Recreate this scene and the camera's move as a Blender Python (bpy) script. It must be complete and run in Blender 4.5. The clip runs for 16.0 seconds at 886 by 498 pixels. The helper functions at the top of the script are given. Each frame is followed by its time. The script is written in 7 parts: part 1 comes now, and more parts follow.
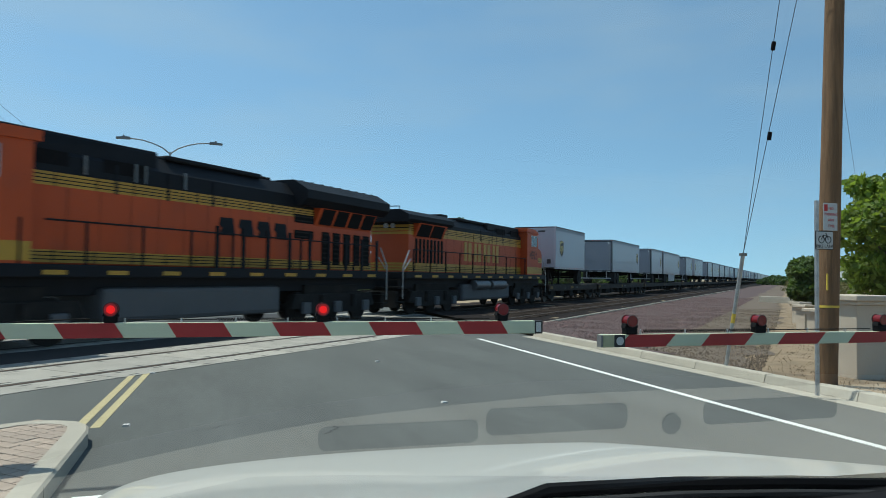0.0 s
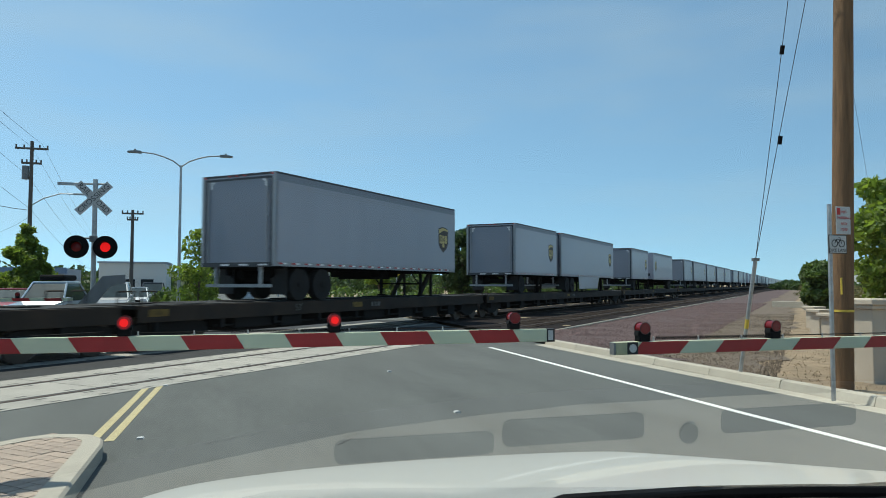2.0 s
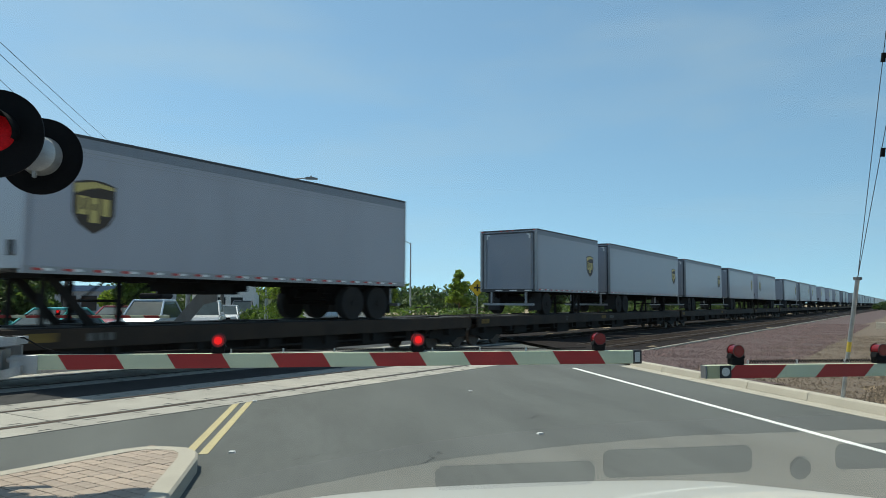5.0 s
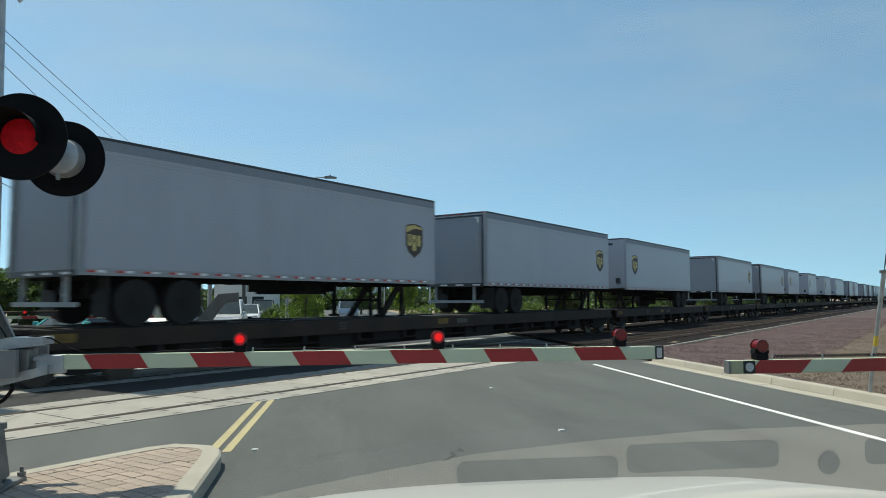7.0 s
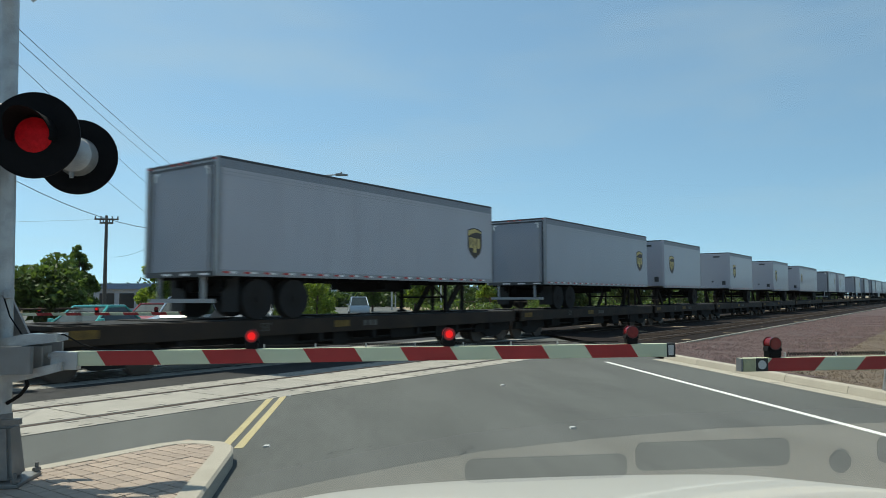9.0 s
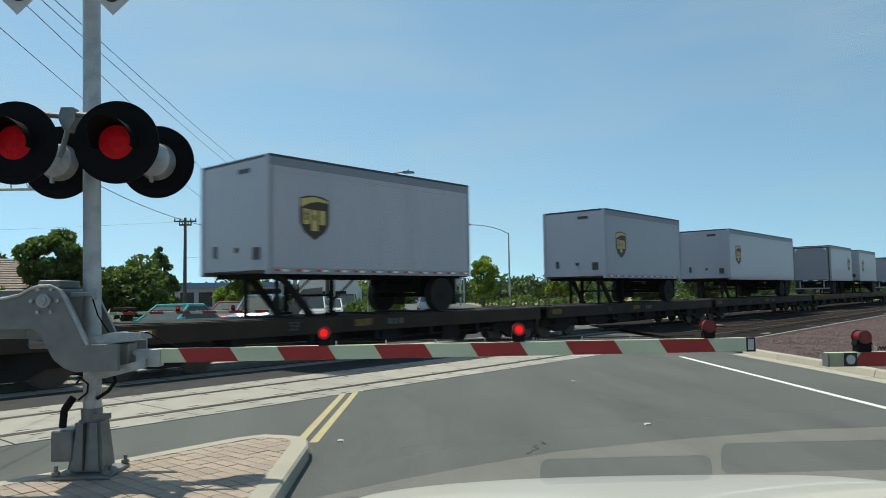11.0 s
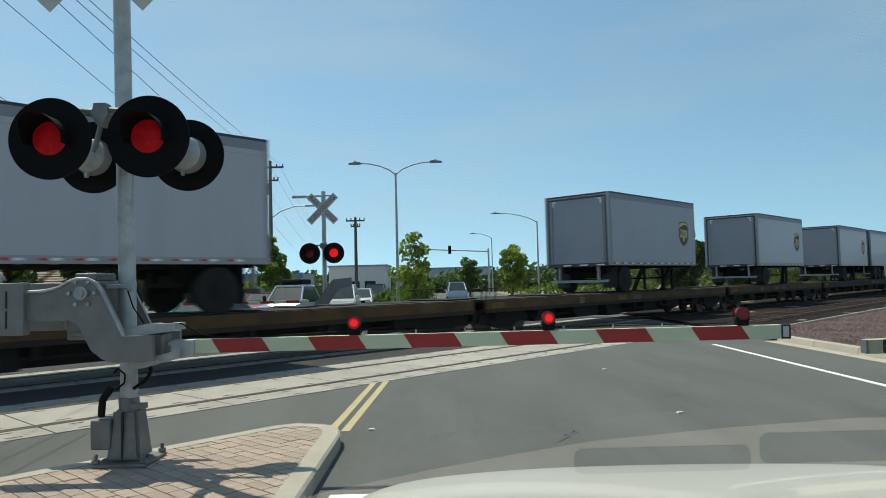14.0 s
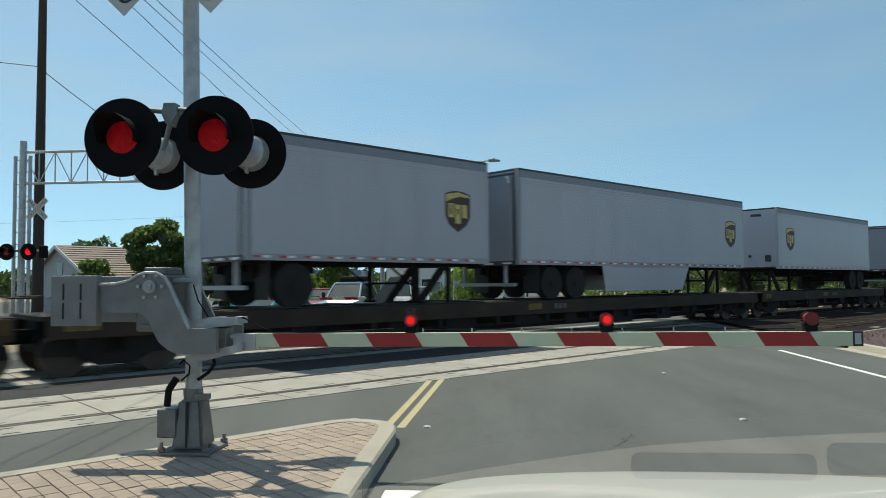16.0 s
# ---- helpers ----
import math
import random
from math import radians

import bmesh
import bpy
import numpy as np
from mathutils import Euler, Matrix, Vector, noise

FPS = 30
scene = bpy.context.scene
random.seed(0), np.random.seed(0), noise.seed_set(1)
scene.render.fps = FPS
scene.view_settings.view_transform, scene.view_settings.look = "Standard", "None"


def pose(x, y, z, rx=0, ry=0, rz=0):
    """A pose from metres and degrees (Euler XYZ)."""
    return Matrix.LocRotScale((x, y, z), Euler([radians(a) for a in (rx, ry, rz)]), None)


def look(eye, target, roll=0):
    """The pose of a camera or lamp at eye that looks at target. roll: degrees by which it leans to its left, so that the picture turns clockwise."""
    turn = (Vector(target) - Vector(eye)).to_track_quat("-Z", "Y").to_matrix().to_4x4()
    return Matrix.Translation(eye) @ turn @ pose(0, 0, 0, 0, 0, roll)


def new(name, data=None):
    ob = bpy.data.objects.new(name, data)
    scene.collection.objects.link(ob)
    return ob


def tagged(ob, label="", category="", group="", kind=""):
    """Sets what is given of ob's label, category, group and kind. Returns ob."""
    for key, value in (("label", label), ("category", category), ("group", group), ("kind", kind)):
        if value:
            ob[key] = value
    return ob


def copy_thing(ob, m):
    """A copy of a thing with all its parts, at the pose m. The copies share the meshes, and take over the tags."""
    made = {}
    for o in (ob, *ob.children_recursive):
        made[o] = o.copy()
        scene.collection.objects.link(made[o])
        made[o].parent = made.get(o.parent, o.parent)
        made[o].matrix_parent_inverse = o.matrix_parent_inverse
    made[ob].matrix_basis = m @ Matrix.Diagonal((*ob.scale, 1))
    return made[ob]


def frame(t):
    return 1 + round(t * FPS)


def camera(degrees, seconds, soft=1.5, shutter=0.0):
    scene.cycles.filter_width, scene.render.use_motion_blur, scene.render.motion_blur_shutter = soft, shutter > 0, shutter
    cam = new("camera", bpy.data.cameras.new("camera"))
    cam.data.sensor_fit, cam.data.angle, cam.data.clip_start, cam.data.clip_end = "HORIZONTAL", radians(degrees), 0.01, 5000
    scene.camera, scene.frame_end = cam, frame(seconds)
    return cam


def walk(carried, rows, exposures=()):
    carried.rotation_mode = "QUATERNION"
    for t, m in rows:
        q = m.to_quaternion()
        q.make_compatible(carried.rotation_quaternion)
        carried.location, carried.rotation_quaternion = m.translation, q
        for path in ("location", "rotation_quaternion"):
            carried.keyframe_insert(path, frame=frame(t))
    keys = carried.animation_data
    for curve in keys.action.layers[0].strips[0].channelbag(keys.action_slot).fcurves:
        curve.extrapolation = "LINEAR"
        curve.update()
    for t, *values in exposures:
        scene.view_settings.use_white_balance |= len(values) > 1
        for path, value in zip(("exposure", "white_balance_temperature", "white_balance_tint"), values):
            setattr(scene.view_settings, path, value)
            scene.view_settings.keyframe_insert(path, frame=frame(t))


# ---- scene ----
cam = camera(63.6, 16.0, soft=0.8, shutter=0.18)
PATH = [
    (0.0, pose(0.020, -0.010, 1.689, 92.10, -0.86, -17.68)),
    (0.5, pose(0.016, -0.010, 1.695, 92.48, -0.55, -17.68)),
    (1.0, pose(0.019, -0.008, 1.696, 92.54, -0.33, -17.58)),
    (1.5, pose(0.016, -0.010, 1.696, 92.62, -0.13, -17.27)),
    (2.0, pose(0.016, -0.009, 1.692, 92.81, -0.12, -16.83)),
    (2.5, pose(0.012, -0.010, 1.695, 93.09, -0.07, -15.85)),
    (3.0, pose(0.008, -0.015, 1.697, 93.51, 0.21, -15.52)),
    (3.5, pose(-0.000, -0.013, 1.702, 93.88, 0.32, -14.23)),
    (4.0, pose(-0.004, -0.013, 1.700, 94.24, -0.01, -12.26)),
    (4.5, pose(-0.010, -0.014, 1.704, 94.31, -0.23, -11.13)),
    (7.0, pose(-0.009, -0.007, 1.700, 94.07, 0.21, -8.85)),
    (7.5, pose(-0.007, -0.007, 1.700, 93.98, 0.30, -8.62)),
    (8.0, pose(-0.007, -0.006, 1.701, 93.90, 0.17, -8.62)),
    (8.5, pose(-0.005, -0.007, 1.701, 93.93, 0.10, -8.19)),
    (9.0, pose(-0.005, -0.007, 1.700, 93.85, 0.20, -7.96)),
    (9.5, pose(-0.005, -0.003, 1.701, 93.70, 0.41, -6.99)),
    (10.0, pose(-0.005, 0.004, 1.701, 93.73, 0.72, -4.89)),
    (12.5, pose(-0.006, 0.017, 1.701, 93.03, 0.90, -1.44)),
    (13.0, pose(-0.006, 0.016, 1.701, 92.91, 0.97, -0.96)),
    (13.5, pose(-0.006, 0.017, 1.701, 92.88, 0.95, -0.79)),
    (14.0, pose(-0.008, 0.020, 1.701, 92.73, 1.41, -0.18)),
    (14.5, pose(-0.007, 0.021, 1.701, 92.75, 1.40, 0.16)),
    (15.0, pose(-0.007, 0.019, 1.701, 92.71, 1.15, 0.72)),
    (15.5, pose(-0.006, 0.017, 1.701, 92.65, 0.75, 1.72)),
    (16.0, pose(-0.007, 0.020, 1.700, 92.72, 0.48, 4.37)),
]
walk(cam, PATH, exposures=[(0.0, 0.25, 6350, 2), (0.5, 0.36, 6450, 3), (1.5, 0.38, 6550, 3), (4.0, 0.38, 6700, 3), (9.0, 0.37, 6900, 4), (16.0, 0.36, 7050, 4)])


# ---- world, sun and exposure ----
SUN_DIR = Vector((-0.35, 0.295, 1.0)).normalized()
SUN_EL = math.asin(SUN_DIR.z)
SUN_AZ = math.atan2(SUN_DIR.x, SUN_DIR.y)
world = bpy.data.worlds.new("sky")
scene.world = world
world.use_nodes = True
wn = world.node_tree
sky = wn.nodes.new("ShaderNodeTexSky")
sky.sky_type = "NISHITA"
sky.sun_disc = False
sky.sun_elevation = SUN_EL
sky.sun_rotation = SUN_AZ
sky.air_density = 1.0
sky.dust_density = 1.3
sky.altitude = 1200
sky.ozone_density = 1.6
# clear air: the horizon's bright haze layer is lifted out of the sky, thin cirrus lies over it
tcw = wn.nodes.new("ShaderNodeTexCoord")
lift = wn.nodes.new("ShaderNodeVectorMath")
lift.operation = "ADD"
lift.inputs[1].default_value = (0.0, 0.0, 0.14)
norm = wn.nodes.new("ShaderNodeVectorMath")
norm.operation = "NORMALIZE"
wn.links.new(tcw.outputs["Generated"], lift.inputs[0])
wn.links.new(lift.outputs[0], norm.inputs[0])
wn.links.new(norm.outputs[0], sky.inputs[0])
tint = wn.nodes.new("ShaderNodeMix")
tint.data_type, tint.blend_type = "RGBA", "MULTIPLY"
tint.inputs[0].default_value = 1.0
tint.inputs[7].default_value = (0.91, 1.045, 0.962, 1)
wn.links.new(sky.outputs[0], tint.inputs[6])
cmap = wn.nodes.new("ShaderNodeMapping")
cmap.inputs["Scale"].default_value = (1.2, 1.2, 5.0)
cmap.inputs["Rotation"].default_value = (0.25, 0.3, 0.0)
wn.links.new(tcw.outputs["Generated"], cmap.inputs[0])
cn = wn.nodes.new("ShaderNodeTexNoise")
cn.inputs["Scale"].default_value = 2.2
cn.inputs["Detail"].default_value = 9.0
cn.inputs["Roughness"].default_value = 0.55
wn.links.new(cmap.outputs[0], cn.inputs["Vector"])
cr = wn.nodes.new("ShaderNodeValToRGB")
cr.color_ramp.elements[0].position, cr.color_ramp.elements[1].position = 0.42, 0.72
cr.color_ramp.elements[0].color, cr.color_ramp.elements[1].color = (0, 0, 0, 1), (0.30, 0.30, 0.30, 1)
wn.links.new(cn.outputs["Fac"], cr.inputs[0])
cirrus = wn.nodes.new("ShaderNodeMix")
cirrus.data_type = "RGBA"
cirrus.inputs[7].default_value = (2.9, 3.5, 3.9, 1)
wn.links.new(cr.outputs[0], cirrus.inputs[0])
wn.links.new(tint.outputs[2], cirrus.inputs[6])
wn.links.new(cirrus.outputs[2], wn.nodes["Background"].inputs[0])
wn.nodes["Background"].inputs[1].default_value = 0.152

sun_data = bpy.data.lights.new("sun", "SUN")
sun_data.energy = 3.9
sun_data.angle = radians(0.55)
sun_data.color = (1.0, 0.95, 0.87)
sun = new("sun", sun_data)
sun.matrix_basis = look((0, 0, 60), Vector((0, 0, 60)) - SUN_DIR)



# ---- materials ----
def mat(name, color, rough=0.6, metal=0.0, var=0.12, scale=6.0, bump=0.0, bscale=40.0, stain=0.0, stain_color=(0.1, 0.09, 0.08), stain_scale=1.2, rnd=0.0, emit=0.0, coords="Object", stretch=(1, 1, 1), coat=0.0, spec=0.5, thin=0.0, each=0.0):
    m = bpy.data.materials.new(name)
    m.use_nodes = True
    nt = m.node_tree
    b = nt.nodes["Principled BSDF"]
    b.inputs["Roughness"].default_value = rough
    b.inputs["Metallic"].default_value = metal
    b.inputs["Coat Weight"].default_value = coat
    b.inputs["Specular IOR Level"].default_value = spec
    tc = nt.nodes.new("ShaderNodeTexCoord")
    mp = nt.nodes.new("ShaderNodeMapping")
    mp.inputs["Scale"].default_value = stretch
    nt.links.new(tc.outputs[coords], mp.inputs[0])
    out = mp.outputs[0]

    def noise_node(sc, detail=6.0, r=0.6):
        n = nt.nodes.new("ShaderNodeTexNoise")
        n.inputs["Scale"].default_value = sc
        n.inputs["Detail"].default_value = detail
        n.inputs["Roughness"].default_value = r
        nt.links.new(out, n.inputs["Vector"])
        return n.outputs["Fac"]

    def ramp(fac, lo, hi, a, c):
        r = nt.nodes.new("ShaderNodeValToRGB")
        r.color_ramp.elements[0].position, r.color_ramp.elements[1].position = lo, hi
        r.color_ramp.elements[0].color, r.color_ramp.elements[1].color = (*a, 1), (*c, 1)
        nt.links.new(fac, r.inputs[0])
        return r.outputs[0]

    def mix(kind, fac, a, c):
        x = nt.nodes.new("ShaderNodeMix")
        x.data_type, x.blend_type = "RGBA", kind
        for sock, v in ((x.inputs[0], fac), (x.inputs[6], a), (x.inputs[7], c)):
            if isinstance(v, (int, float)):
                sock.default_value = v
            elif isinstance(v, tuple):
                sock.default_value = v
            else:
                nt.links.new(v, sock)
        return x.outputs[2]

    dark = tuple(c * (1 - var) for c in color)
    light = tuple(min(1, c * (1 + var)) for c in color)
    col = ramp(noise_node(scale), 0.3, 0.7, dark, light)
    fine = ramp(noise_node(scale * 9, 3.0), 0.25, 0.75, (1 - var * 0.6,) * 3, (1 + var * 0.3,) * 3)
    col = mix("MULTIPLY", 1.0, col, fine)
    if rnd:
        oi = nt.nodes.new("ShaderNodeObjectInfo")
        rr = ramp(oi.outputs["Random"], 0.0, 1.0, (1 - rnd, 1 - rnd, 1 - rnd * 0.9), (1 + rnd, 1 + rnd * 0.85, 1 + rnd * 0.75))
        col = mix("MULTIPLY", 1.0, col, rr)
    if each:
        geo = nt.nodes.new("ShaderNodeNewGeometry")
        col = mix("MULTIPLY", 1.0, col, ramp(geo.outputs["Random Per Island"], 0.0, 1.0, (1 - each,) * 3, (1 + each, 1 + each * 0.95, 1 + each * 0.9)))
    if stain:
        sf = ramp(noise_node(stain_scale, 8.0, 0.7), 0.52, 0.72, (0, 0, 0), (stain,) * 3)
        col = mix("MIX", sf, col, (*stain_color, 1))
    nt.links.new(col, b.inputs["Base Color"])
    if bump:
        bn = nt.nodes.new("ShaderNodeBump")
        bn.inputs["Strength"].default_value = bump
        bn.inputs["Distance"].default_value = 0.02
        nt.links.new(noise_node(bscale, 4.0), bn.inputs["Height"])
        nt.links.new(bn.outputs[0], b.inputs["Normal"])
    if emit:
        b.inputs["Emission Color"].default_value = (*color, 1)
        b.inputs["Emission Strength"].default_value = emit
    if thin:
        tl = nt.nodes.new("ShaderNodeBsdfTranslucent")
        nt.links.new(mix("MULTIPLY", 1.0, col, (1.25, 1.3, 0.7, 1)), tl.inputs["Color"])
        both = nt.nodes.new("ShaderNodeMixShader")
        both.inputs[0].default_value = thin
        nt.links.new(b.outputs[0], both.inputs[1])
        nt.links.new(tl.outputs[0], both.inputs[2])
        nt.links.new(both.outputs[0], nt.nodes["Material Output"].inputs[0])
    return m


ASPHALT = mat("asphalt", (0.107, 0.112, 0.107), 0.88, var=0.17, scale=0.6, bump=0.35, bscale=160, stain=0.4, stain_color=(0.0615, 0.0623, 0.0623), stain_scale=0.45, stretch=(1.5, 0.3, 1), spec=0.35)
ASPHALT_DARK = mat("black newer asphalt", (0.0262, 0.0271, 0.0287), 0.85, var=0.3, scale=3, bump=0.5, bscale=90, stain=0.4, stain_color=(0.0492, 0.0492, 0.0492), stain_scale=1.5)
EARTH = mat("dry earth", (0.295, 0.23, 0.148), 0.95, var=0.2, scale=0.6, bump=0.5, bscale=30, stain=0.5, stain_color=(0.18, 0.156, 0.0902), stain_scale=0.2)
DIRT = mat("pale dirt path", (0.279, 0.205, 0.131), 0.95, var=0.3, scale=1.3, bump=0.8, bscale=25, stain=0.6, stain_color=(0.156, 0.123, 0.082), stain_scale=0.7)
# oily stone, darkened further: shade of train, rails and ties is in the colour
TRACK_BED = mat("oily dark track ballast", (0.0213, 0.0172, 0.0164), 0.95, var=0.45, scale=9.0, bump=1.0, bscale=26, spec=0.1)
BALLAST = mat("purple ballast", (0.0984, 0.0656, 0.0631), 0.95, var=0.45, scale=9.0, bump=1.0, bscale=26)
GRAVEL = mat("tan gravel", (0.152, 0.115, 0.0861), 0.95, var=0.4, scale=12.0, bump=1.0, bscale=40)
STONES = mat("ballast stones", (0.164, 0.111, 0.108), 0.9, var=0.35, scale=3.0, each=0.6)
STONES_PATH = mat("path pebbles", (0.271, 0.205, 0.135), 0.9, var=0.3, scale=3.0, each=0.4)
STONES_TAN = mat("gravel stones", (0.176, 0.135, 0.0984), 0.9, var=0.35, scale=3.0, each=0.55)
CONCRETE = mat("pale concrete", (0.41, 0.377, 0.312), 0.85, var=0.10, scale=2.0, bump=0.15, bscale=60, stain=0.4, stain_color=(0.271, 0.246, 0.205), stain_scale=1.5, rnd=0.06)
PANEL = mat("crossing panel concrete", (0.344, 0.328, 0.291), 0.85, var=0.14, scale=1.5, bump=0.15, bscale=60, stain=0.45, stain_color=(0.295, 0.262, 0.213), stain_scale=0.9, rnd=0.07)
PAVER = mat("tan paver", (0.36, 0.29, 0.235), 0.9, var=0.12, scale=8.0, bump=0.2, bscale=90, rnd=0.11)
MORTAR = mat("paver joint", (0.10, 0.08, 0.068), 0.95, var=0.2, scale=10)
TIE_WOOD = mat("oily dark tie timber", (0.045, 0.034, 0.027), 0.9, var=0.35, scale=3, bump=0.5, bscale=30, rnd=0.3, spec=0.15)
RAIL_STEEL = mat("worn rail steel", (0.09, 0.065, 0.05), 0.55, 0.5, var=0.25, scale=3)
RUBBER = mat("black rubber", (0.022, 0.022, 0.023), 0.75, var=0.2, scale=4)
WHITE_LINE = mat("white road paint", (0.78, 0.78, 0.74), 0.7, var=0.08, scale=3, stain=0.4, stain_color=(0.4, 0.4, 0.38), stain_scale=3)
YELLOW_LINE = mat("worn yellow road paint", (0.447, 0.378, 0.206), 0.75, var=0.12, scale=4, stain=0.5, stain_color=(0.31, 0.267, 0.172), stain_scale=4)
SEAM = mat("dark joint", (0.03, 0.03, 0.03), 0.9, var=0.2)
GALV = mat("galvanised steel", (0.42, 0.43, 0.435), 0.45, 0.5, var=0.22, scale=7, stain=0.5, stain_color=(0.24, 0.24, 0.24), stain_scale=5, bump=0.03)
GALV_DULL = mat("dull grey cast metal", (0.19, 0.19, 0.185), 0.5, 0.45, var=0.25, scale=5, stain=0.35, stain_color=(0.11, 0.105, 0.095), stain_scale=4, bump=0.12)
GREY_PAINT = mat("grey painted steel", (0.20, 0.205, 0.205), 0.5, 0.3, var=0.2, scale=4, stain=0.3, stain_color=(0.22, 0.21, 0.2), stain_scale=3)
BLACK = mat("matt black paint", (0.006, 0.006, 0.007), 0.8, var=0.3, scale=4, spec=0.15)
ARM_WHITE = mat("reflective white sheeting", (0.56, 0.59, 0.42), 0.5, var=0.06, scale=4, stain=0.2, stain_color=(0.45, 0.46, 0.42), stain_scale=5)
ARM_RED = mat("reflective red sheeting", (0.36, 0.02, 0.02), 0.5, var=0.1, scale=5)
LENS_DIM = mat("red lens", (0.16, 0.008, 0.01), 0.25, var=0.1, scale=20, emit=0.05)
LENS_LIT = mat("lit red lens", (0.42, 0.006, 0.010), 0.4, var=0.12, scale=60, emit=0.12)
LENS_FAR = mat("far lit red lens", (0.85, 0.012, 0.014), 0.4, var=0.1, scale=30, emit=0.65, spec=0.2)
SIGN_WHITE = mat("white sign face", (0.50, 0.50, 0.49), 0.5, var=0.05, scale=3)
SIGN_BLACK = mat("black sign ink", (0.02, 0.02, 0.02), 0.6)
SIGN_YELLOW = mat("yellow sign face", (0.75, 0.50, 0.03), 0.5, var=0.06)
SIGN_RED = mat("red sign ink", (0.5, 0.03, 0.03), 0.6)
WOOD_POLE = mat("weathered brown pole wood", (0.19, 0.105, 0.052), 0.9, var=0.3, scale=5, bump=0.6, bscale=30, stretch=(4, 4, 0.25), stain=0.3, stain_color=(0.10, 0.06, 0.035), stain_scale=1.5)
GREY_POLE = mat("weathered grey pole wood", (0.13, 0.11, 0.095), 0.9, var=0.25, scale=5, stretch=(4, 4, 0.25))
DARK_POLE = mat("dark pole wood", (0.05, 0.038, 0.03), 0.9, var=0.3, scale=5, stretch=(4, 4, 0.25))
BAND_YELLOW = mat("yellow pole band", (0.66, 0.46, 0.06), 0.6, var=0.1)
WIRE = mat("dark wire", (0.035, 0.035, 0.035), 0.6)
STUCCO = mat("pale stucco", (0.533, 0.456, 0.37), 0.9, var=0.08, scale=3, bump=0.25, bscale=120, stain=0.25, stain_color=(0.413, 0.353, 0.284), stain_scale=1)
ORANGE = mat("orange locomotive paint", (0.50, 0.075, 0.016), 0.5, var=0.10, scale=0.8, stain=0.45, stain_color=(0.25, 0.06, 0.03), stain_scale=0.9, spec=0.3)
LOCO_DARK = mat("dark green-black locomotive paint", (0.006, 0.008, 0.012), 0.6, var=0.3, scale=1, spec=0.2)
LOCO_YELLOW = mat("yellow stripe paint", (0.50, 0.27, 0.025), 0.5, var=0.12, scale=1.5, stain=0.35, stain_color=(0.25, 0.15, 0.03), stain_scale=1.4)
LOCO_GRIME = mat("grimy black underframe", (0.010, 0.009, 0.008), 0.9, var=0.4, scale=2, stain=0.4, stain_color=(0.05, 0.04, 0.03), stain_scale=2)
TANK_GREY = mat("dusty grey tank", (0.11, 0.11, 0.115), 0.7, var=0.15, scale=2, stain=0.5, stain_color=(0.08, 0.075, 0.07), stain_scale=2)
CHROME = mat("grey air tank", (0.16, 0.16, 0.165), 0.45, 0.4, var=0.1)
GLASS_DARK = mat("dark window glass", (0.025, 0.03, 0.035), 0.08, var=0.1)
TRAILER = mat("white trailer skin", (0.355, 0.37, 0.42), 0.36, var=0.05, scale=0.5, stain=0.4, stain_color=(0.29, 0.30, 0.325), stain_scale=1.1, rnd=0.13, stretch=(1.6, 1, 0.35), coat=0.15)
TRAILER_DOOR = mat("grey-blue trailer door", (0.25, 0.27, 0.315), 0.5, var=0.06, scale=0.8, stain=0.2, stain_color=(0.22, 0.23, 0.25), stain_scale=1, rnd=0.08)
TRIM_DARK = mat("dark grey trailer rail", (0.045, 0.048, 0.055), 0.5, 0.2, var=0.15)
TRIM_GREY = mat("aluminium trailer rail", (0.30, 0.31, 0.325), 0.45, 0.3, var=0.1)
TAPE_RED = mat("red reflective tape", (0.48, 0.05, 0.05), 0.5)
TAPE_WHITE = mat("white reflective tape", (0.75, 0.75, 0.75), 0.5)
SHIELD_BROWN = mat("brown shield paint", (0.042, 0.026, 0.016), 0.5, var=0.1)
TRAILER_BAND = mat("blue-grey trailer upper rail", (0.21, 0.235, 0.275), 0.5, 0.1, var=0.08)
SILL_PATCH = mat("faded yellow stencil patch", (0.20, 0.12, 0.025), 0.8, var=0.3, stain=0.8, stain_color=(0.03, 0.02, 0.012), stain_scale=2.5)
SILL_GREY = mat("faded grey stencil", (0.12, 0.115, 0.105), 0.8, var=0.3)
SHIELD_GOLD = mat("gold shield paint", (0.56, 0.44, 0.15), 0.5, var=0.1)
# sill and steel near black: shade below the trailers is put into both colours
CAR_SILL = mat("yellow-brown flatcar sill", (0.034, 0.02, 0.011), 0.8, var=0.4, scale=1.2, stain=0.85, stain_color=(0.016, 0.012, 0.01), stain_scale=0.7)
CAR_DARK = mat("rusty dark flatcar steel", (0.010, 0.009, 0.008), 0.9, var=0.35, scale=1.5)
SILL_YELLOW = mat("rusty yellow flatcar paint", (0.105, 0.052, 0.014), 0.8, var=0.4, scale=1.5, stain=0.95, stain_color=(0.03, 0.018, 0.01), stain_scale=1.1)
TYRE = mat("tyre rubber", (0.012, 0.012, 0.012), 0.9, var=0.2)
LEAF = mat("green leaves", (0.0946, 0.146, 0.043), 0.55, var=0.4, scale=1.4, thin=0.45, each=0.35)
LEAF_BRIGHT = mat("bright green leaves", (0.189, 0.258, 0.0516), 0.55, var=0.4, scale=1.4, thin=0.5, each=0.35)
LEAF_DARK = mat("dark green leaves", (0.0602, 0.0989, 0.0387), 0.6, var=0.4, scale=0.8, thin=0.4, each=0.35)
LEAF_DRY = mat("olive dry brush", (0.146, 0.133, 0.0602), 0.8, var=0.35, scale=1.0, thin=0.3)
BARK = mat("bark", (0.11, 0.08, 0.055), 0.9, var=0.25, scale=6)
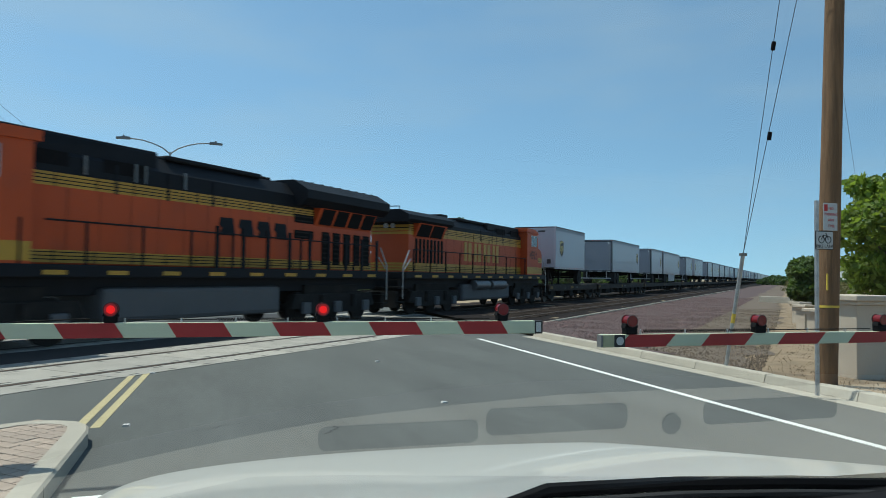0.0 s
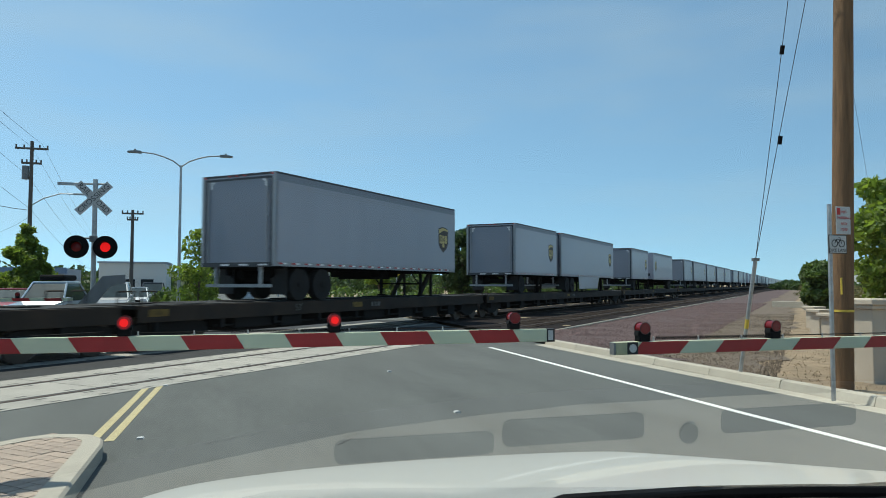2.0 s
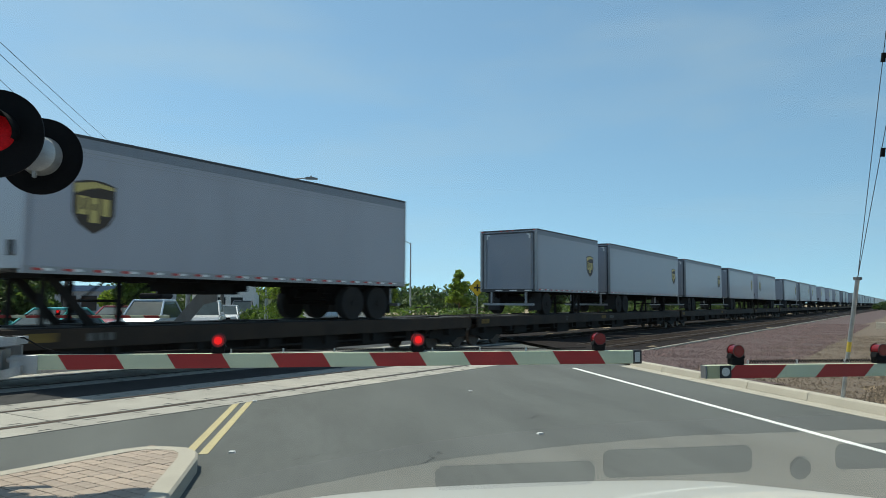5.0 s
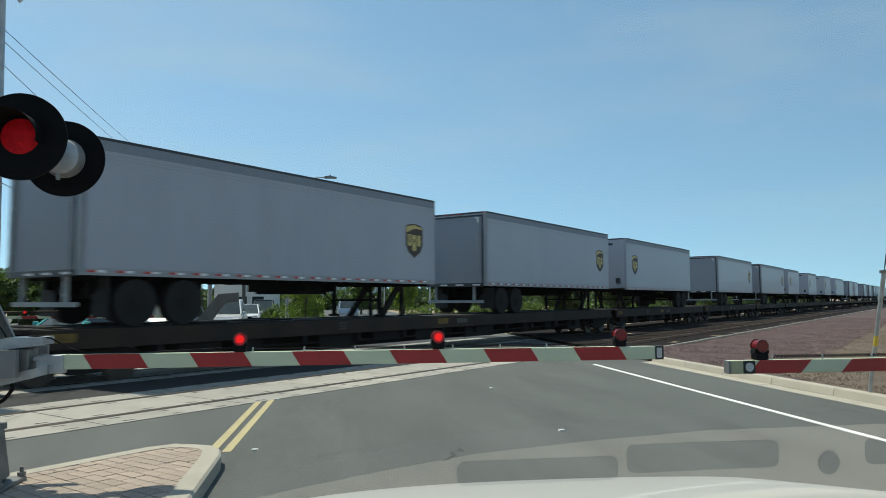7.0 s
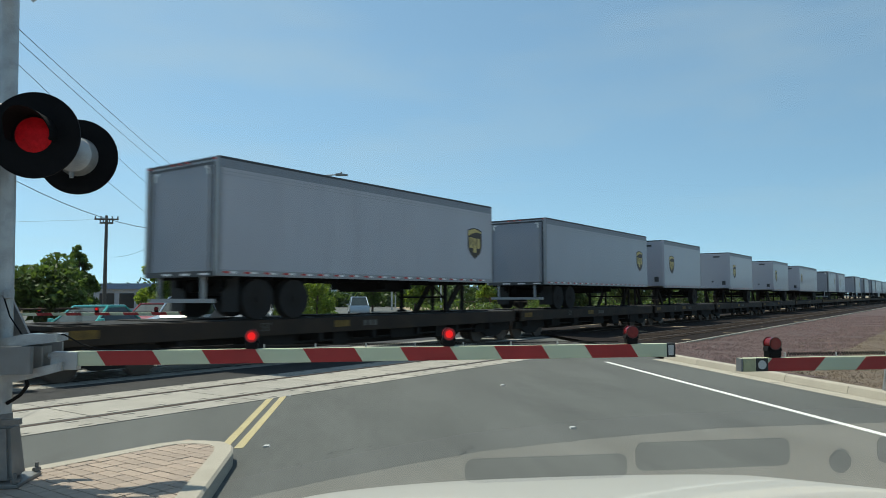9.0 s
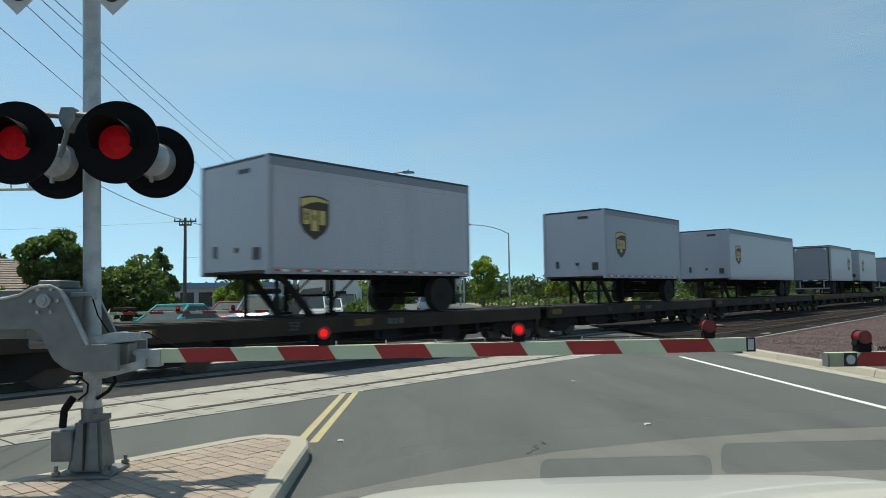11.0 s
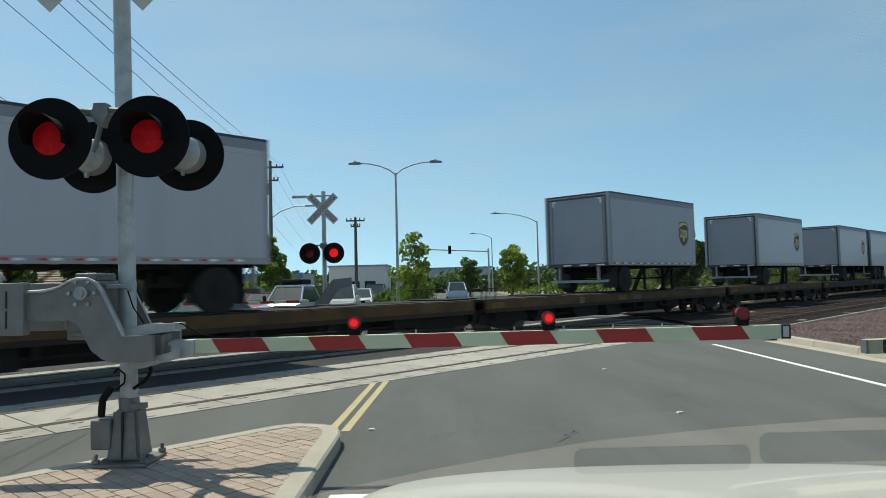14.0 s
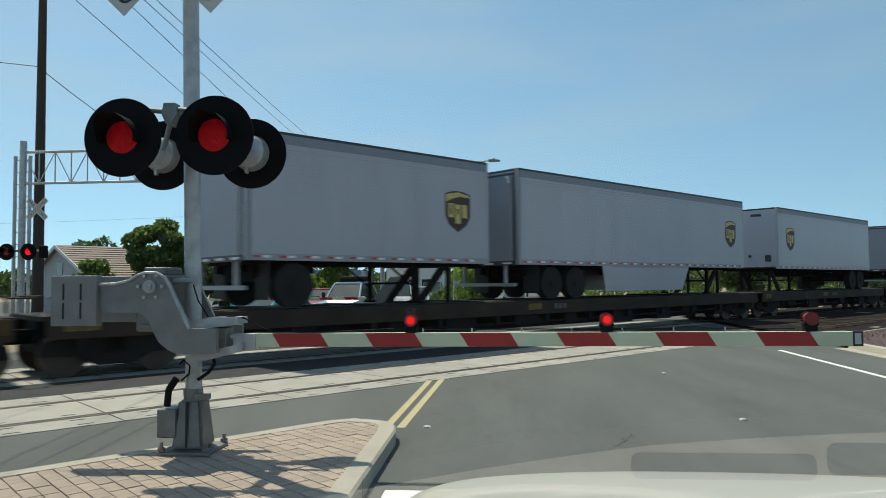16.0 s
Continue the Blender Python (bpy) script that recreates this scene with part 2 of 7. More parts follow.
TILE = mat("brown roof tile", (0.27, 0.21, 0.175), 0.85, var=0.2, scale=3)
HOUSE_WALL = mat("cream house wall", (0.40, 0.40, 0.38), 0.9, var=0.08)
BUILDING_GREY = mat("grey building wall", (0.30, 0.34, 0.40), 0.8, var=0.08, scale=0.3)
BUILDING_BLUE = mat("blue fascia", (0.12, 0.19, 0.32), 0.6, var=0.1)
BUILDING_WHITE = mat("white far building", (0.62, 0.62, 0.60), 0.8, var=0.06)
CAR_TEAL = mat("teal car paint", (0.06, 0.40, 0.38), 0.3, var=0.06, coat=0.5)
CAR_RED = mat("red car paint", (0.33, 0.05, 0.05), 0.3, var=0.06, coat=0.5)
CAR_SILVER = mat("silver-blue car paint", (0.40, 0.47, 0.54), 0.3, 0.3, var=0.06, coat=0.5)
CAR_WHITE = mat("white car paint", (0.62, 0.62, 0.62), 0.3, var=0.05, coat=0.5)
CAR_BLACK = mat("dark car paint", (0.04, 0.045, 0.055), 0.3, var=0.06, coat=0.5)
HOOD_WHITE = mat("white truck paint", (0.602, 0.602, 0.568), 0.28, var=0.015, scale=2, coat=0.6, stain=0.1, stain_color=(0.516, 0.499, 0.447), stain_scale=30)
DASH = mat("beige dashboard plastic", (0.43, 0.40, 0.335), 0.8, var=0.05, scale=20, bump=0.1, bscale=200)
DASH_DARK = mat("dark vent plastic", (0.043, 0.0413, 0.0378), 0.9, var=0.2)
CABIN = mat("dark cabin trim", (0.010, 0.010, 0.010), 1.0, var=0.2, spec=0.0)


# ---- mesh helpers ----
def box(bm, a, b, bevel=0.0):
    r = bmesh.ops.create_cube(bm, size=1)
    for v in r["verts"]:
        v.co = Vector([a[i] + (v.co[i] + 0.5) * (b[i] - a[i]) for i in range(3)])
    if bevel:
        es = list({e for v in r["verts"] for e in v.link_edges})
        bmesh.ops.bevel(bm, geom=es, offset=bevel, segments=2, affect="EDGES", profile=0.5)
    return bm


def cyl(bm, p0, p1, r0, r1=None, seg=14, caps=True):
    p0, p1 = Vector(p0), Vector(p1)
    d = p1 - p0
    m = Matrix.Translation((p0 + p1) / 2) @ d.to_track_quat("Z", "Y").to_matrix().to_4x4()
    bmesh.ops.create_cone(bm, cap_ends=caps, segments=seg, radius1=r0, radius2=r0 if r1 is None else r1, depth=d.length, matrix=m)
    return bm


def prism(bm, pts, axis, lo, hi):
    """Extrude a polygon (pairs) along an axis between lo and hi."""
    def at(p, k):
        v = list(p)
        v.insert(axis, k)
        return bm.verts.new(v)
    a = [at(p, lo) for p in pts]
    b = [at(p, hi) for p in pts]
    n = len(pts)
    bm.faces.new(a[::-1])
    bm.faces.new(b)
    for i in range(n):
        bm.faces.new((a[i], a[(i + 1) % n], b[(i + 1) % n], b[i]))
    bmesh.ops.recalc_face_normals(bm, faces=bm.faces)
    return bm


def tube(bm, pts, r, seg=8):
    for a, b in zip(pts, pts[1:]):
        cyl(bm, a, b, r, seg=seg)
    return bm


def B():
    return bmesh.new()


def mesh_of(name, bm, material, smooth=False):
    me = bpy.data.meshes.new(name)
    bm.to_mesh(me)
    bm.free()
    for m in material if isinstance(material, (list, tuple)) else [material]:
        me.materials.append(m)
    if smooth:
        for p in me.polygons:
            p.use_smooth = True
        me.set_sharp_from_angle(angle=radians(40))
    return me


def part(name, bm, material, parent=None, label="", smooth=False):
    ob = new(name, mesh_of(name, bm, material, smooth))
    if parent is not None:
        ob.parent = parent
    if label:
        ob["label"] = label
    return ob


def thing(name, m, label, category, group=""):
    ob = new(name)
    ob.matrix_basis = m
    return tagged(ob, label, category, group)


def structure(name, bm, material, label, category="ground", kind="structure"):
    return tagged(part(name, bm, material), label, category, kind=kind)


def text_part(name, body, size, material, m, parent, extrude=0.002, fill=0.0):
    cu = bpy.data.curves.new(name, "FONT")
    cu.body, cu.size, cu.extrude, cu.align_x, cu.align_y = body, size, extrude, "CENTER", "CENTER"
    cu.resolution_u = 3
    tmp = bpy.data.objects.new(name, cu)
    me = bpy.data.meshes.new_from_object(tmp)
    bpy.data.objects.remove(tmp)
    if fill:
        xs = [v.co.x for v in me.vertices]
        me.transform(Matrix.Diagonal((fill / (max(xs) - min(xs)), 1, 1, 1)))
    me.transform(m)
    me.materials.append(material)
    ob = new(name, me)
    ob.parent = parent
    return ob


FACE_BACK = pose(0, 0, 0, 90, 0, 0)  # lettering that reads from the -y side

# track frame: x runs along the rails, y away from the road's near side
TRACK_TURN = 90 - 43.5
TRACK = pose(0, 0, 0, 0, 0, TRACK_TURN)
U = TRACK.to_3x3() @ Vector((1, 0, 0))
W = TRACK.to_3x3() @ Vector((0, 1, 0))


# ---- ground, road and track bed ----
def build_ground():
    bm = B()
    bmesh.ops.create_grid(bm, x_segments=40, y_segments=40, size=2500)
    bmesh.ops.translate(bm, verts=bm.verts, vec=(0, 0, -0.06))
    structure("ground", bm, EARTH, "dry pale earth reaching to the horizon")

    # asphalt road with a slight crown, past the tracks and on
    bm = B()
    xs = [-12.5, -8, -4, 0, 4, 8.62]
    ys = [-14, -4, 2, 6, 10, 14, 18, 24, 32, 45, 70, 110, 180]
    grid = [[bm.verts.new((x, y, 0.0)) for x in xs] for y in ys]
    for a, b in zip(grid, grid[1:]):
        for i in range(len(xs) - 1):
            bm.faces.new((a[i], a[i + 1], b[i + 1], b[i]))
    structure("road", bm, ASPHALT, "worn grey asphalt road over the crossing", "road")

    # side paved lots beyond the tracks
    bm = B()
    box(bm, (-70, 24, -0.04), (-12.6, 75, -0.012))
    structure("parking_lot", bm, ASPHALT, "grey paved lot beyond the tracks", "pavement")

    # white edge line and stop bar
    bm = B()
    prism(bm, [(6.42, -8), (6.53, -8), (6.61, 8), (6.85, 18.0), (6.74, 18.0), (6.50, 8)], 2, 0.0, 0.006)
    structure("white_edge_line", bm, WHITE_LINE, "white painted bike lane line on asphalt", "marking")
    bm = B()
    box(bm, (-0.95, 5.45, 0.0), (2.6, 5.92, 0.005))
    structure("stop_line", bm, WHITE_LINE, "white stop bar before the gate", "marking")
    bm = B()
    for x0, y0, x1, y1 in ((-1.165, 8.45, -1.005, 12.74), (-1.335, 8.62, -1.205, 12.62)):
        prism(bm, [(x0 - 0.05, y0), (x0 + 0.05, y0), (x1 + 0.05, y1 + 0.04), (x1 - 0.05, y1 - 0.05)], 2, 0.0, 0.005)
    structure("double_yellow_line", bm, YELLOW_LINE, "worn double yellow centre line", "marking")
    bm = B()
    for y in (19.5, 24):
        for x in (-1.06, -1.29):
            box(bm, (x - 0.055, y + 7, 0.0), (x + 0.055, y + 60, 0.005))
    structure("far_yellow_line", bm, YELLOW_LINE, "double yellow line beyond the tracks", "marking")

    # faint road joints
    rng = random.Random(3)
    for k, (x0, y0, x1, y1) in enumerate([(1.2, 7.6, 1.5, 8.2), (-0.2, 8.0, 0.4, 8.4), (3.1, 10.2, 3.5, 10.6)]):
        bm = B()
        n = 9
        pts = [(x0 + (x1 - x0) * i / n + rng.uniform(-0.07, 0.07), y0 + (y1 - y0) * i / n) for i in range(n + 1)]
        for (ax, ay), (bx, by) in zip(pts, pts[1:]):
            w = rng.uniform(0.003, 0.008)
            bm.faces.new([bm.verts.new(p) for p in ((ax - w, ay, 0.003), (ax + w, ay, 0.003), (bx + w, by, 0.003), (bx - w, by, 0.003))])
        structure("road_crack", bm, SEAM, "thin dark crack in the asphalt", "crack")

    # raised lane markers
    bm = B()
    prism(bm, [(-0.042, 0), (0.042, 0), (0.028, 0.016), (-0.028, 0.016)], 1, -0.04, 0.04)
    dome = thing("lane_marker", pose(2.96, 9.07, 0.0), "small white raised lane marker on the asphalt", "road marker", "raised lane markers")
    part("dome", bm, SIGN_WHITE, dome)
    for x, y in ((3.05, 13.6), (-0.86, 8.5), (-0.93, 12.75), (2.98, 4.5)):
        copy_thing(dome, pose(x, y, 0.0))


def build_crossing():
    # near track (empty) and far track (train): rails, flangeways and concrete panels over the road
    def along(x_lo, x_hi, w):
        # stretch of the rail line that lies within the road
        out = []
        for xr in (x_lo, x_hi):
            out.append((xr - W.x * w) / U.x)
        return out
    for name, wc, where in (("near", 10.87, "empty near"), ("far", 15.45, "train's")):
        u0, u1 = along(-12.4, 8.6, wc)
        for k, dw in enumerate((-0.75, 0.75)):
            bm = B()
            y = wc + dw
            prism(bm, [(y - 0.036, -0.05), (y + 0.036, -0.05), (y + 0.036, 0.006), (y + 0.025, 0.012), (y - 0.025, 0.012), (y - 0.036, 0.006)], 0, -60, 420)
            bmesh.ops.transform(bm, matrix=TRACK, verts=bm.verts)
            structure("rail", bm, RAIL_STEEL, "worn steel rail of the %s track" % where, "rail")
            bm = B()
            s = 1 if dw < 0 else -1
            box(bm, (u0, y + s * 0.036, 0.0), (u1, y + s * 0.115, 0.0045))
            box(bm, (u0, y - s * 0.036, 0.0), (u1, y - s * 0.075, 0.0045))
            bmesh.ops.transform(bm, matrix=TRACK, verts=bm.verts)
            structure("flangeway", bm, RUBBER, "black rubber flangeway beside the rail", "rail")
        bm = B()
        if name == "near":
            box(bm, (u0 - 3, wc + 1.53, -0.01), (u1 + 1.0, wc + 3.17, 0.0035))
        else:
            box(bm, (u0, wc + 1.53, -0.01), (u1, wc + 3.6, 0.0035))
        bmesh.ops.transform(bm, matrix=TRACK, verts=bm.verts)
        structure("asphalt_strip", bm, ASPHALT_DARK, "black asphalt strip beside the %s track" % where, "road")
        # concrete panels, each its own piece under one crossing surface
        base = B()
        box(base, (u0, wc - 1.44, -0.02), (u1, wc + 1.52, 0.0015))
        bmesh.ops.transform(base, matrix=TRACK, verts=base.verts)
        surf = structure("crossing_surface", base, SEAM, "concrete crossing panels of the %s track" % where, "crossing")
        length = 2.42
        n = int((u1 - u0) / length)
        for lo, hi in ((wc - 1.42, wc - 0.83), (wc - 0.63, wc + 0.63), (wc + 0.83, wc + 1.5)):
            bm = B()
            box(bm, (0.012, lo, 0.0), (length - 0.012, hi, 0.006), 0.0025)
            me = mesh_of("panel", bm, PANEL)
            bm = B()
            for px in (0.4, 1.2, 2.0):
                for py in (lo + 0.12, hi - 0.12):
                    box(bm, (px - 0.09, py - 0.02, 0.0055), (px + 0.09, py + 0.02, 0.0075))
            slots = mesh_of("lifting_slot", bm, SEAM)
            for i in range(n):
                ob = new("panel", me)
                ob.parent = surf
                ob.matrix_basis = TRACK @ pose(u0 + i * length, 0, random.uniform(0, 0.0015))
                so = new("lifting_slot", slots)
                so.parent = ob


def build_ties():
    # timber ties under both tracks, past the road's edge
    bm = B()
    box(bm, (-0.12, -1.3, -0.03), (0.12, 1.3, 0.0), 0.006)
    me = mesh_of("tie", bm, TIE_WOOD)
    rng = random.Random(17)
    for wc, where in ((10.87, "empty near"), (15.45, "train's")):
        first = (9.6 - W.x * wc) / U.x
        bm = B()
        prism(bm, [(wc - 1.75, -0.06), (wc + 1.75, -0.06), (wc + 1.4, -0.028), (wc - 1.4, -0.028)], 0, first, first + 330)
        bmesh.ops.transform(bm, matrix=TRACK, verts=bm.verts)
        # same bed colour, with the train's shade included
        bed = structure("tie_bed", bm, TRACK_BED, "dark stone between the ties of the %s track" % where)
        for i in range(140):
            ob = new("tie", me)
            ob.parent = bed
            ob.matrix_basis = TRACK @ pose(first + 0.3 + i * 0.55, wc + rng.uniform(-0.05, 0.05), rng.uniform(-0.004, 0.002), 0, 0, rng.uniform(-1, 1))


def stones(name, n, sampler, size, material, label, seed):
    rng = random.Random(seed)
    verts, faces = [], []
    for _ in range(n):
        p = sampler(rng)
        r = size * rng.uniform(0.5, 1.3)
        a = rng.uniform(0, 6.28)
        k = len(verts)
        for j in range(4):
            verts.append((p[0] + math.cos(a + j * 1.57) * r * rng.uniform(0.7, 1.1), p[1] + math.sin(a + j * 1.57) * r * rng.uniform(0.7, 1.1), p[2] - 0.02))
        verts.append((p[0] + rng.uniform(-0.3, 0.3) * r, p[1] + rng.uniform(-0.3, 0.3) * r, p[2] + r * rng.uniform(0.4, 0.9)))
        for j in range(4):
            faces.append((k + j, k + (j + 1) % 4, k + 4))
    me = bpy.data.meshes.new(name)
    me.from_pydata(verts, [], faces)
    me.materials.append(material)
    tagged(new(name, me), label, "gravel", kind="stuff")


def verge_z(x, y):
    near = max(0.0, min(1.0, (x - 8.8) / 4.0))
    return 0.13 * (1 - near)


def build_verge():
    def strip(name, w0, w1, material, label, dz=0.0, jag=0.0):
        bm = B()
        us = [-6 + i * 0.5 for i in range(0, 150)] + [70 + i * 12 for i in range(30)]
        ws = [w0 + (w1 - w0) * i / 8 for i in range(9)]
        grid = []
        for u in us:
            row = []
            for w in ws:
                e = 1.0 if w in (ws[0], ws[-1]) else 0.0
                p = U * u + W * (w + e * jag * (noise.noise(Vector((u * 0.55, w, 3.0))) + 0.5 * noise.noise(Vector((u * 1.9, w, 7.0)))))
                x = max(p.x, 8.80)
                row.append((bm.verts.new((x, p.y, verge_z(x, p.y) + dz + noise.noise(Vector((x, p.y, 0)) * 0.7) * 0.03 * min(1, x - 8.8))), p.x > 8.80))
            grid.append(row)
        for a, b in zip(grid, grid[1:]):
            for i in range(len(ws) - 1):
                q = (a[i], a[i + 1], b[i + 1], b[i])
                if any(k for v, k in q):
                    bm.faces.new([v for v, k in q])
        for v in [v for v in bm.verts if not v.link_faces]:
            bm.verts.remove(v)
        bmesh.ops.recalc_face_normals(bm, faces=bm.faces)
        structure(name, bm, material, label)
    # bed colour is oily stone plus painted train shade
    strip("track_bed", 7.8, 18.6, TRACK_BED, "dark oily stone bed under the rails, train shade in its colour", -0.05)
    strip("ballast_shoulder", 3.0, 7.85, BALLAST, "purple crushed stone shoulder along the rails", 0.02, 1.1)
    strip("gravel_verge", 0.5, 3.4, GRAVEL, "brown gravel verge below the ballast", 0.006, 0.7)
    strip("dirt_path", -2.2, 1.3, DIRT, "pale bare dirt path beside the tracks", -0.012, 0.5)

    def scatter(u0, u1, w0, w1):
        def pick(rng):
            while True:
                u, w = u0 + (u1 - u0) * rng.random() ** 1.7, rng.uniform(w0, w1)
                p = U * u + W * w
                if p.x > 8.95:
                    return (p.x, p.y, verge_z(p.x, p.y) + 0.01)
        return pick
    stones("ballast_stones", 27000, scatter(12, 70, 2.8, 8.0), 0.055, STONES, "loose purple ballast stones on the shoulder", 5)
    stones("gravel_stones", 12000, scatter(11, 45, 0.4, 4.6), 0.034, STONES_TAN, "loose brown gravel beside the kerb", 6)
    stones("path_pebbles", 3500, scatter(10, 50, -2.6, 1.6), 0.016, STONES_PATH, "loose pebbles on the dirt path", 7)
    bm = B()
    p0 = (8.9 - W.x * 7.83) / U.x
    cyl(bm, TRACK @ Vector((p0, 7.83, 0.05)), TRACK @ Vector((130, 7.83, 0.05)), 0.045, seg=8)
    structure("cable_trough", bm, CONCRETE, "thin pale cable trough along the ballast edge", "trough")

    # ties of the open track, right of the road
    tie = None
    for wc in (10.75, 15.45):
        u_start = (8.9 - W.x * wc) / U.x
        for i in range(70):
            u = u_start + 0.4 + i * 0.62
            if tie is None:
                bm = B()
                box(bm, (-0.12, -1.3, -0.16), (0.12, 1.3, -0.035), 0.015)
                tie = thing("railway_tie", TRACK @ pose(u, wc, 0), "pale concrete railway tie in the ballast", "tie", "railway ties")
                part("sleeper", bm, CONCRETE, tie)
            else:
                copy_thing(tie, TRACK @ pose(u, wc, 0))


def build_kerbs():
    # straight right-hand kerb in cast lengths with a gutter pan
    base = B()
    box(base, (8.60, -10, -0.05), (8.81, 17.3, 0.012))
    kerb = structure("kerb", base, SEAM, "pale concrete kerb with joints beside the bike lane", "kerb")
    bm = B()
    L = 1.78
    prism(bm, [(8.60, 0.0), (8.64, 0.135), (8.665, 0.152), (8.80, 0.152), (8.80, -0.04), (8.60, -0.04)], 1, 0.008, L - 0.008)
    me = mesh_of("kerb_stone", bm, CONCRETE)
    bm = B()
    prism(bm, [(8.28, 0.004), (8.60, 0.010), (8.60, -0.03), (8.28, -0.03)], 1, 0.004, L - 0.004)
    pan = mesh_of("gutter_pan", bm, CONCRETE)
    y = -10.0
    while y < 17.2:
        for m in (me, pan):
            ob = new(m.name, m)
            ob.parent = kerb
            ob.matrix_basis = pose(0, y, random.uniform(-0.002, 0.002))
        y += L


ISLAND = [(-1.10, -6.0), (-1.10, 7.60), (-1.14, 7.88), (-1.27, 8.10), (-1.50, 8.21), (-1.74, 8.23)]


def build_island():
    # median island: pavers inside a rounded concrete kerb; the far edge runs along the rails
    far = Vector((-1.95, 8.12))
    d = -U.to_2d()
    outer = [Vector(p) for p in ISLAND] + [far, far + d * 1.0, far + d * 2.2, far + d * 3.4, far + d * 6.0, far + d * 9.5]
    def offset(pts, k):
        res = []
        for i, p in enumerate(pts):
            a, b = pts[max(0, i - 1)], pts[min(len(pts) - 1, i + 1)]
            t = (b - a).normalized()
            res.append(p + Vector((-t.y, t.x)) * k)
        return res
    inner = offset(outer, 0.19)
    bm = B()
    prof = [(0.0, 0.0), (0.0, 0.13), (0.12, 0.152), (1.0, 0.152), (1.0, 0.0)]
    rings = []
    for o, i in zip(outer, inner):
        rings.append([bm.verts.new((*(o + (i - o) * k), z)) for k, z in prof])
    for a, b in zip(rings, rings[1:]):
        for j in range(len(prof) - 1):
            bm.faces.new((a[j], a[j + 1], b[j + 1], b[j]))
    bmesh.ops.recalc_face_normals(bm, faces=bm.faces)
    kerb = structure("island_kerb", bm, CONCRETE, "rounded pale concrete kerb round the median island", "kerb")
    for f in (0.35, 0.62):
        jb = B()
        y = 7.45 - f * 5
        box(jb, (-1.095, y, 0.0), (-0.9 - 0.195, y + 0.012, 0.154))
        part("kerb_joint", jb, SEAM, kerb)
    bm = B()
    fill = [bm.verts.new((p.x, p.y, 0.128)) for p in inner] + [bm.verts.new((-9, -6, 0.128))]
    bm.faces.new(fill)
    bmesh.ops.triangulate(bm, faces=bm.faces)
    bmesh.ops.recalc_face_normals(bm, faces=bm.faces)
    if sum(f.normal.z for f in bm.faces) < 0:
        bmesh.ops.reverse_faces(bm, faces=bm.faces)
    island = structure("island_bed", bm, MORTAR, "tan paver surface of the median island", "pavement")

    # paver pieces in a running pattern, clipped by their middles
    def inside(x, y):
        ok = x < -1.22
        rel = Vector((x, y)) - far
        side = d.x * rel.y - d.y * rel.x
        if side < 0.14:
            ok = False
        if y > 7.65 and x > -1.60 and (Vector((x, y)) - Vector((-1.56, 7.72))).length > 0.34:
            ok = False
        return ok
    s = 0.128
    bm = B()
    box(bm, (-s / 2 + 0.004, -s + 0.005, 0.0), (s / 2 - 0.004, s - 0.005, 0.027), 0.006)
    long_me = mesh_of("paver", bm, PAVER)
    bm = B()
    box(bm, (-s / 2 + 0.004, -s / 2 + 0.004, 0.0), (s / 2 - 0.004, s / 2 - 0.004, 0.027), 0.006)
    square_me = mesh_of("paver", bm, PAVER)
    rng = random.Random(11)
    ang = math.atan2(d.y, d.x)
    cells = []
    for i in range(-6, 40):
        for j in range(-2, 34):
            cells.append((i, j))
    used = set()
    for i, j in cells:
        if (i, j) in used:
            continue
        horiz = (i + 2 * j) % 4 in (0, 1)
        pair = (i + 1, j) if horiz else (i, j + 1)
        def centre(ii, jj):
            q = far + d * (ii * s) + Vector((-d.y, d.x)) * (0.14 + jj * s)
            return q
        c = centre(i, j)
        if not inside(c.x, c.y) or c.y < 4.3 or c.x < -5.0:
            continue
        c2 = centre(*pair)
        if pair not in used and inside(c2.x, c2.y):
            used.add(pair)
            m, mesh, turn = (c + c2) / 2, long_me, ang + (math.pi / 2 if horiz else 0)
        else:
            m, mesh, turn = c, square_me, ang
        used.add((i, j))
        ob = new("paver", mesh)
        ob.parent = island
        ob.matrix_basis = pose(m.x, m.y, 0.1215 + rng.uniform(-0.0015, 0.002), rng.uniform(-0.5, 0.5), rng.uniform(-0.5, 0.5), math.degrees(turn))


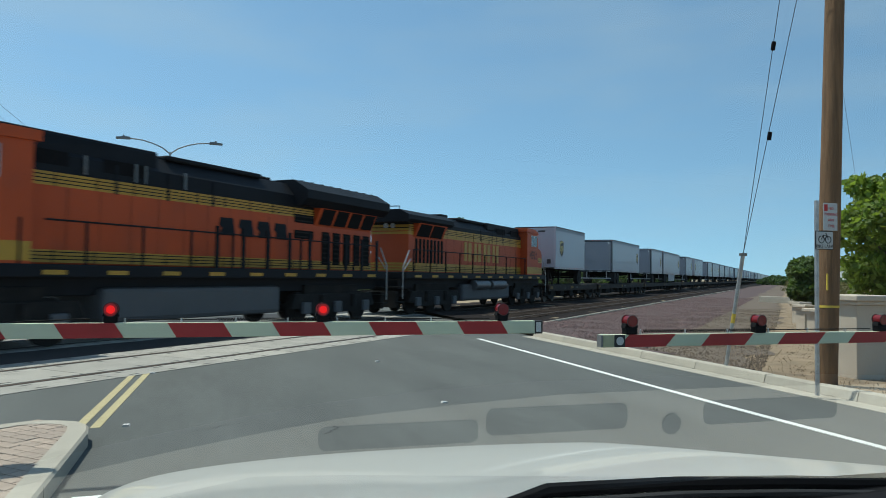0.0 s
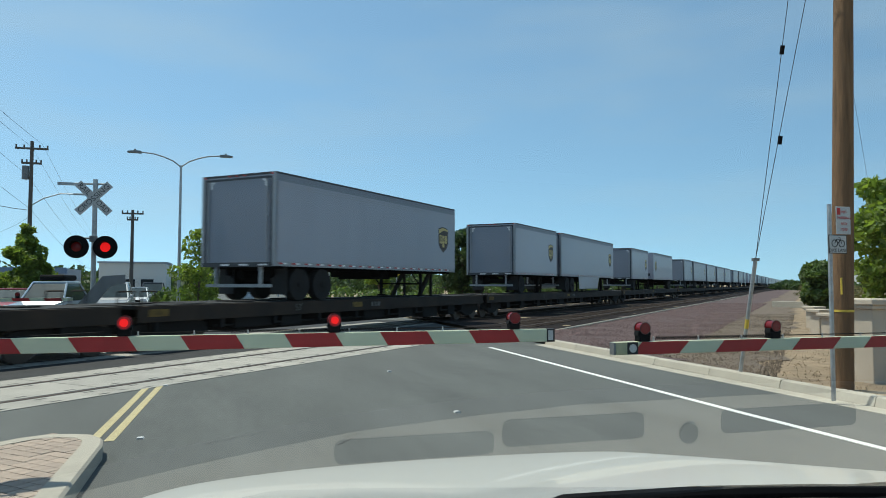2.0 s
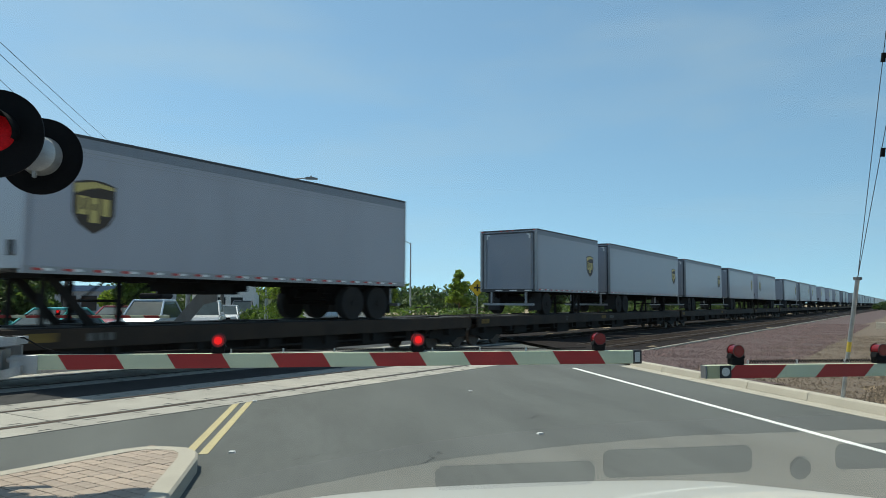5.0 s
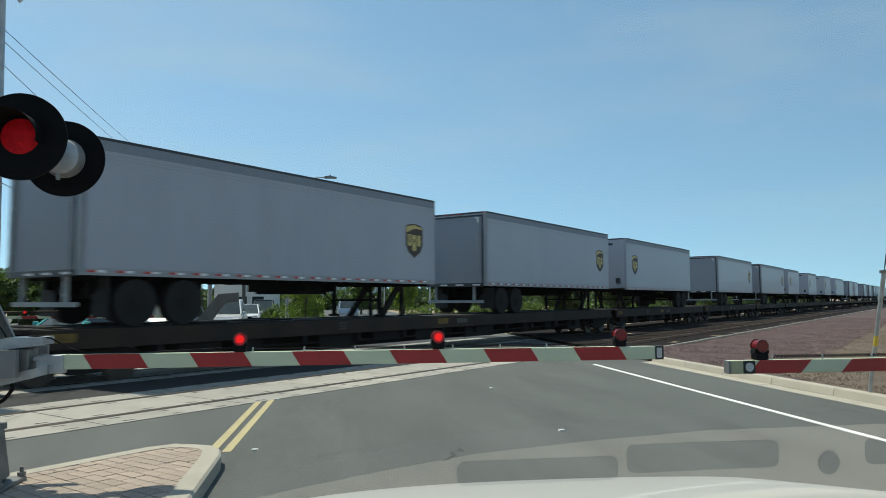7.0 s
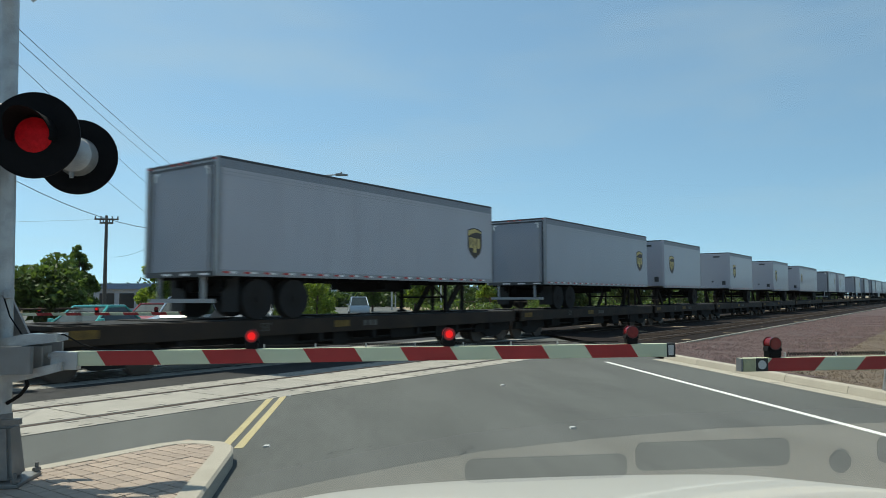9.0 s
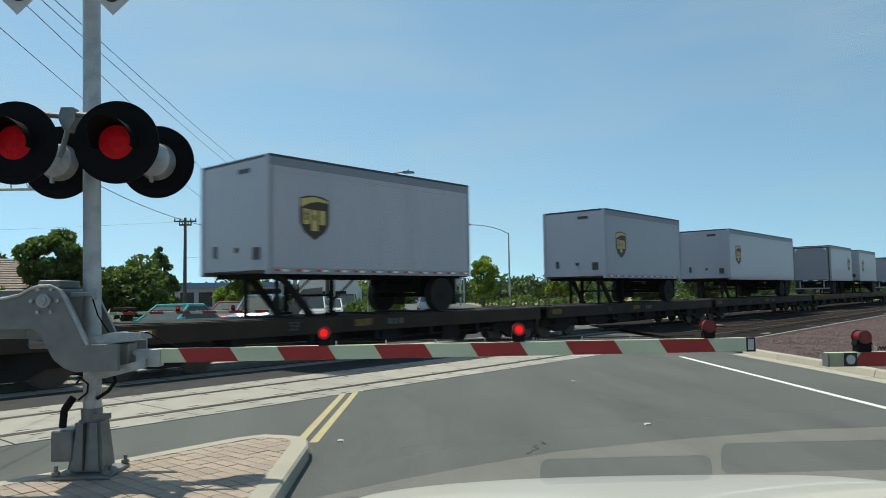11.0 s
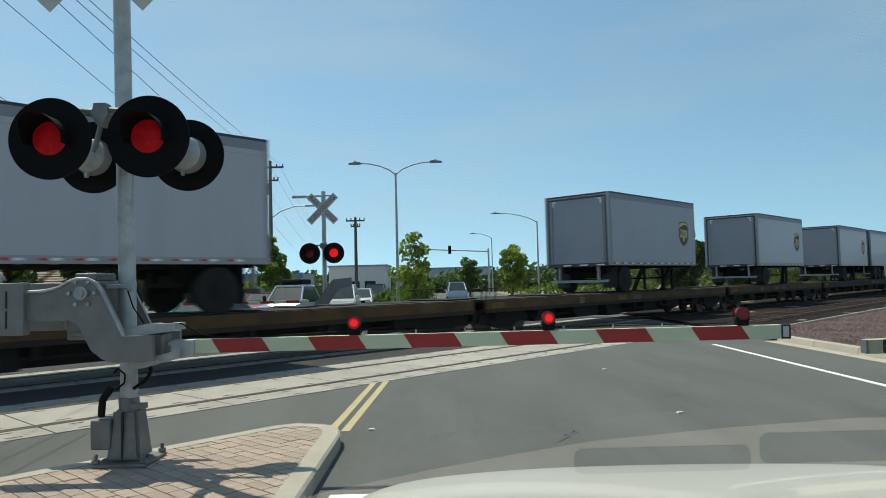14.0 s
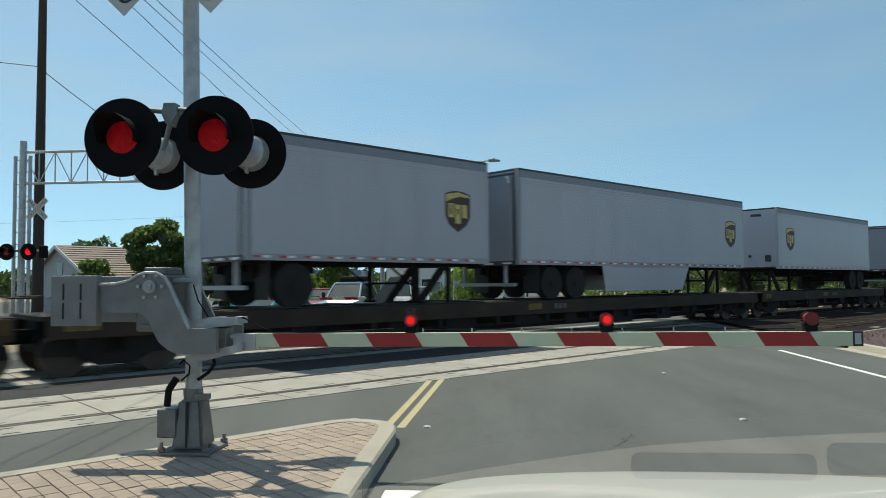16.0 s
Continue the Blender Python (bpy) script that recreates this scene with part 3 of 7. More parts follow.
# ---- crossing gate and signals ----
def flasher(parent, x, y, z, facing, lens, r=0.325, name="flasher"):
    """One signal head: round black backplate, hood, lens and rear housing. facing -1 looks towards the road's near side."""
    bm = B()
    cyl(bm, (x, y, z), (x, y + 0.022 * facing, z), r, seg=40)
    head = part(name, bm, BLACK, parent, "round matt black backplate", smooth=True)
    bm = B()
    cyl(bm, (x, y + 0.022 * facing, z), (x, y + 0.034 * facing, z), 0.138, 0.12, seg=32)
    part("lens", bm, lens, head, "red round lens", smooth=True)
    # hood: upper part of a short tube
    bm = B()
    n = 18
    ring = []
    for i in range(n + 1):
        a = radians(-20 + 220 * i / n)
        ext = 0.28 * (0.45 + 0.55 * max(0.0, math.sin(a)))
        for rr in (0.168, 0.160):
            ring.append((bm.verts.new((x + math.cos(a) * rr, y + 0.02 * facing, z + math.sin(a) * rr)), bm.verts.new((x + math.cos(a) * rr, y + (0.02 + ext) * facing, z + math.sin(a) * rr))))
    for i in range(n):
        o0, i0, o1, i1 = ring[2 * i], ring[2 * i + 1], ring[2 * i + 2], ring[2 * i + 3]
        bm.faces.new((o0[0], o0[1], o1[1], o1[0]))
        bm.faces.new((i0[0], i1[0], i1[1], i0[1]))
        bm.faces.new((o0[1], i0[1], i1[1], o1[1]))
    bmesh.ops.recalc_face_normals(bm, faces=bm.faces)
    part("hood", bm, BLACK, head)
    bm = B()
    cyl(bm, (x, y, z), (x, y - 0.10 * facing, z), 0.175, 0.15, seg=28)
    cyl(bm, (x, y - 0.10 * facing, z), (x, y - 0.13 * facing, z), 0.15, 0.10, seg=28)
    box(bm, (x - 0.012, y - 0.13 * facing - 0.02, z - 0.21), (x + 0.012, y - 0.13 * facing + 0.02, z - 0.16))
    part("housing", bm, GALV, head, "grey metal lamp housing", smooth=True)
    return head


def gate_arm(parent, x0, x1, y, z0, z1, reds, lean, lights, hot, big=1.0):
    bm = B()
    box(bm, (x0, y - 0.03, z0), (x1, y + 0.03, z1), 0.006)
    arm = part("gate_arm", bm, ARM_WHITE, parent, "white gate arm with slanted red stripes")
    h = z1 - z0
    for a, b in reds:
        bm = B()
        s = lean * h
        prism(bm, [(a, z1 - 0.001), (b, z1 - 0.001), (b + s, z0 + 0.001), (a + s, z0 + 0.001)], 1, y - 0.0335, y + 0.0335)
        part("stripe", bm, ARM_RED, arm, "red reflective stripe")
    for k, x in enumerate(lights):
        bm = B()
        box(bm, (x - 0.05, y - 0.04, z1), (x + 0.05, y + 0.04, z1 + 0.055), 0.01)
        lamp = part("arm_lamp", bm, BLACK, parent, "small red gate arm lamp")
        bm = B()
        cyl(bm, (x, y - 0.045, z1 + 0.105), (x, y + 0.045, z1 + 0.105), 0.049 * big, seg=22)
        lens = part("lens", bm, LENS_LIT if k in hot else LENS_DIM, lamp, smooth=True)
        if k in hot:
            for s in (-1, 1):
                bm = B()
                cyl(bm, (x, y + s * 0.044, z1 + 0.105), (x, y + s * 0.049, z1 + 0.105), 0.034, 0.028, seg=18)
                part("glow", bm, LENS_FAR, lens, "lit red lamp centre", smooth=True)
        for f in (-1, 1):
            bm = B()
            cyl(bm, (x, y + f * 0.040, z1 + 0.105), (x, y + f * 0.044, z1 + 0.105), 0.057 * big, seg=22)
            part("bezel", bm, BEZEL, lamp, smooth=True)
        bm = B()
        prism(bm, [(x - 0.062, z1 + 0.05), (x + 0.062, z1 + 0.05), (x + 0.05, z1 + 0.085), (x - 0.05, z1 + 0.085)], 1, y - 0.03, y + 0.03)
        part("foot", bm, BLACK, lamp)
    # coiled lamp cable along the top
    lo, hi = sorted((lights[0], lights[-1]))
    bm = B()
    n = int((hi - lo) / 0.012)
    pts = []
    for i in range(n):
        x = lo + 0.12 + (hi - lo - 0.24) * i / (n - 1)
        seg = math.sin(x * 2.1)
        amp = 0.012 if seg > 0.1 else 0.002
        pts.append((x, y, z1 + 0.024 + amp * (1 if i % 2 else -1)))
    tube(bm, pts, 0.0042, 4)
    part("lamp_cable", bm, BLACK, arm, "thin coiled black cable")
    bm = B()
    for i in range(int((hi - lo) / 0.42)):
        x = lo + 0.1 + i * 0.42
        cyl(bm, (x, y, z1), (x, y, z1 + 0.035), 0.008, seg=8)
    part("cable_clip", bm, GALV, arm)
    return arm


def crossbuck(parent, x, y, z, facing, size=1.22):
    for k, (turn, words) in enumerate(((45, "RAIL   ROAD"), (-45, "CROSSING"))):
        m = Matrix.Translation((x, y + 0.006 * k * facing, z)) @ pose(0, 0, 0, 0, turn, 0)
        bm = B()
        box(bm, (-size / 2, -0.003, -0.115), (size / 2, 0.003, 0.115), 0.0012)
        bm.transform(m)
        blade = part("crossbuck_blade", bm, SIGN_WHITE, parent, "white crossbuck blade with black letters")
        tm = m @ Matrix.Translation((0, 0.0045 * facing, 0)) @ (FACE_BACK if facing < 0 else pose(0, 0, 0, 90, 0, 180))
        text_part("lettering", words, 0.21 * size / 1.22, SIGN_BLACK, tm, blade, 0.001, size * 0.9)


def build_gate():
    mx, my = -2.80, 6.27
    g = thing("crossing_gate", pose(0, 0, 0), "grey crossing signal mast with lowered striped gate arm on the island", "gate", "crossing gates")
    # cast base, tapered, with bolts and junction box
    bm = B()
    r = bmesh.ops.create_cube(bm, size=1)
    for v in r["verts"]:
        top = v.co.z > 0
        k = 0.205 if top else 0.29
        v.co = Vector((mx + v.co.x * k, my + v.co.y * k, 0.20 if not top else 0.74))
    bmesh.ops.bevel(bm, geom=bm.edges[:], offset=0.025, segments=2, affect="EDGES")
    base = part("mast_base", bm, GALV_DULL, g, "tapered cast metal mast base")
    bm = B()
    box(bm, (mx - 0.23, my - 0.23, 0.15), (mx + 0.23, my + 0.23, 0.19), 0.008)
    part("base_plate", bm, GALV_DULL, base)
    for sx in (-0.2, 0.2):
        for sy in (-0.2, 0.2):
            bm = B()
            cyl(bm, (mx + sx, my + sy, 0.15), (mx + sx, my + sy, 0.29), 0.016, seg=8)
            cyl(bm, (mx + sx, my + sy, 0.20), (mx + sx, my + sy, 0.235), 0.032, seg=6)
            part("anchor_bolt", bm, GALV_DULL, base)
    bm = B()
    box(bm, (mx - 0.012, my - 0.150, 0.22), (mx + 0.0, my - 0.10, 0.72))
    part("base_seam", bm, SEAM, base)
    bm = B()
    box(bm, (mx - 0.275, my - 0.15, 0.32), (mx - 0.10, my + 0.12, 0.65), 0.02)
    part("junction_box", bm, GREY_PAINT, g, "grey junction box on the base")
    bm = B()
    cyl(bm, (mx, my, 0.64), (mx, my, 5.3), 0.072, seg=26)
    part("mast", bm, GALV, g, "round galvanised mast", smooth=True)
    bm = B()
    cyl(bm, (mx, my, 0.68), (mx, my, 0.78), 0.085, seg=26)
    box(bm, (mx + 0.06, my - 0.13, 0.70), (mx + 0.19, my - 0.07, 0.745))
    part("mast_collar", bm, GALV_DULL, g, smooth=True)
    bm = B()
    tube(bm, [(mx - 0.2, my - 0.1, 0.64), (mx - 0.17, my - 0.12, 0.78), (mx - 0.10, my - 0.1, 0.88)], 0.03, 10)
    tube(bm, [(mx - 0.06, my - 0.1, 0.86), (mx + 0.02, my - 0.11, 0.92), (mx + 0.03, my - 0.11, 0.99), (mx - 0.03, my - 0.1, 1.04), (mx - 0.07, my - 0.1, 1.0)], 0.008, 6)
    tube(bm, [(mx + 0.18, my, 1.12), (mx + 0.22, my - 0.02, 1.0), (mx + 0.16, my - 0.03, 0.92), (mx + 0.07, my - 0.06, 0.86)], 0.014, 8)
    part("cable_conduit", bm, BLACK, g, "black cable conduit")

    # gate mechanism: counterweight, crank plates, machine box
    y0, y1 = my - 0.36, my - 0.30
    def prof(pts):
        # profile given at the mast's depth, moved to the plate's depth
        k = (y0 + 0.02) / 6.2
        return [((-3.09 + (px - 268) * 0.0051) * k, 1.7 + (-0.01 + (507 - py) * 0.0051) * k) for px, py in pts]
    outline = [(168, 503), (205, 502), (228, 497), (245, 487), (258, 483), (278, 483), (290, 489), (300, 503), (338, 581), (386, 581), (386, 624), (318, 625), (300, 618), (283, 604), (270, 580), (262, 562), (246, 553), (168, 551)]
    bm = B()
    prism(bm, prof(outline), 1, y0, y1)
    plate = part("crank_plate", bm, GREY_PAINT, g, "grey steel crank plate of the gate machine")
    rim = [(168, 503), (205, 502), (228, 497), (245, 487), (258, 483), (278, 483), (290, 489), (300, 503), (338, 581)]
    bm = B()
    tube(bm, [(x, y0 - 0.01, z) for x, z in prof(rim)], 0.013, 8)
    part("plate_rim", bm, GALV, plate)
    (hx, hz), = prof([(268, 507)])
    bm = B()
    cyl(bm, (hx, y0 - 0.035, hz), (hx, y0, hz), 0.055, seg=20)
    cyl(bm, (hx, y0 - 0.05, hz), (hx, y0, hz), 0.03, seg=14)
    part("hub", bm, GALV, plate, smooth=True)
    for i in range(6):
        a = i * math.pi / 3
        bm = B()
        cyl(bm, (hx + 0.105 * math.cos(a), y0 - 0.02, hz + 0.105 * math.sin(a)), (hx + 0.105 * math.cos(a), y0, hz + 0.105 * math.sin(a)), 0.016, seg=6)
        part("bolt", bm, GALV, plate)
    bm = B()
    prism(bm, prof(outline), 1, my + 0.26, my + 0.30)
    part("rear_crank_plate", bm, GREY_PAINT, g)
    (cx0, cz0), (cx1, cz1) = prof([(92, 575), (175, 487)])
    bm = B()
    box(bm, (cx0, y0 - 0.05, cz0), (cx1, y0 + 0.05, cz1), 0.008)
    cw = part("counterweight", bm, GREY_PAINT, g, "grey slotted counterweight")
    for k in (0.28, 0.66):
        for zc in (0.30, 0.68):
            bm = B()
            xx = cx0 + (cx1 - cx0) * k
            box(bm, (xx - 0.008, y0 - 0.054, cz0 + (cz1 - cz0) * zc - 0.07), (xx + 0.008, y0 - 0.045, cz0 + (cz1 - cz0) * zc + 0.07))
            part("slot", bm, SEAM, cw)
    bm = B()
    box(bm, (cx0, my + 0.22, cz0), (cx1, my + 0.32, cz1), 0.008)
    part("rear_counterweight", bm, GREY_PAINT, g)
    bm = B()
    box(bm, (mx - 0.34, my - 0.26, 1.30), (mx - 0.09, my + 0.24, 1.79), 0.02)
    box(bm, (mx - 0.30, my - 0.2, 1.79), (mx - 0.11, my + 0.16, 1.86), 0.015)
    part("machine_box", bm, GALV_DULL, g, "grey gate machine housing")
    bm = B()
    cyl(bm, (mx - 0.30, my - 0.27, 1.35), (mx - 0.05, my - 0.27, 1.35), 0.02)
    part("machine_gear", bm, GALV_DULL, g)
    bm = B()
    box(bm, (mx - 0.09, my - 0.09, 1.72), (mx + 0.10, my + 0.09, 1.76), 0.008)
    box(bm, (mx + 0.10, my - 0.11, 1.70), (mx + 0.15, my - 0.02, 1.78), 0.006)
    part("mast_clamp", bm, GALV, g)
    # arm bracket
    ay = 6.13
    bm = B()
    prism(bm, [(-2.72, 1.30), (-2.23, 1.36), (-2.23, 1.42), (-2.48, 1.42), (-2.72, 1.37)], 1, ay - 0.12, ay + 0.12)
    part("upper_bracket", bm, GALV, g, "bright steel arm bracket")
    bm = B()
    prism(bm, [(-2.62, 1.05), (-2.52, 1.05), (-2.20, 1.13), (-2.20, 1.20), (-2.62, 1.10)], 1, ay - 0.1, ay + 0.1)
    part("lower_bracket", bm, GALV, g)
    bm = B()
    box(bm, (-2.58, ay - 0.09, 1.09), (-2.34, ay + 0.09, 1.33), 0.01)
    part("bracket_web", bm, GALV_DULL, g)
    bm = B()
    cyl(bm, (-2.32, ay - 0.03, 1.245), (-2.21, ay - 0.03, 1.245), 0.022)
    box(bm, (-2.30, ay - 0.05, 1.13), (-2.10, ay + 0.05, 1.275), 0.008)
    part("arm_socket", bm, GALV, g)
    bm = B()
    tube(bm, [(mx + 0.1, my - 0.1, 1.72), (mx + 0.16, my - 0.12, 1.56), (mx + 0.26, my - 0.14, 1.42)], 0.006, 6)
    part("mast_wire", bm, BLACK, g)
    bm = B()
    tube(bm, [(-2.36, ay - 0.05, 1.43), (-2.2, ay - 0.04, 1.41), (-2.08, ay, 1.33), (-1.95, ay, 1.29), (-1.6, ay, 1.28), (-0.9, ay, 1.31)], 0.006, 6)
    part("lamp_wire", bm, BLACK, g)

    reds = [(-1.96 + 0.813 * i, -1.96 + 0.813 * i + 0.425) for i in range(6)]
    arm = gate_arm(g, -2.14, 2.95, ay, 1.160, 1.278, reds, 0.62, [-0.75, 0.90, 2.55], (0, 1))
    bm = B()
    box(bm, (2.872, ay - 0.0345, 1.158), (2.952, ay + 0.0345, 1.280), 0.003)
    cap = part("end_plate", bm, SIGN_BLACK, arm)
    bm = B()
    box(bm, (2.885, ay - 0.0365, 1.175), (2.935, ay - 0.030, 1.264), 0.001)
    part("end_label", bm, SIGN_WHITE, cap)

    # signal heads: two facing the road, two facing back
    yf, yb, zc = 5.82, 6.66, 2.955
    for x, lens in ((-3.165, LENS_MID), (-2.365, LENS_MID)):
        flasher(g, x, yf, zc, -1, lens, 0.336)
    for x in (-3.225, -2.345):
        flasher(g, x, yb, 2.955, 1, LENS_DIM, 0.336)
    bm = B()
    for y in (yf + 0.12, yb - 0.12):
        tube(bm, [(-3.16, y, zc + 0.02), (-3.10, y, zc + 0.27), (-2.86, y, zc + 0.25), (-2.74, y, zc + 0.26), (-2.62, y, zc + 0.25), (-2.42, y, zc + 0.27), (-2.36, y, zc + 0.02)], 0.024, 10)
    for ya, yo in ((yf + 0.08, my - 0.05), (my + 0.05, yb - 0.08)):
        cyl(bm, (mx - 0.01, ya, zc + 0.25), (mx - 0.01, yo, zc + 0.25), 0.05, seg=12)
    for ya in (yf + 0.12, yb - 0.12):
        prism(bm, [(mx - 0.05, zc + 0.31), (mx + 0.05, zc + 0.31), (mx + 0.07, zc + 0.22), (mx + 0.02, zc + 0.13), (mx - 0.03, zc + 0.13), (mx - 0.07, zc + 0.22)], 1, ya - 0.05, ya + 0.05)
    part("crossarm", bm, GALV_DULL, g, "grey signal crossarm with junction boxes")
    crossbuck(g, -2.83, 5.9, 4.585, -1, 1.32)
    # the gate stands 5 % farther out than laid down above; its mast leans a little, its base is low
    out = Matrix.Translation((0, 0, 1.7)) @ Matrix.Scale(1.055, 4) @ Matrix.Translation((0, 0, -1.7))
    for ob in g.children_recursive:
        ob.data.transform(out)
        kind = ob.name.split(".")[0]
        for v in ob.data.vertices:
            if kind in ("mast_base", "base_plate", "anchor_bolt", "base_seam", "junction_box"):
                v.co.z = 0.15 + (v.co.z - 0.0647) * 0.775
                v.co.x += 0.08
            elif kind in ("mast", "mast_collar", "cable_conduit"):
                v.co.x += 0.08 * max(0.0, 1 - (v.co.z - 0.6) / (4.4 if kind == "mast" else 1.2))


def build_right_gate():
    g = thing("crossing_gate", pose(0, 0, 0), "lowered striped gate arm across the bike lane", "gate", "crossing gates")
    y = 5.0
    reds = [(3.07 + 0.772 * i, 3.07 + 0.772 * i + 0.43) for i in range(7)]
    arm = gate_arm(g, 2.92, 8.9, y, 1.14, 1.24, [(a + 0.10, b + 0.10) for a, b in reds], -0.95, [3.19, 4.45, 5.80], (), 0.86)
    for x0, x1, m in ((2.915, 2.93, GREY_PAINT), (2.934, 3.03, SIGN_LABEL), (3.035, 3.13, SIGN_BLACK)):
        bm = B()
        box(bm, (x0, y - 0.0355, 1.142), (x1, y + 0.0355, 1.238), 0.002)
        part("end_label", bm, m, arm)
    bm = B()
    cyl(bm, (3.082, y - 0.038, 1.19), (3.082, y - 0.035, 1.19), 0.033, seg=20)
    part("round_badge", bm, SIGN_WHITE, arm)
    bm = B()
    cyl(bm, (9.05, y + 0.2, 0.1), (9.05, y + 0.2, 4.0), 0.066, seg=18)
    part("mast", bm, GALV, g, smooth=True)
    bm = B()
    box(bm, (8.8, y - 0.06, 1.02), (9.15, y + 0.3, 1.34), 0.02)
    part("machine_box", bm, GALV_DULL, g)


def build_far_signal():
    g = thing("crossing_signal", pose(0, 0, 0), "far crossing signal mast with crossbuck and lit red flasher", "signal")
    x, y = -3.73, 23.0
    bm = B()
    cyl(bm, (x, y, 0), (x, y, 4.75), 0.07, seg=16)
    part("mast", bm, GALV, g, smooth=True)
    bm = B()
    box(bm, (x - 0.22, y - 0.22, 0), (x + 0.22, y + 0.22, 0.6), 0.03)
    part("mast_base", bm, GALV_DULL, g)
    bm = B()
    tube(bm, [(x - 0.95, y, 4.60), (x + 0.35, y, 4.62)], 0.03)
    box(bm, (x - 1.0, y - 0.04, 4.55), (x - 0.55, y + 0.04, 4.63))
    part("top_bracket", bm, GALV, g)
    crossbuck(g, x - 0.02, y - 0.1, 4.18, -1)
    flasher(g, x - 0.40, y - 0.35, 2.74, -1, LENS_DIM, 0.33)
    flasher(g, x + 0.36, y - 0.35, 2.74, -1, LENS_FAR, 0.33)
    bm = B()
    tube(bm, [(x - 0.4, y - 0.2, 2.78), (x - 0.3, y - 0.1, 3.0), (x + 0.3, y - 0.1, 3.0), (x + 0.36, y - 0.2, 2.78)], 0.03)
    box(bm, (x - 0.1, y - 0.2, 2.9), (x + 0.1, y, 3.08), 0.02)
    part("crossarm", bm, GALV_DULL, g)
    bm = B()
    prism(bm, [(x - 0.5, 0.9), (x - 0.1, 0.8), (x + 0.5, 1.6), (x + 0.9, 1.7), (x + 0.9, 1.95), (x + 0.3, 1.9)], 1, y - 0.3, y - 0.2)
    part("crank_plate", bm, GREY_PAINT, g)
    reds = [(-9.0 + 0.813 * i, -9.0 + 0.813 * i + 0.43) for i in range(6)]
    gate_arm(g, -9.4, -4.2, y - 0.3, 1.19, 1.275, reds, 0.6, [-8.9, -7.3, -5.6], (0, 1))


def build_cantilever():
    g = thing("cantilever_signal", pose(0, 0, 0), "grey cantilever signal with truss arm and red flashers", "signal")
    x, y = -18.84, 27.0
    bm = B()
    for dx in (-0.32, 0.0, 0.3):
        cyl(bm, (x + dx, y, 0), (x + dx, y, 7.5 if dx == 0 else 6.9), 0.13 if dx == 0 else 0.07, seg=12)
    for i in range(14):
        z = 0.5 + i * 0.48
        cyl(bm, (x - 0.32, y, z), (x + 0.3, y, z), 0.02, seg=6)
    part("mast", bm, GALV, g, "grey ladder mast")
    bm = B()
    for z in (7.05, 5.8):
        cyl(bm, (x, y, z), (x + 6.7, y, z), 0.055, seg=8)
    for i in range(10):
        xx = x + 0.67 * i
        cyl(bm, (xx, y, 5.8), (xx, y, 7.05), 0.025, seg=6)
        cyl(bm, (xx, y, 5.8 if i % 2 else 7.05), (xx + 0.67, y, 7.05 if i % 2 else 5.8), 0.022, seg=6)
    part("truss_arm", bm, GALV, g)
    for dx, l in ((-0.4, LENS_DIM), (0.5, LENS_FAR)):
        flasher(g, x + dx, y - 0.3, 3.06, -1, l, 0.33)
    bm = B()
    tube(bm, [(x - 0.45, y - 0.15, 3.1), (x + 1.0, y - 0.15, 3.1)], 0.04)
    part("crossarm", bm, GALV_DULL, g)
    bm = B()
    box(bm, (x + 0.9, y - 0.3, 2.8), (x + 1.2, y - 0.1, 3.3), 0.05)
    part("bell", bm, BLACK, g)
    crossbuck(g, x + 0.75, y - 0.2, 4.75, -1, 1.1)


LENS_MID = mat("glowing red lens", (0.42, 0.006, 0.012), 0.5, var=0.4, scale=16, emit=0.09, spec=0.15, bump=0.5, bscale=60)
SIGN_LABEL = mat("faded yellow-grey label", (0.42, 0.40, 0.24), 0.6, var=0.15, scale=30)
BEZEL = mat("dark red lamp rim", (0.07, 0.006, 0.008), 0.5)


# ---- the train ----
SPEED, GAIN = 23.307, 0.0286
TRAIN = []  # (thing, start along the rails at 0 s)
SIDE = 14.0   # near face of the trailers
WIDE = 2.95


def wheelset_pair(parent, x, z, r, width, y0, name="wheel", material=None):
    for side in (0, 1):
        bm = B()
        ya = y0 + (0 if side == 0 else width - 0.28)
        cyl(bm, (x, ya, z), (x, ya + 0.28, z), r, seg=22)
        w = part(name, bm, material or TYRE, parent, smooth=True)
        bm = B()
        yb = ya - 0.006 if side == 0 else ya + 0.286
        cyl(bm, (x, yb, z), (x, yb + (0.02 if side == 0 else -0.02), z), r * 0.52, seg=16)
        cyl(bm, (x, yb - (0.03 if side == 0 else -0.03), z), (x, yb, z), r * 0.2, seg=10)
        # rim takes the near-black steel, so its shade is painted in
        part("rim", bm, CAR_DARK, w)


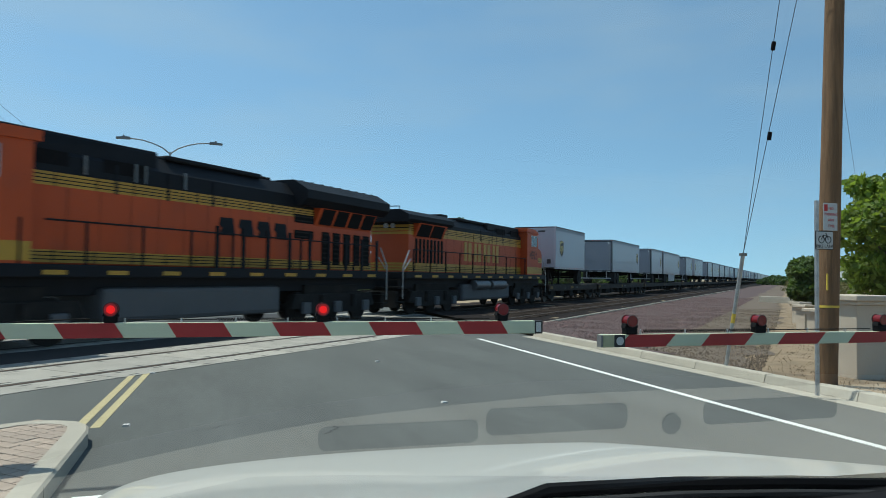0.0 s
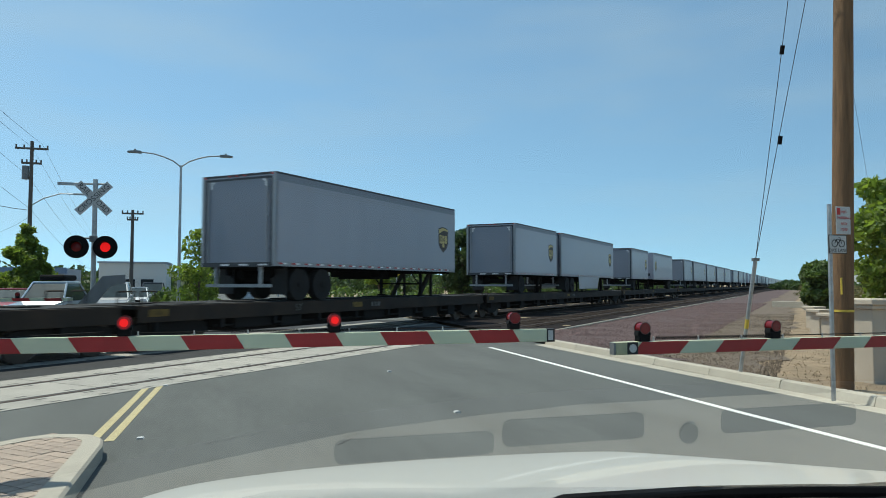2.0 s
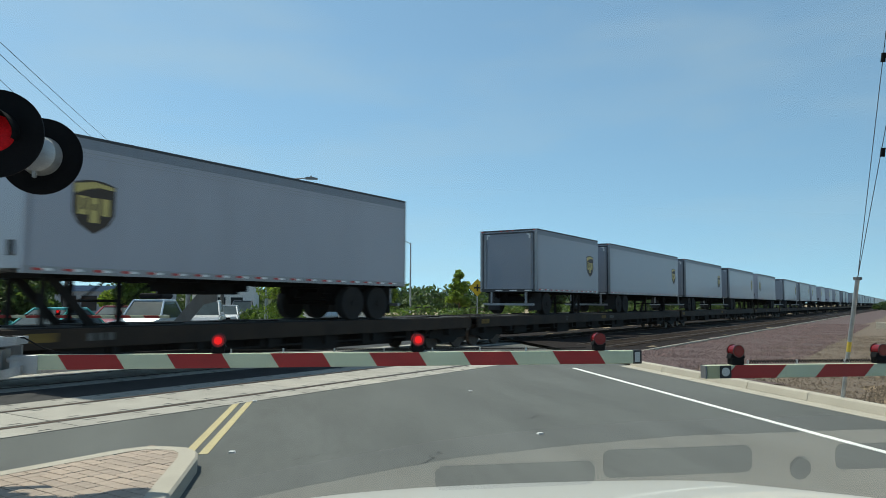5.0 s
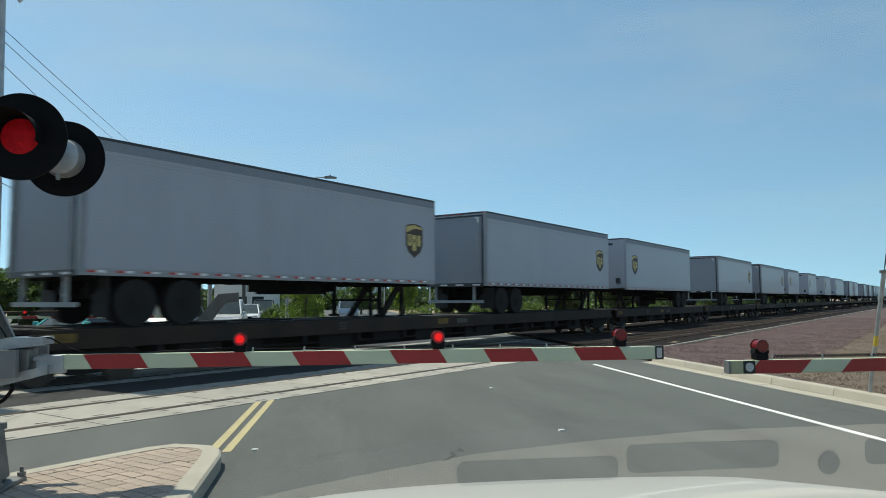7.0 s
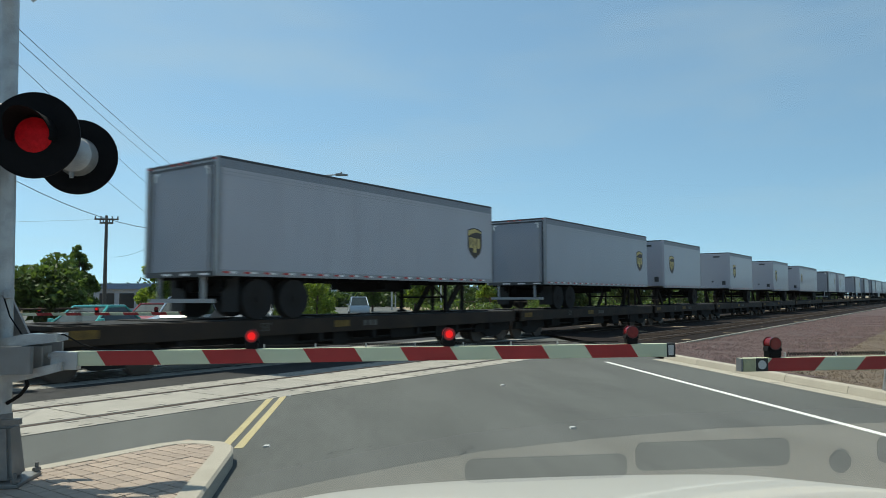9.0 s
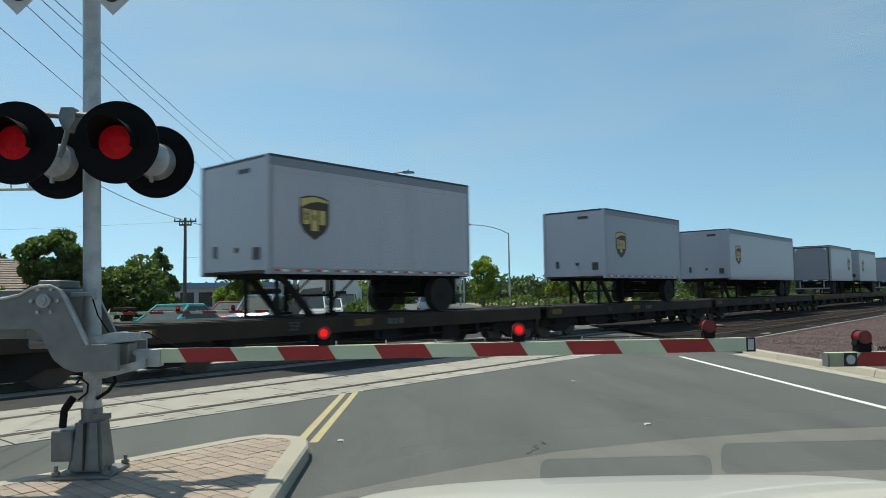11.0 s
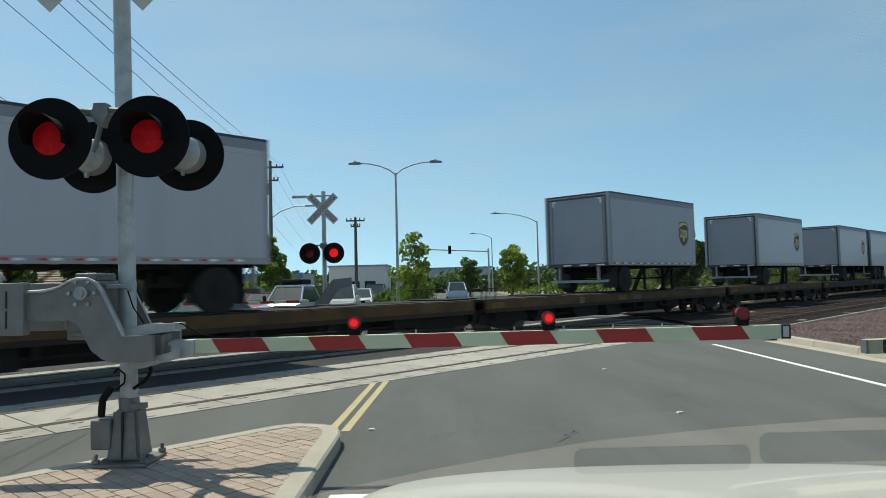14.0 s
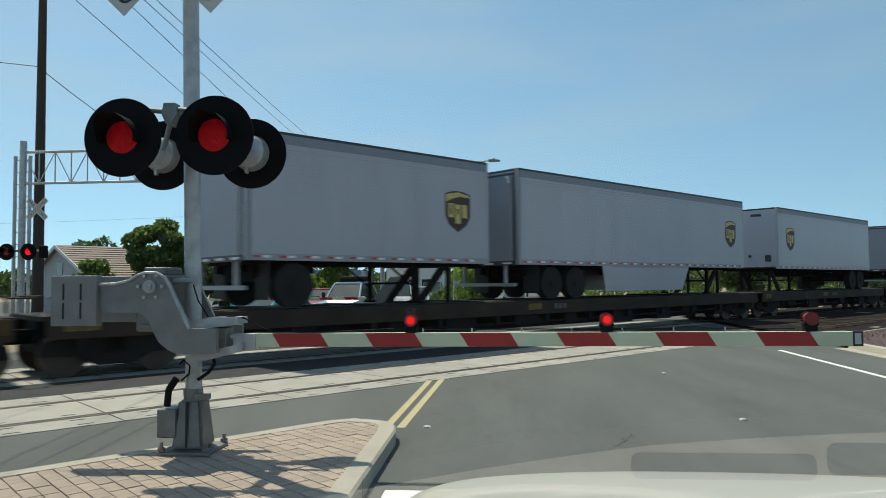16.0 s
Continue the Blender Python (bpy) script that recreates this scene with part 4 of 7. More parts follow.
def shield(parent, x, z, w, h):
    """Plain brown shield with gold top and gold bars, on both sides of the trailer."""
    for y, s in ((-0.004, -1), (WIDE + 0.004, 1)):
        pts = [(x - w / 2, z + h * 0.42), (x - w * 0.25, z + h * 0.48), (x, z + h * 0.5), (x + w * 0.25, z + h * 0.48), (x + w / 2, z + h * 0.42), (x + w / 2, z - h * 0.12), (x + w * 0.36, z - h * 0.32), (x, z - h * 0.5), (x - w * 0.36, z - h * 0.32), (x - w / 2, z - h * 0.12)]
        bm = B()
        prism(bm, pts, 1, min(y, y + s * 0.002), max(y, y + s * 0.002))
        emblem = part("shield_emblem", bm, SHIELD_BROWN, parent, "brown and gold shield emblem")
        bm = B()
        y2 = y + s * 0.004
        prism(bm, [(x - w * 0.46, z + h * 0.40), (x, z + h * 0.47), (x + w * 0.46, z + h * 0.40), (x + w * 0.46, z + h * 0.34), (x + w * 0.1, z + h * 0.37), (x - w * 0.2, z + h * 0.31), (x - w * 0.46, z + h * 0.22)], 1, min(y, y2), max(y, y2))
        part("gold_band", bm, SHIELD_GOLD, emblem)
        for k, (bx, bw, top, bot) in enumerate(((-0.27, 0.22, 0.19, -0.15), (0.0, 0.21, 0.17, -0.29), (0.27, 0.19, 0.17, -0.15))):
            bm = B()
            box(bm, (x + w * (bx - bw / 2), min(y, y2), z + h * bot), (x + w * (bx + bw / 2), max(y, y2), z + h * top))
            part("gold_bar", bm, SHIELD_GOLD, emblem)
        bm = B()
        y3 = y + s * 0.006
        for bx, hi, lo in ((-0.27, 0.15, -0.06), (0.0, 0.06, -0.06)):
            box(bm, (x + w * (bx - 0.035), min(y, y3), z + h * lo), (x + w * (bx + 0.035), max(y, y3), z + h * hi))
        part("bar_gap", bm, SHIELD_BROWN, emblem)


def trailer(length, nose_left, skirt=False, ribs=False):
    """Box trailer, x from its leading end, y from its near side, standing on the flatcar deck at z 1.16."""
    t = thing("semi_trailer", pose(0, 0, 0), "x", "trailer", "trailers on the train")
    zb, zt = 2.22, 5.07
    bm = B()
    box(bm, (0.02, 0, zb + 0.12), (length - 0.02, WIDE, zt - 0.05), 0.02)
    body = part("body", bm, TRAILER, t, "smooth white trailer box")
    bm = B()
    for y in (-0.008, WIDE - 0.05):
        box(bm, (0, y, zt - 0.065), (length, y + 0.058, zt), 0.006)
    for x in (0, length - 0.05):
        box(bm, (x, 0, zt - 0.065), (x + 0.05, WIDE, zt), 0.006)
    part("roof_rail", bm, TRIM_DARK, t, "dark top rail")
    bm = B()
    box(bm, (0.03, 0.03, zt - 0.06), (length - 0.03, WIDE - 0.03, zt - 0.02))
    part("roof", bm, TRIM_GREY, t)
    bm = B()
    for y in (-0.012, WIDE - 0.04):
        box(bm, (0, y, zb), (length, y + 0.052, zb + 0.15), 0.006)
    part("bottom_rail", bm, TRIM_GREY, t, "aluminium bottom rail")
    # reflective tape bits
    for m, off in ((TAPE_RED, 0), (TAPE_WHITE, 1)):
        bm = B()
        n = int(length / 0.62)
        for i in range(n):
            x = 0.15 + i * 0.62 + off * 0.20
            for y in (-0.015, WIDE + 0.010):
                box(bm, (x, y, zb + 0.06), (x + 0.19, y + 0.005, zb + 0.11))
        part("reflective_tape", bm, m, t)
    # a faint seam line under the roof
    bm = B()
    for z in (zt - 0.36, zt - 0.44) if ribs else (zt - 0.40,):
        for y in (-0.003, WIDE + 0.001):
            box(bm, (0.1, y, z), (length - 0.1, y + 0.002, z + 0.012))
    part("side_seam", bm, TRIM_GREY, t)
    bm = B()
    for y in (-0.006, WIDE):
        box(bm, (0.03, y, zt - 0.27), (length - 0.03, y + 0.006, zt - 0.06))
    part("upper_rail", bm, TRAILER_BAND, t, "blue-grey upper rail")
    # the end that leads, and the other end
    for x, door in ((0.0, not nose_left), (length, nose_left)):
        s = -1 if x == 0 else 1
        bm = B()
        for y in (0.0, WIDE - 0.12):
            box(bm, (x - 0.03 if s < 0 else x - 0.10, y, zb), (x + 0.10 if s < 0 else x + 0.03, y + 0.12, zt), 0.008)
        part("corner_post", bm, TRIM_GREY if door else TRAILER, t)
        bm = B()
        xa = x + s * 0.012
        box(bm, (min(x - s * 0.02, xa), 0.12, zb + 0.1), (max(x - s * 0.02, xa), WIDE - 0.12, zt - 0.12), 0.004)
        face = part("rear_door" if door else "nose_panel", bm, TRAILER_DOOR if door else TRAILER, t)
        if door:
            bm = B()
            for y in (0.34, WIDE - 0.42):
                box(bm, (min(xa, xa + s * 0.006), y, zt - 0.42), (max(xa, xa + s * 0.006), y + 0.07, zt - 0.2))
                box(bm, (min(xa, xa + s * 0.006), y - 0.1 if y > 1 else y, zt - 0.26), (max(xa, xa + s * 0.006), (y if y > 1 else y + 0.17), zt - 0.2))
            part("door_mark", bm, TAPE_WHITE, face)
            # dark seal round the door, lock rods, marker lamps in the header
            bm = B()
            x2 = xa + s * 0.008
            for a, b, c, e in ((0.12, 0.20, zb + 0.1, zt - 0.12), (WIDE - 0.20, WIDE - 0.12, zb + 0.1, zt - 0.12), (0.20, WIDE - 0.20, zt - 0.19, zt - 0.12)):
                box(bm, (min(xa, x2), a, c), (max(xa, x2), b, e))
            part("door_seal", bm, TRIM_DARK, face)
            bm = B()
            for y in (0.30, WIDE - 0.30):
                cyl(bm, (xa + s * 0.03, y, zb + 0.12), (xa + s * 0.03, y, zt - 0.2), 0.018, seg=8)
                for z in (zb + 0.5, zb + 1.5, zt - 0.5):
                    box(bm, (min(xa, xa + s * 0.045), y - 0.05, z), (max(xa, xa + s * 0.045), y + 0.05, z + 0.07))
            part("lock_rod", bm, TRIM_GREY, face)
            bm = B()
            for y in (0.08, WIDE / 2 - 0.3, WIDE / 2, WIDE / 2 + 0.3, WIDE - 0.16):
                box(bm, (min(x, x + s * 0.045), y, zt - 0.085), (max(x, x + s * 0.045), y + 0.08, zt - 0.045), 0.008)
            part("marker_lamp", bm, TAPE_RED, t)
            bm = B()
            box(bm, (min(xa, xa + s * 0.05), 0.1, zb - 0.02), (max(xa, xa + s * 0.05), WIDE - 0.1, zb + 0.12), 0.006)
            part("door_sill", bm, TRIM_DARK, face)
            bm = B()
            for y in (0.25, 1.0, 1.75):
                box(bm, (min(xa, xa + s * 0.056), y, zb + 0.02), (max(xa, xa + s * 0.056), y + 0.35, zb + 0.07))
            part("reflective_tape", bm, TAPE_WHITE, face)
            # under-ride guard
            bm = B()
            for y in (0.55, WIDE - 0.63):
                box(bm, (min(x, x - s * 0.1), y, 1.62), (max(x, x - s * 0.1), y + 0.08, zb))
            box(bm, (min(x, x - s * 0.1), 0.2, 1.58), (max(x, x - s * 0.1), WIDE - 0.2, 1.68))
            part("rear_guard", bm, TRIM_GREY, t)
        else:
            bm = B()
            for y, z, w, h in ((0.35, zb + 0.35, 0.26, 0.30), (1.25, zb + 0.55, 0.14, 0.12), (2.2, zb + 0.45, 0.13, 0.3)):
                box(bm, (min(xa, xa + s * 0.03), y, z), (max(xa, xa + s * 0.03), y + w, z + h), 0.006)
            part("air_connection_box", bm, TRIM_DARK, face)
            bm = B()
            box(bm, (min(xa, xa + s * 0.004), 0.75, zt - 0.38), (max(xa, xa + s * 0.004), 1.25, zt - 0.26))
            part("number_bar", bm, TRIM_DARK, face)
    # emblem near the nose
    shield(t, 1.35 if nose_left else length - 1.15, 3.62, 0.92, 1.12)
    # wheels towards the door end, landing gear towards the nose
    if length > 9:
        ax = (length - 1.3, length - 2.5) if nose_left else (1.3, 2.5)
    else:
        ax = (length - 1.2,) if nose_left else (1.2,)
    if length > 13.9:
        ax = (length - 1.6, length - 2.8) if nose_left else (1.6, 2.8)
    for x in ax:
        wheelset_pair(t, x, 1.67, 0.50, WIDE - 0.2, 0.1)
        bm = B()
        cyl(bm, (x, 0.3, 1.67), (x, WIDE - 0.3, 1.67), 0.06)
        part("axle", bm, BLACK, t)
    bm = B()
    lo, hi = min(ax) - 0.8, max(ax) + 0.8
    for y in (0.55, WIDE - 0.65):
        box(bm, (lo, y, 1.95), (hi, y + 0.1, zb))
    for k in range(3):
        x = lo + (hi - lo) * (k + 0.5) / 3
        box(bm, (x - 0.05, 0.5, 1.75), (x + 0.05, WIDE - 0.5, 2.0))
    part("axle_frame", bm, BLACK, t)
    # mud flaps, suspension side plates, air tanks and spare rack, added black to imitate underside shade
    bm = B()
    back = 1 if nose_left else -1
    xf = (max(ax) if nose_left else min(ax)) + back * 0.62
    for y in (0.1, WIDE - 0.72):
        box(bm, (xf - 0.01, y, 1.36), (xf + 0.01, y + 0.62, zb))
    part("mud_flap", bm, RUBBER, t, "black mud flap")
    bm = B()
    for y in (0.62, WIDE - 0.68):
        prism(bm, [(lo, zb), (hi, zb), (hi - 0.3, 1.62), (lo + 0.3, 1.62)], 1, y, y + 0.06)
    part("suspension_plate", bm, BLACK, t)
    bm = B()
    for y in (0.8, 1.9):
        cyl(bm, (lo + 0.1, y, 1.98), (hi - 0.1, y, 1.98), 0.15, seg=12)
    part("air_tank", bm, BLACK, t, smooth=True)
    bm = B()
    xs = length * (0.42 if nose_left else 0.58)
    if length > 9:
        box(bm, (xs - 0.7, 0.7, 1.88), (xs + 0.7, WIDE - 0.7, zb - 0.06), 0.03)
        for dx in (-0.6, 0.6):
            box(bm, (xs + dx - 0.03, 0.3, 1.95), (xs + dx + 0.03, WIDE - 0.3, zb))
        part("spare_tyre_rack", bm, BLACK, t)
    else:
        bm.free()
    bm = B()
    xg = 2.3 if nose_left else length - 2.3
    for y in (0.45, WIDE - 0.55):
        box(bm, (xg - 0.06, y, 1.25), (xg + 0.06, y + 0.1, zb))
        box(bm, (xg - 0.14, y - 0.06, 1.18), (xg + 0.14, y + 0.16, 1.25))
    cyl(bm, (xg, 0.5, 1.7), (xg, WIDE - 0.5, 1.7), 0.03)
    for y in (0.5, WIDE - 0.5):
        cyl(bm, (xg + 0.05, y, 1.55), (xg + (0.9 if nose_left else -0.9), y, zb), 0.03, seg=8)
    part("landing_gear", bm, BLACK, t)
    # flatcar hitch stand under the nose
    bm = B()
    xk = 0.8 if nose_left else length - 0.8
    sgn = 1 if nose_left else -1
    for y in (0.75, WIDE - 0.85):
        prism(bm, [(xk, zb), (xk + sgn * 0.25, zb), (xk + sgn * 1.2, 1.16), (xk + sgn * 0.95, 1.16)], 1, y, y + 0.1)
        box(bm, (xk - 0.05, y, 1.16), (xk + 0.05, y + 0.1, zb))
    part("hitch_stand", bm, CAR_DARK, t)
    bm = B()
    for k in range(int(length / 0.6)):
        x = 0.4 + k * 0.6
        box(bm, (x, 0.05, zb - 0.07), (x + 0.06, WIDE - 0.05, zb + 0.04))
    part("cross_members", bm, BLACK, t)
    if skirt:
        bm = B()
        a, b = length * 0.29, length * 0.68
        for y in (0.02, WIDE - 0.05):
            prism(bm, [(a, zb), (b, zb), (b - 0.5, 1.38), (a + 0.15, 1.38)], 1, y, y + 0.03)
        part("side_skirt", bm, TRAILER, t, "pale side skirt panel")
    return t


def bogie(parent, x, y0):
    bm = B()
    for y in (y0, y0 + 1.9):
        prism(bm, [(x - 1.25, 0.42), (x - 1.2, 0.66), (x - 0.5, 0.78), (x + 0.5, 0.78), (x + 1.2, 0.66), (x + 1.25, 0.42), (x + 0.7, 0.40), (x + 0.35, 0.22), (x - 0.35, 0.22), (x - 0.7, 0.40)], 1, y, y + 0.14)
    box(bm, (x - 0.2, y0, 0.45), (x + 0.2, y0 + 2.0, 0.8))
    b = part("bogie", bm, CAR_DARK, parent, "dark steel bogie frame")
    for dx in (-0.86, 0.86):
        bm = B()
        for y in (y0 + 0.16, y0 + 1.74):
            cyl(bm, (x + dx, y, 0.44), (x + dx, y + 0.13, 0.44), 0.43, seg=22)
        cyl(bm, (x + dx, y0 + 0.1, 0.44), (x + dx, y0 + 1.95, 0.44), 0.08, seg=10)
        part("wheelset", bm, RAIL_STEEL, b, smooth=True)


def flatcar(length, yellow=False):
    c = thing("flatcar", pose(0, 0, 0), "rusty yellow-brown intermodal flatcar rolling on the far track", "railcar", "flatcars of the train")
    bm = B()
    for y in (0.14, WIDE - 0.22):
        box(bm, (0.25, y, 0.74), (length - 0.25, y + 0.08, 1.14), 0.01)
    sill = part("side_sill", bm, CAR_SILL, c, "yellow-brown side sill with worn paint, shade in its colour")
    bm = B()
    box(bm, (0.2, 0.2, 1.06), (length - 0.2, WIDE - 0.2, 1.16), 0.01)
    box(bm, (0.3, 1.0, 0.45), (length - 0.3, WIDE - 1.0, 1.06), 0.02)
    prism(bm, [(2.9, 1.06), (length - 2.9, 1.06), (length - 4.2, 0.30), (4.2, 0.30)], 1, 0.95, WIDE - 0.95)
    # deck and bearers carry the underside shade in their colour
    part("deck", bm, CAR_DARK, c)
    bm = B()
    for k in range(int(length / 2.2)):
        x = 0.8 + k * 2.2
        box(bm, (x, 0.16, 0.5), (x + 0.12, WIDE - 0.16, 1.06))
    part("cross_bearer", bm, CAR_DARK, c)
    if yellow:
        for y in (0.132, WIDE - 0.138):
            bm = B()
            box(bm, (0.3, y, 0.86), (length - 0.3, y + 0.006, 1.13))
            part("painted_band", bm, SILL_YELLOW, sill, "rusty yellow paint band")
    for x in (0.55, length * 0.5 - 1.2):
        bm = B()
        for y in (0.124 if yellow else 0.134, WIDE - 0.14):
            box(bm, (x, y, 0.88), (x + 0.6, y + 0.006, 1.06))
        part("yellow_patch", bm, SILL_PATCH, sill)
    bm = B()
    for k, dx in enumerate((0.0, 0.22, 0.44)):
        box(bm, (length * 0.5 + dx, 0.125, 0.88), (length * 0.5 + dx + 0.15, 0.137, 1.04))
    part("lettering_bar", bm, SILL_GREY, sill)
    text_part("lettering", "53'", 0.30, TRIM_GREY if yellow else SILL_GREY, Matrix.Translation((length * 0.3, 0.122 if yellow else 0.134, 0.95)) @ FACE_BACK, sill, 0.001)
    for x in (1.5, length - 1.5):
        bogie(c, x, 0.40)
    bm = B()
    for x in (0.0, length):
        box(bm, (x - 0.35, 1.2, 0.62), (x + 0.35, 1.5, 0.9), 0.03)
    part("coupler", bm, CAR_DARK, c)
    # folded hitches, chain boxes, brake gear on deck and under sill, near black for shade
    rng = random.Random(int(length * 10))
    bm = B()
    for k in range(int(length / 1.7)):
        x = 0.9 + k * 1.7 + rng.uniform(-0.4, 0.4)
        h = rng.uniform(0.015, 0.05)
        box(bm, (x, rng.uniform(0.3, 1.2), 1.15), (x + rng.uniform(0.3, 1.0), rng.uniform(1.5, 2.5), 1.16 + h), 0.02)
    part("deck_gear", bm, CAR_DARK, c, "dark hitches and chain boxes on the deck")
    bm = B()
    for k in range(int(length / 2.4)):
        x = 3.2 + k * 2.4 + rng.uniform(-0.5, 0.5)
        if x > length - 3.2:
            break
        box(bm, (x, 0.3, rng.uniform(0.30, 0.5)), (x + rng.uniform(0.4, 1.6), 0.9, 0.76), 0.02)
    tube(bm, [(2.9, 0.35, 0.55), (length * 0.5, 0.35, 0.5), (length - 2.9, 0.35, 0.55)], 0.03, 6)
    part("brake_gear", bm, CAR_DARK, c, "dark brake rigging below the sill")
    bm = B()
    for x in (0.3, length - 0.36):
        for y in (0.16, WIDE - 0.22):
            tube(bm, [(x, y, 0.8), (x, y - 0.04, 1.5), (x + 0.45, y - 0.04, 1.5), (x + 0.45, y, 1.16)], 0.02, 6)
    part("hand_grab", bm, CAR_SILL, c)
    return c


def locomotive(kind):
    """x from the long-hood end (0) to the nose (19.55); symmetric across the track."""
    L, wd = 19.55, 2.9
    c = wd / 2
    g = thing("locomotive", pose(0, 0, 0), "x", "locomotive", "locomotives of the train")
    # frame and walkway
    bm = B()
    box(bm, (0.5, 0.06, 1.52), (L - 0.5, wd - 0.06, 1.80), 0.02)
    box(bm, (0.6, 0.5, 1.1), (L - 0.6, wd - 0.5, 1.55), 0.02)
    part("frame", bm, LOCO_DARK, g, "black frame and walkway")
    bm = B()
    for k in range(11):
        x = 1.3 + k * 1.6
        for y in (0.052, wd - 0.062):
            box(bm, (x, y, 1.58), (x + 0.55, y + 0.01, 1.68))
    part("sill_reflector", bm, LOCO_YELLOW, g)
    hood_y = 0.52
    end = 0.9 if kind == 1 else 1.5
    low = 0.0 if kind == 1 else 0.2
    cab0, cab1 = (14.9 if kind == 1 else 15.55), 17.6
    # long hood
    bm = B()
    box(bm, (end, hood_y, 1.8), (cab0, wd - hood_y, 3.62), 0.03)
    bands = ((1.84, 2.12), (3.52, 3.82)) if kind == 1 else ((1.84, 2.22), (3.40, 3.84))
    hood = part("long_hood", bm, ORANGE, g, "orange long hood")
    bm = B()
    prism(bm, [(hood_y - 0.0, 3.62), (wd - hood_y, 3.62), (wd - hood_y, 4.22 - low), (wd - hood_y - 0.35, 4.62 - low), (hood_y + 0.35, 4.62 - low), (hood_y, 4.22 - low)], 0, end, cab0)
    part("hood_roof", bm, LOCO_DARK, g, "dark green-black hood roof")
    bm = B()
    for z0, z1 in bands:
        for y in (hood_y - 0.006, wd - hood_y - 0.004):
            box(bm, (end + 0.02, y, z0), (cab0, y + 0.010, z1))
    part("yellow_stripe", bm, LOCO_YELLOW, hood, "broad yellow stripe")
    bm = B()
    for z in (1.90, 1.98, 2.06, 3.58, 3.66, 3.74):
        for y in (hood_y - 0.012, wd - hood_y + 0.004):
            box(bm, (end + 0.02, y, z), (cab0, y + 0.008, z + 0.022))
    for z0, z1 in bands:
        for k in range(13):
            x = end + 0.6 + k * 1.05
            for y in (hood_y - 0.013, wd - hood_y + 0.005):
                box(bm, (x, y, z0), (x + 0.03, y + 0.008, z1))
    part("stripe_line", bm, LOCO_DARK, hood)
    # hood door seams and radiator grilles
    bm = B()
    for k in range(12):
        x = 5.2 + k * 0.86
        for y in (hood_y - 0.005, wd - hood_y - 0.003):
            box(bm, (x, y, 2.13), (x + 0.012, y + 0.008, 3.51))
    part("door_seam", bm, LOCO_GRIME, hood)
    sides = ((hood_y, -1), (wd - hood_y, 1))
    if kind == 1:
        tall = [(1.05 + k * 0.66, 0.46, 1.98, 3.12) for k in range(5)]
        wide = [(4.62, 1.05, 3.34, 3.62), (4.62, 1.05, 2.82, 3.10)]
        screens = [(1.02 + k * 0.88, 0.74) for k in range(4)]
    else:
        tall = [(2.1 + k * 0.36, 0.22, 2.20, 3.26) for k in range(8)]
        wide = []
        screens = [(2.15, 1.15), (3.42, 1.15)]
    for x, w, z0, z1 in tall + wide:
        bm = B()
        for y, sd in sides:
            box(bm, (x, min(y, y + sd * 0.014), z0), (x + w, max(y, y + sd * 0.014), z1), 0.004)
        grille = part("radiator_grille", bm, BLACK, hood, "black radiator grille")
        bm = B()
        n = max(2, int(round((z1 - z0) / 0.16)))
        for y, sd in sides:
            for i in range(n):
                z = z0 + (z1 - z0) * (i + 0.5) / n
                box(bm, (x + 0.02, min(y + sd * 0.014, y + sd * 0.026), z - 0.02), (x + w - 0.02, max(y + sd * 0.014, y + sd * 0.026), z + 0.02))
        part("slat", bm, LOCO_GRIME, grille)
    # the flared radiator housing with its slanted screens
    f0, f1 = (0.95, 4.6) if kind == 1 else (1.95, 4.75)
    bm = B()
    prism(bm, [(hood_y, 3.30), (0.24, 3.92), (wd - 0.24, 3.92), (wd - hood_y, 3.30)], 0, f0, f1)
    flare = part("radiator_flare", bm, ORANGE, hood, "flared orange radiator housing")
    for x, w in screens:
        bm = B()
        for sd in (0, 1):
            pts = [(hood_y - 0.035, 3.36), (0.268, 3.88), (0.258, 3.874), (hood_y - 0.045, 3.354)]
            prism(bm, pts if sd == 0 else [(wd - a, b) for a, b in pts], 0, x, x + w)
        part("radiator_screen", bm, BLACK, flare, "slanted black radiator screen")
    if kind == 2:
        bm = B()
        for z0, z1 in bands:
            for i in range(3):
                h = (z1 - z0) / 3
                box(bm, (end - 0.01, hood_y, z0 + i * h + 0.02), (end + 0.005, wd - hood_y, z0 + (i + 1) * h - 0.02))
        part("end_stripe", bm, LOCO_YELLOW, hood, "yellow stripes on the hood end")
    # round headlight pair and box on the hood's end
    bm = B()
    for y in (c - 0.17, c + 0.17):
        cyl(bm, (end, y, 3.78), (end - 0.06, y, 3.78), 0.11, seg=14)
    part("end_headlight", bm, GALV, hood, smooth=True)
    # plain lettering bars in the owner's colours
    if kind == 2:
        for k in range(4):
            x = 7.25 + k * 1.25
            shapes = ((2.40, 3.34, 0.0, 0.34), (2.40, 3.34, 0.50, 0.90))
            for z0, z1, a, b in shapes:
                bm = B()
                box(bm, (x + a, hood_y - 0.018, z0), (x + b, hood_y - 0.004, z1))
                box(bm, (x + a, wd - hood_y + 0.004, z0), (x + b, wd - hood_y + 0.018, z1))
                part("lettering_bar", bm, LOCO_YELLOW, hood)
    else:
        for k in range(4):
            bm = B()
            x = 6.0 + k * 0.80
            for y in (hood_y - 0.014, wd - hood_y + 0.002):
                prism(bm, [(x, 2.74), (x + 0.62, 2.74), (x + 0.56, 2.93), (x + 0.68, 3.03), (x + 0.62, 3.24), (x + 0.12, 3.24)], 1, y, y + 0.012)
            part("lettering_bar", bm, LOCO_DARK, hood)
    # roof equipment
    bm = B()
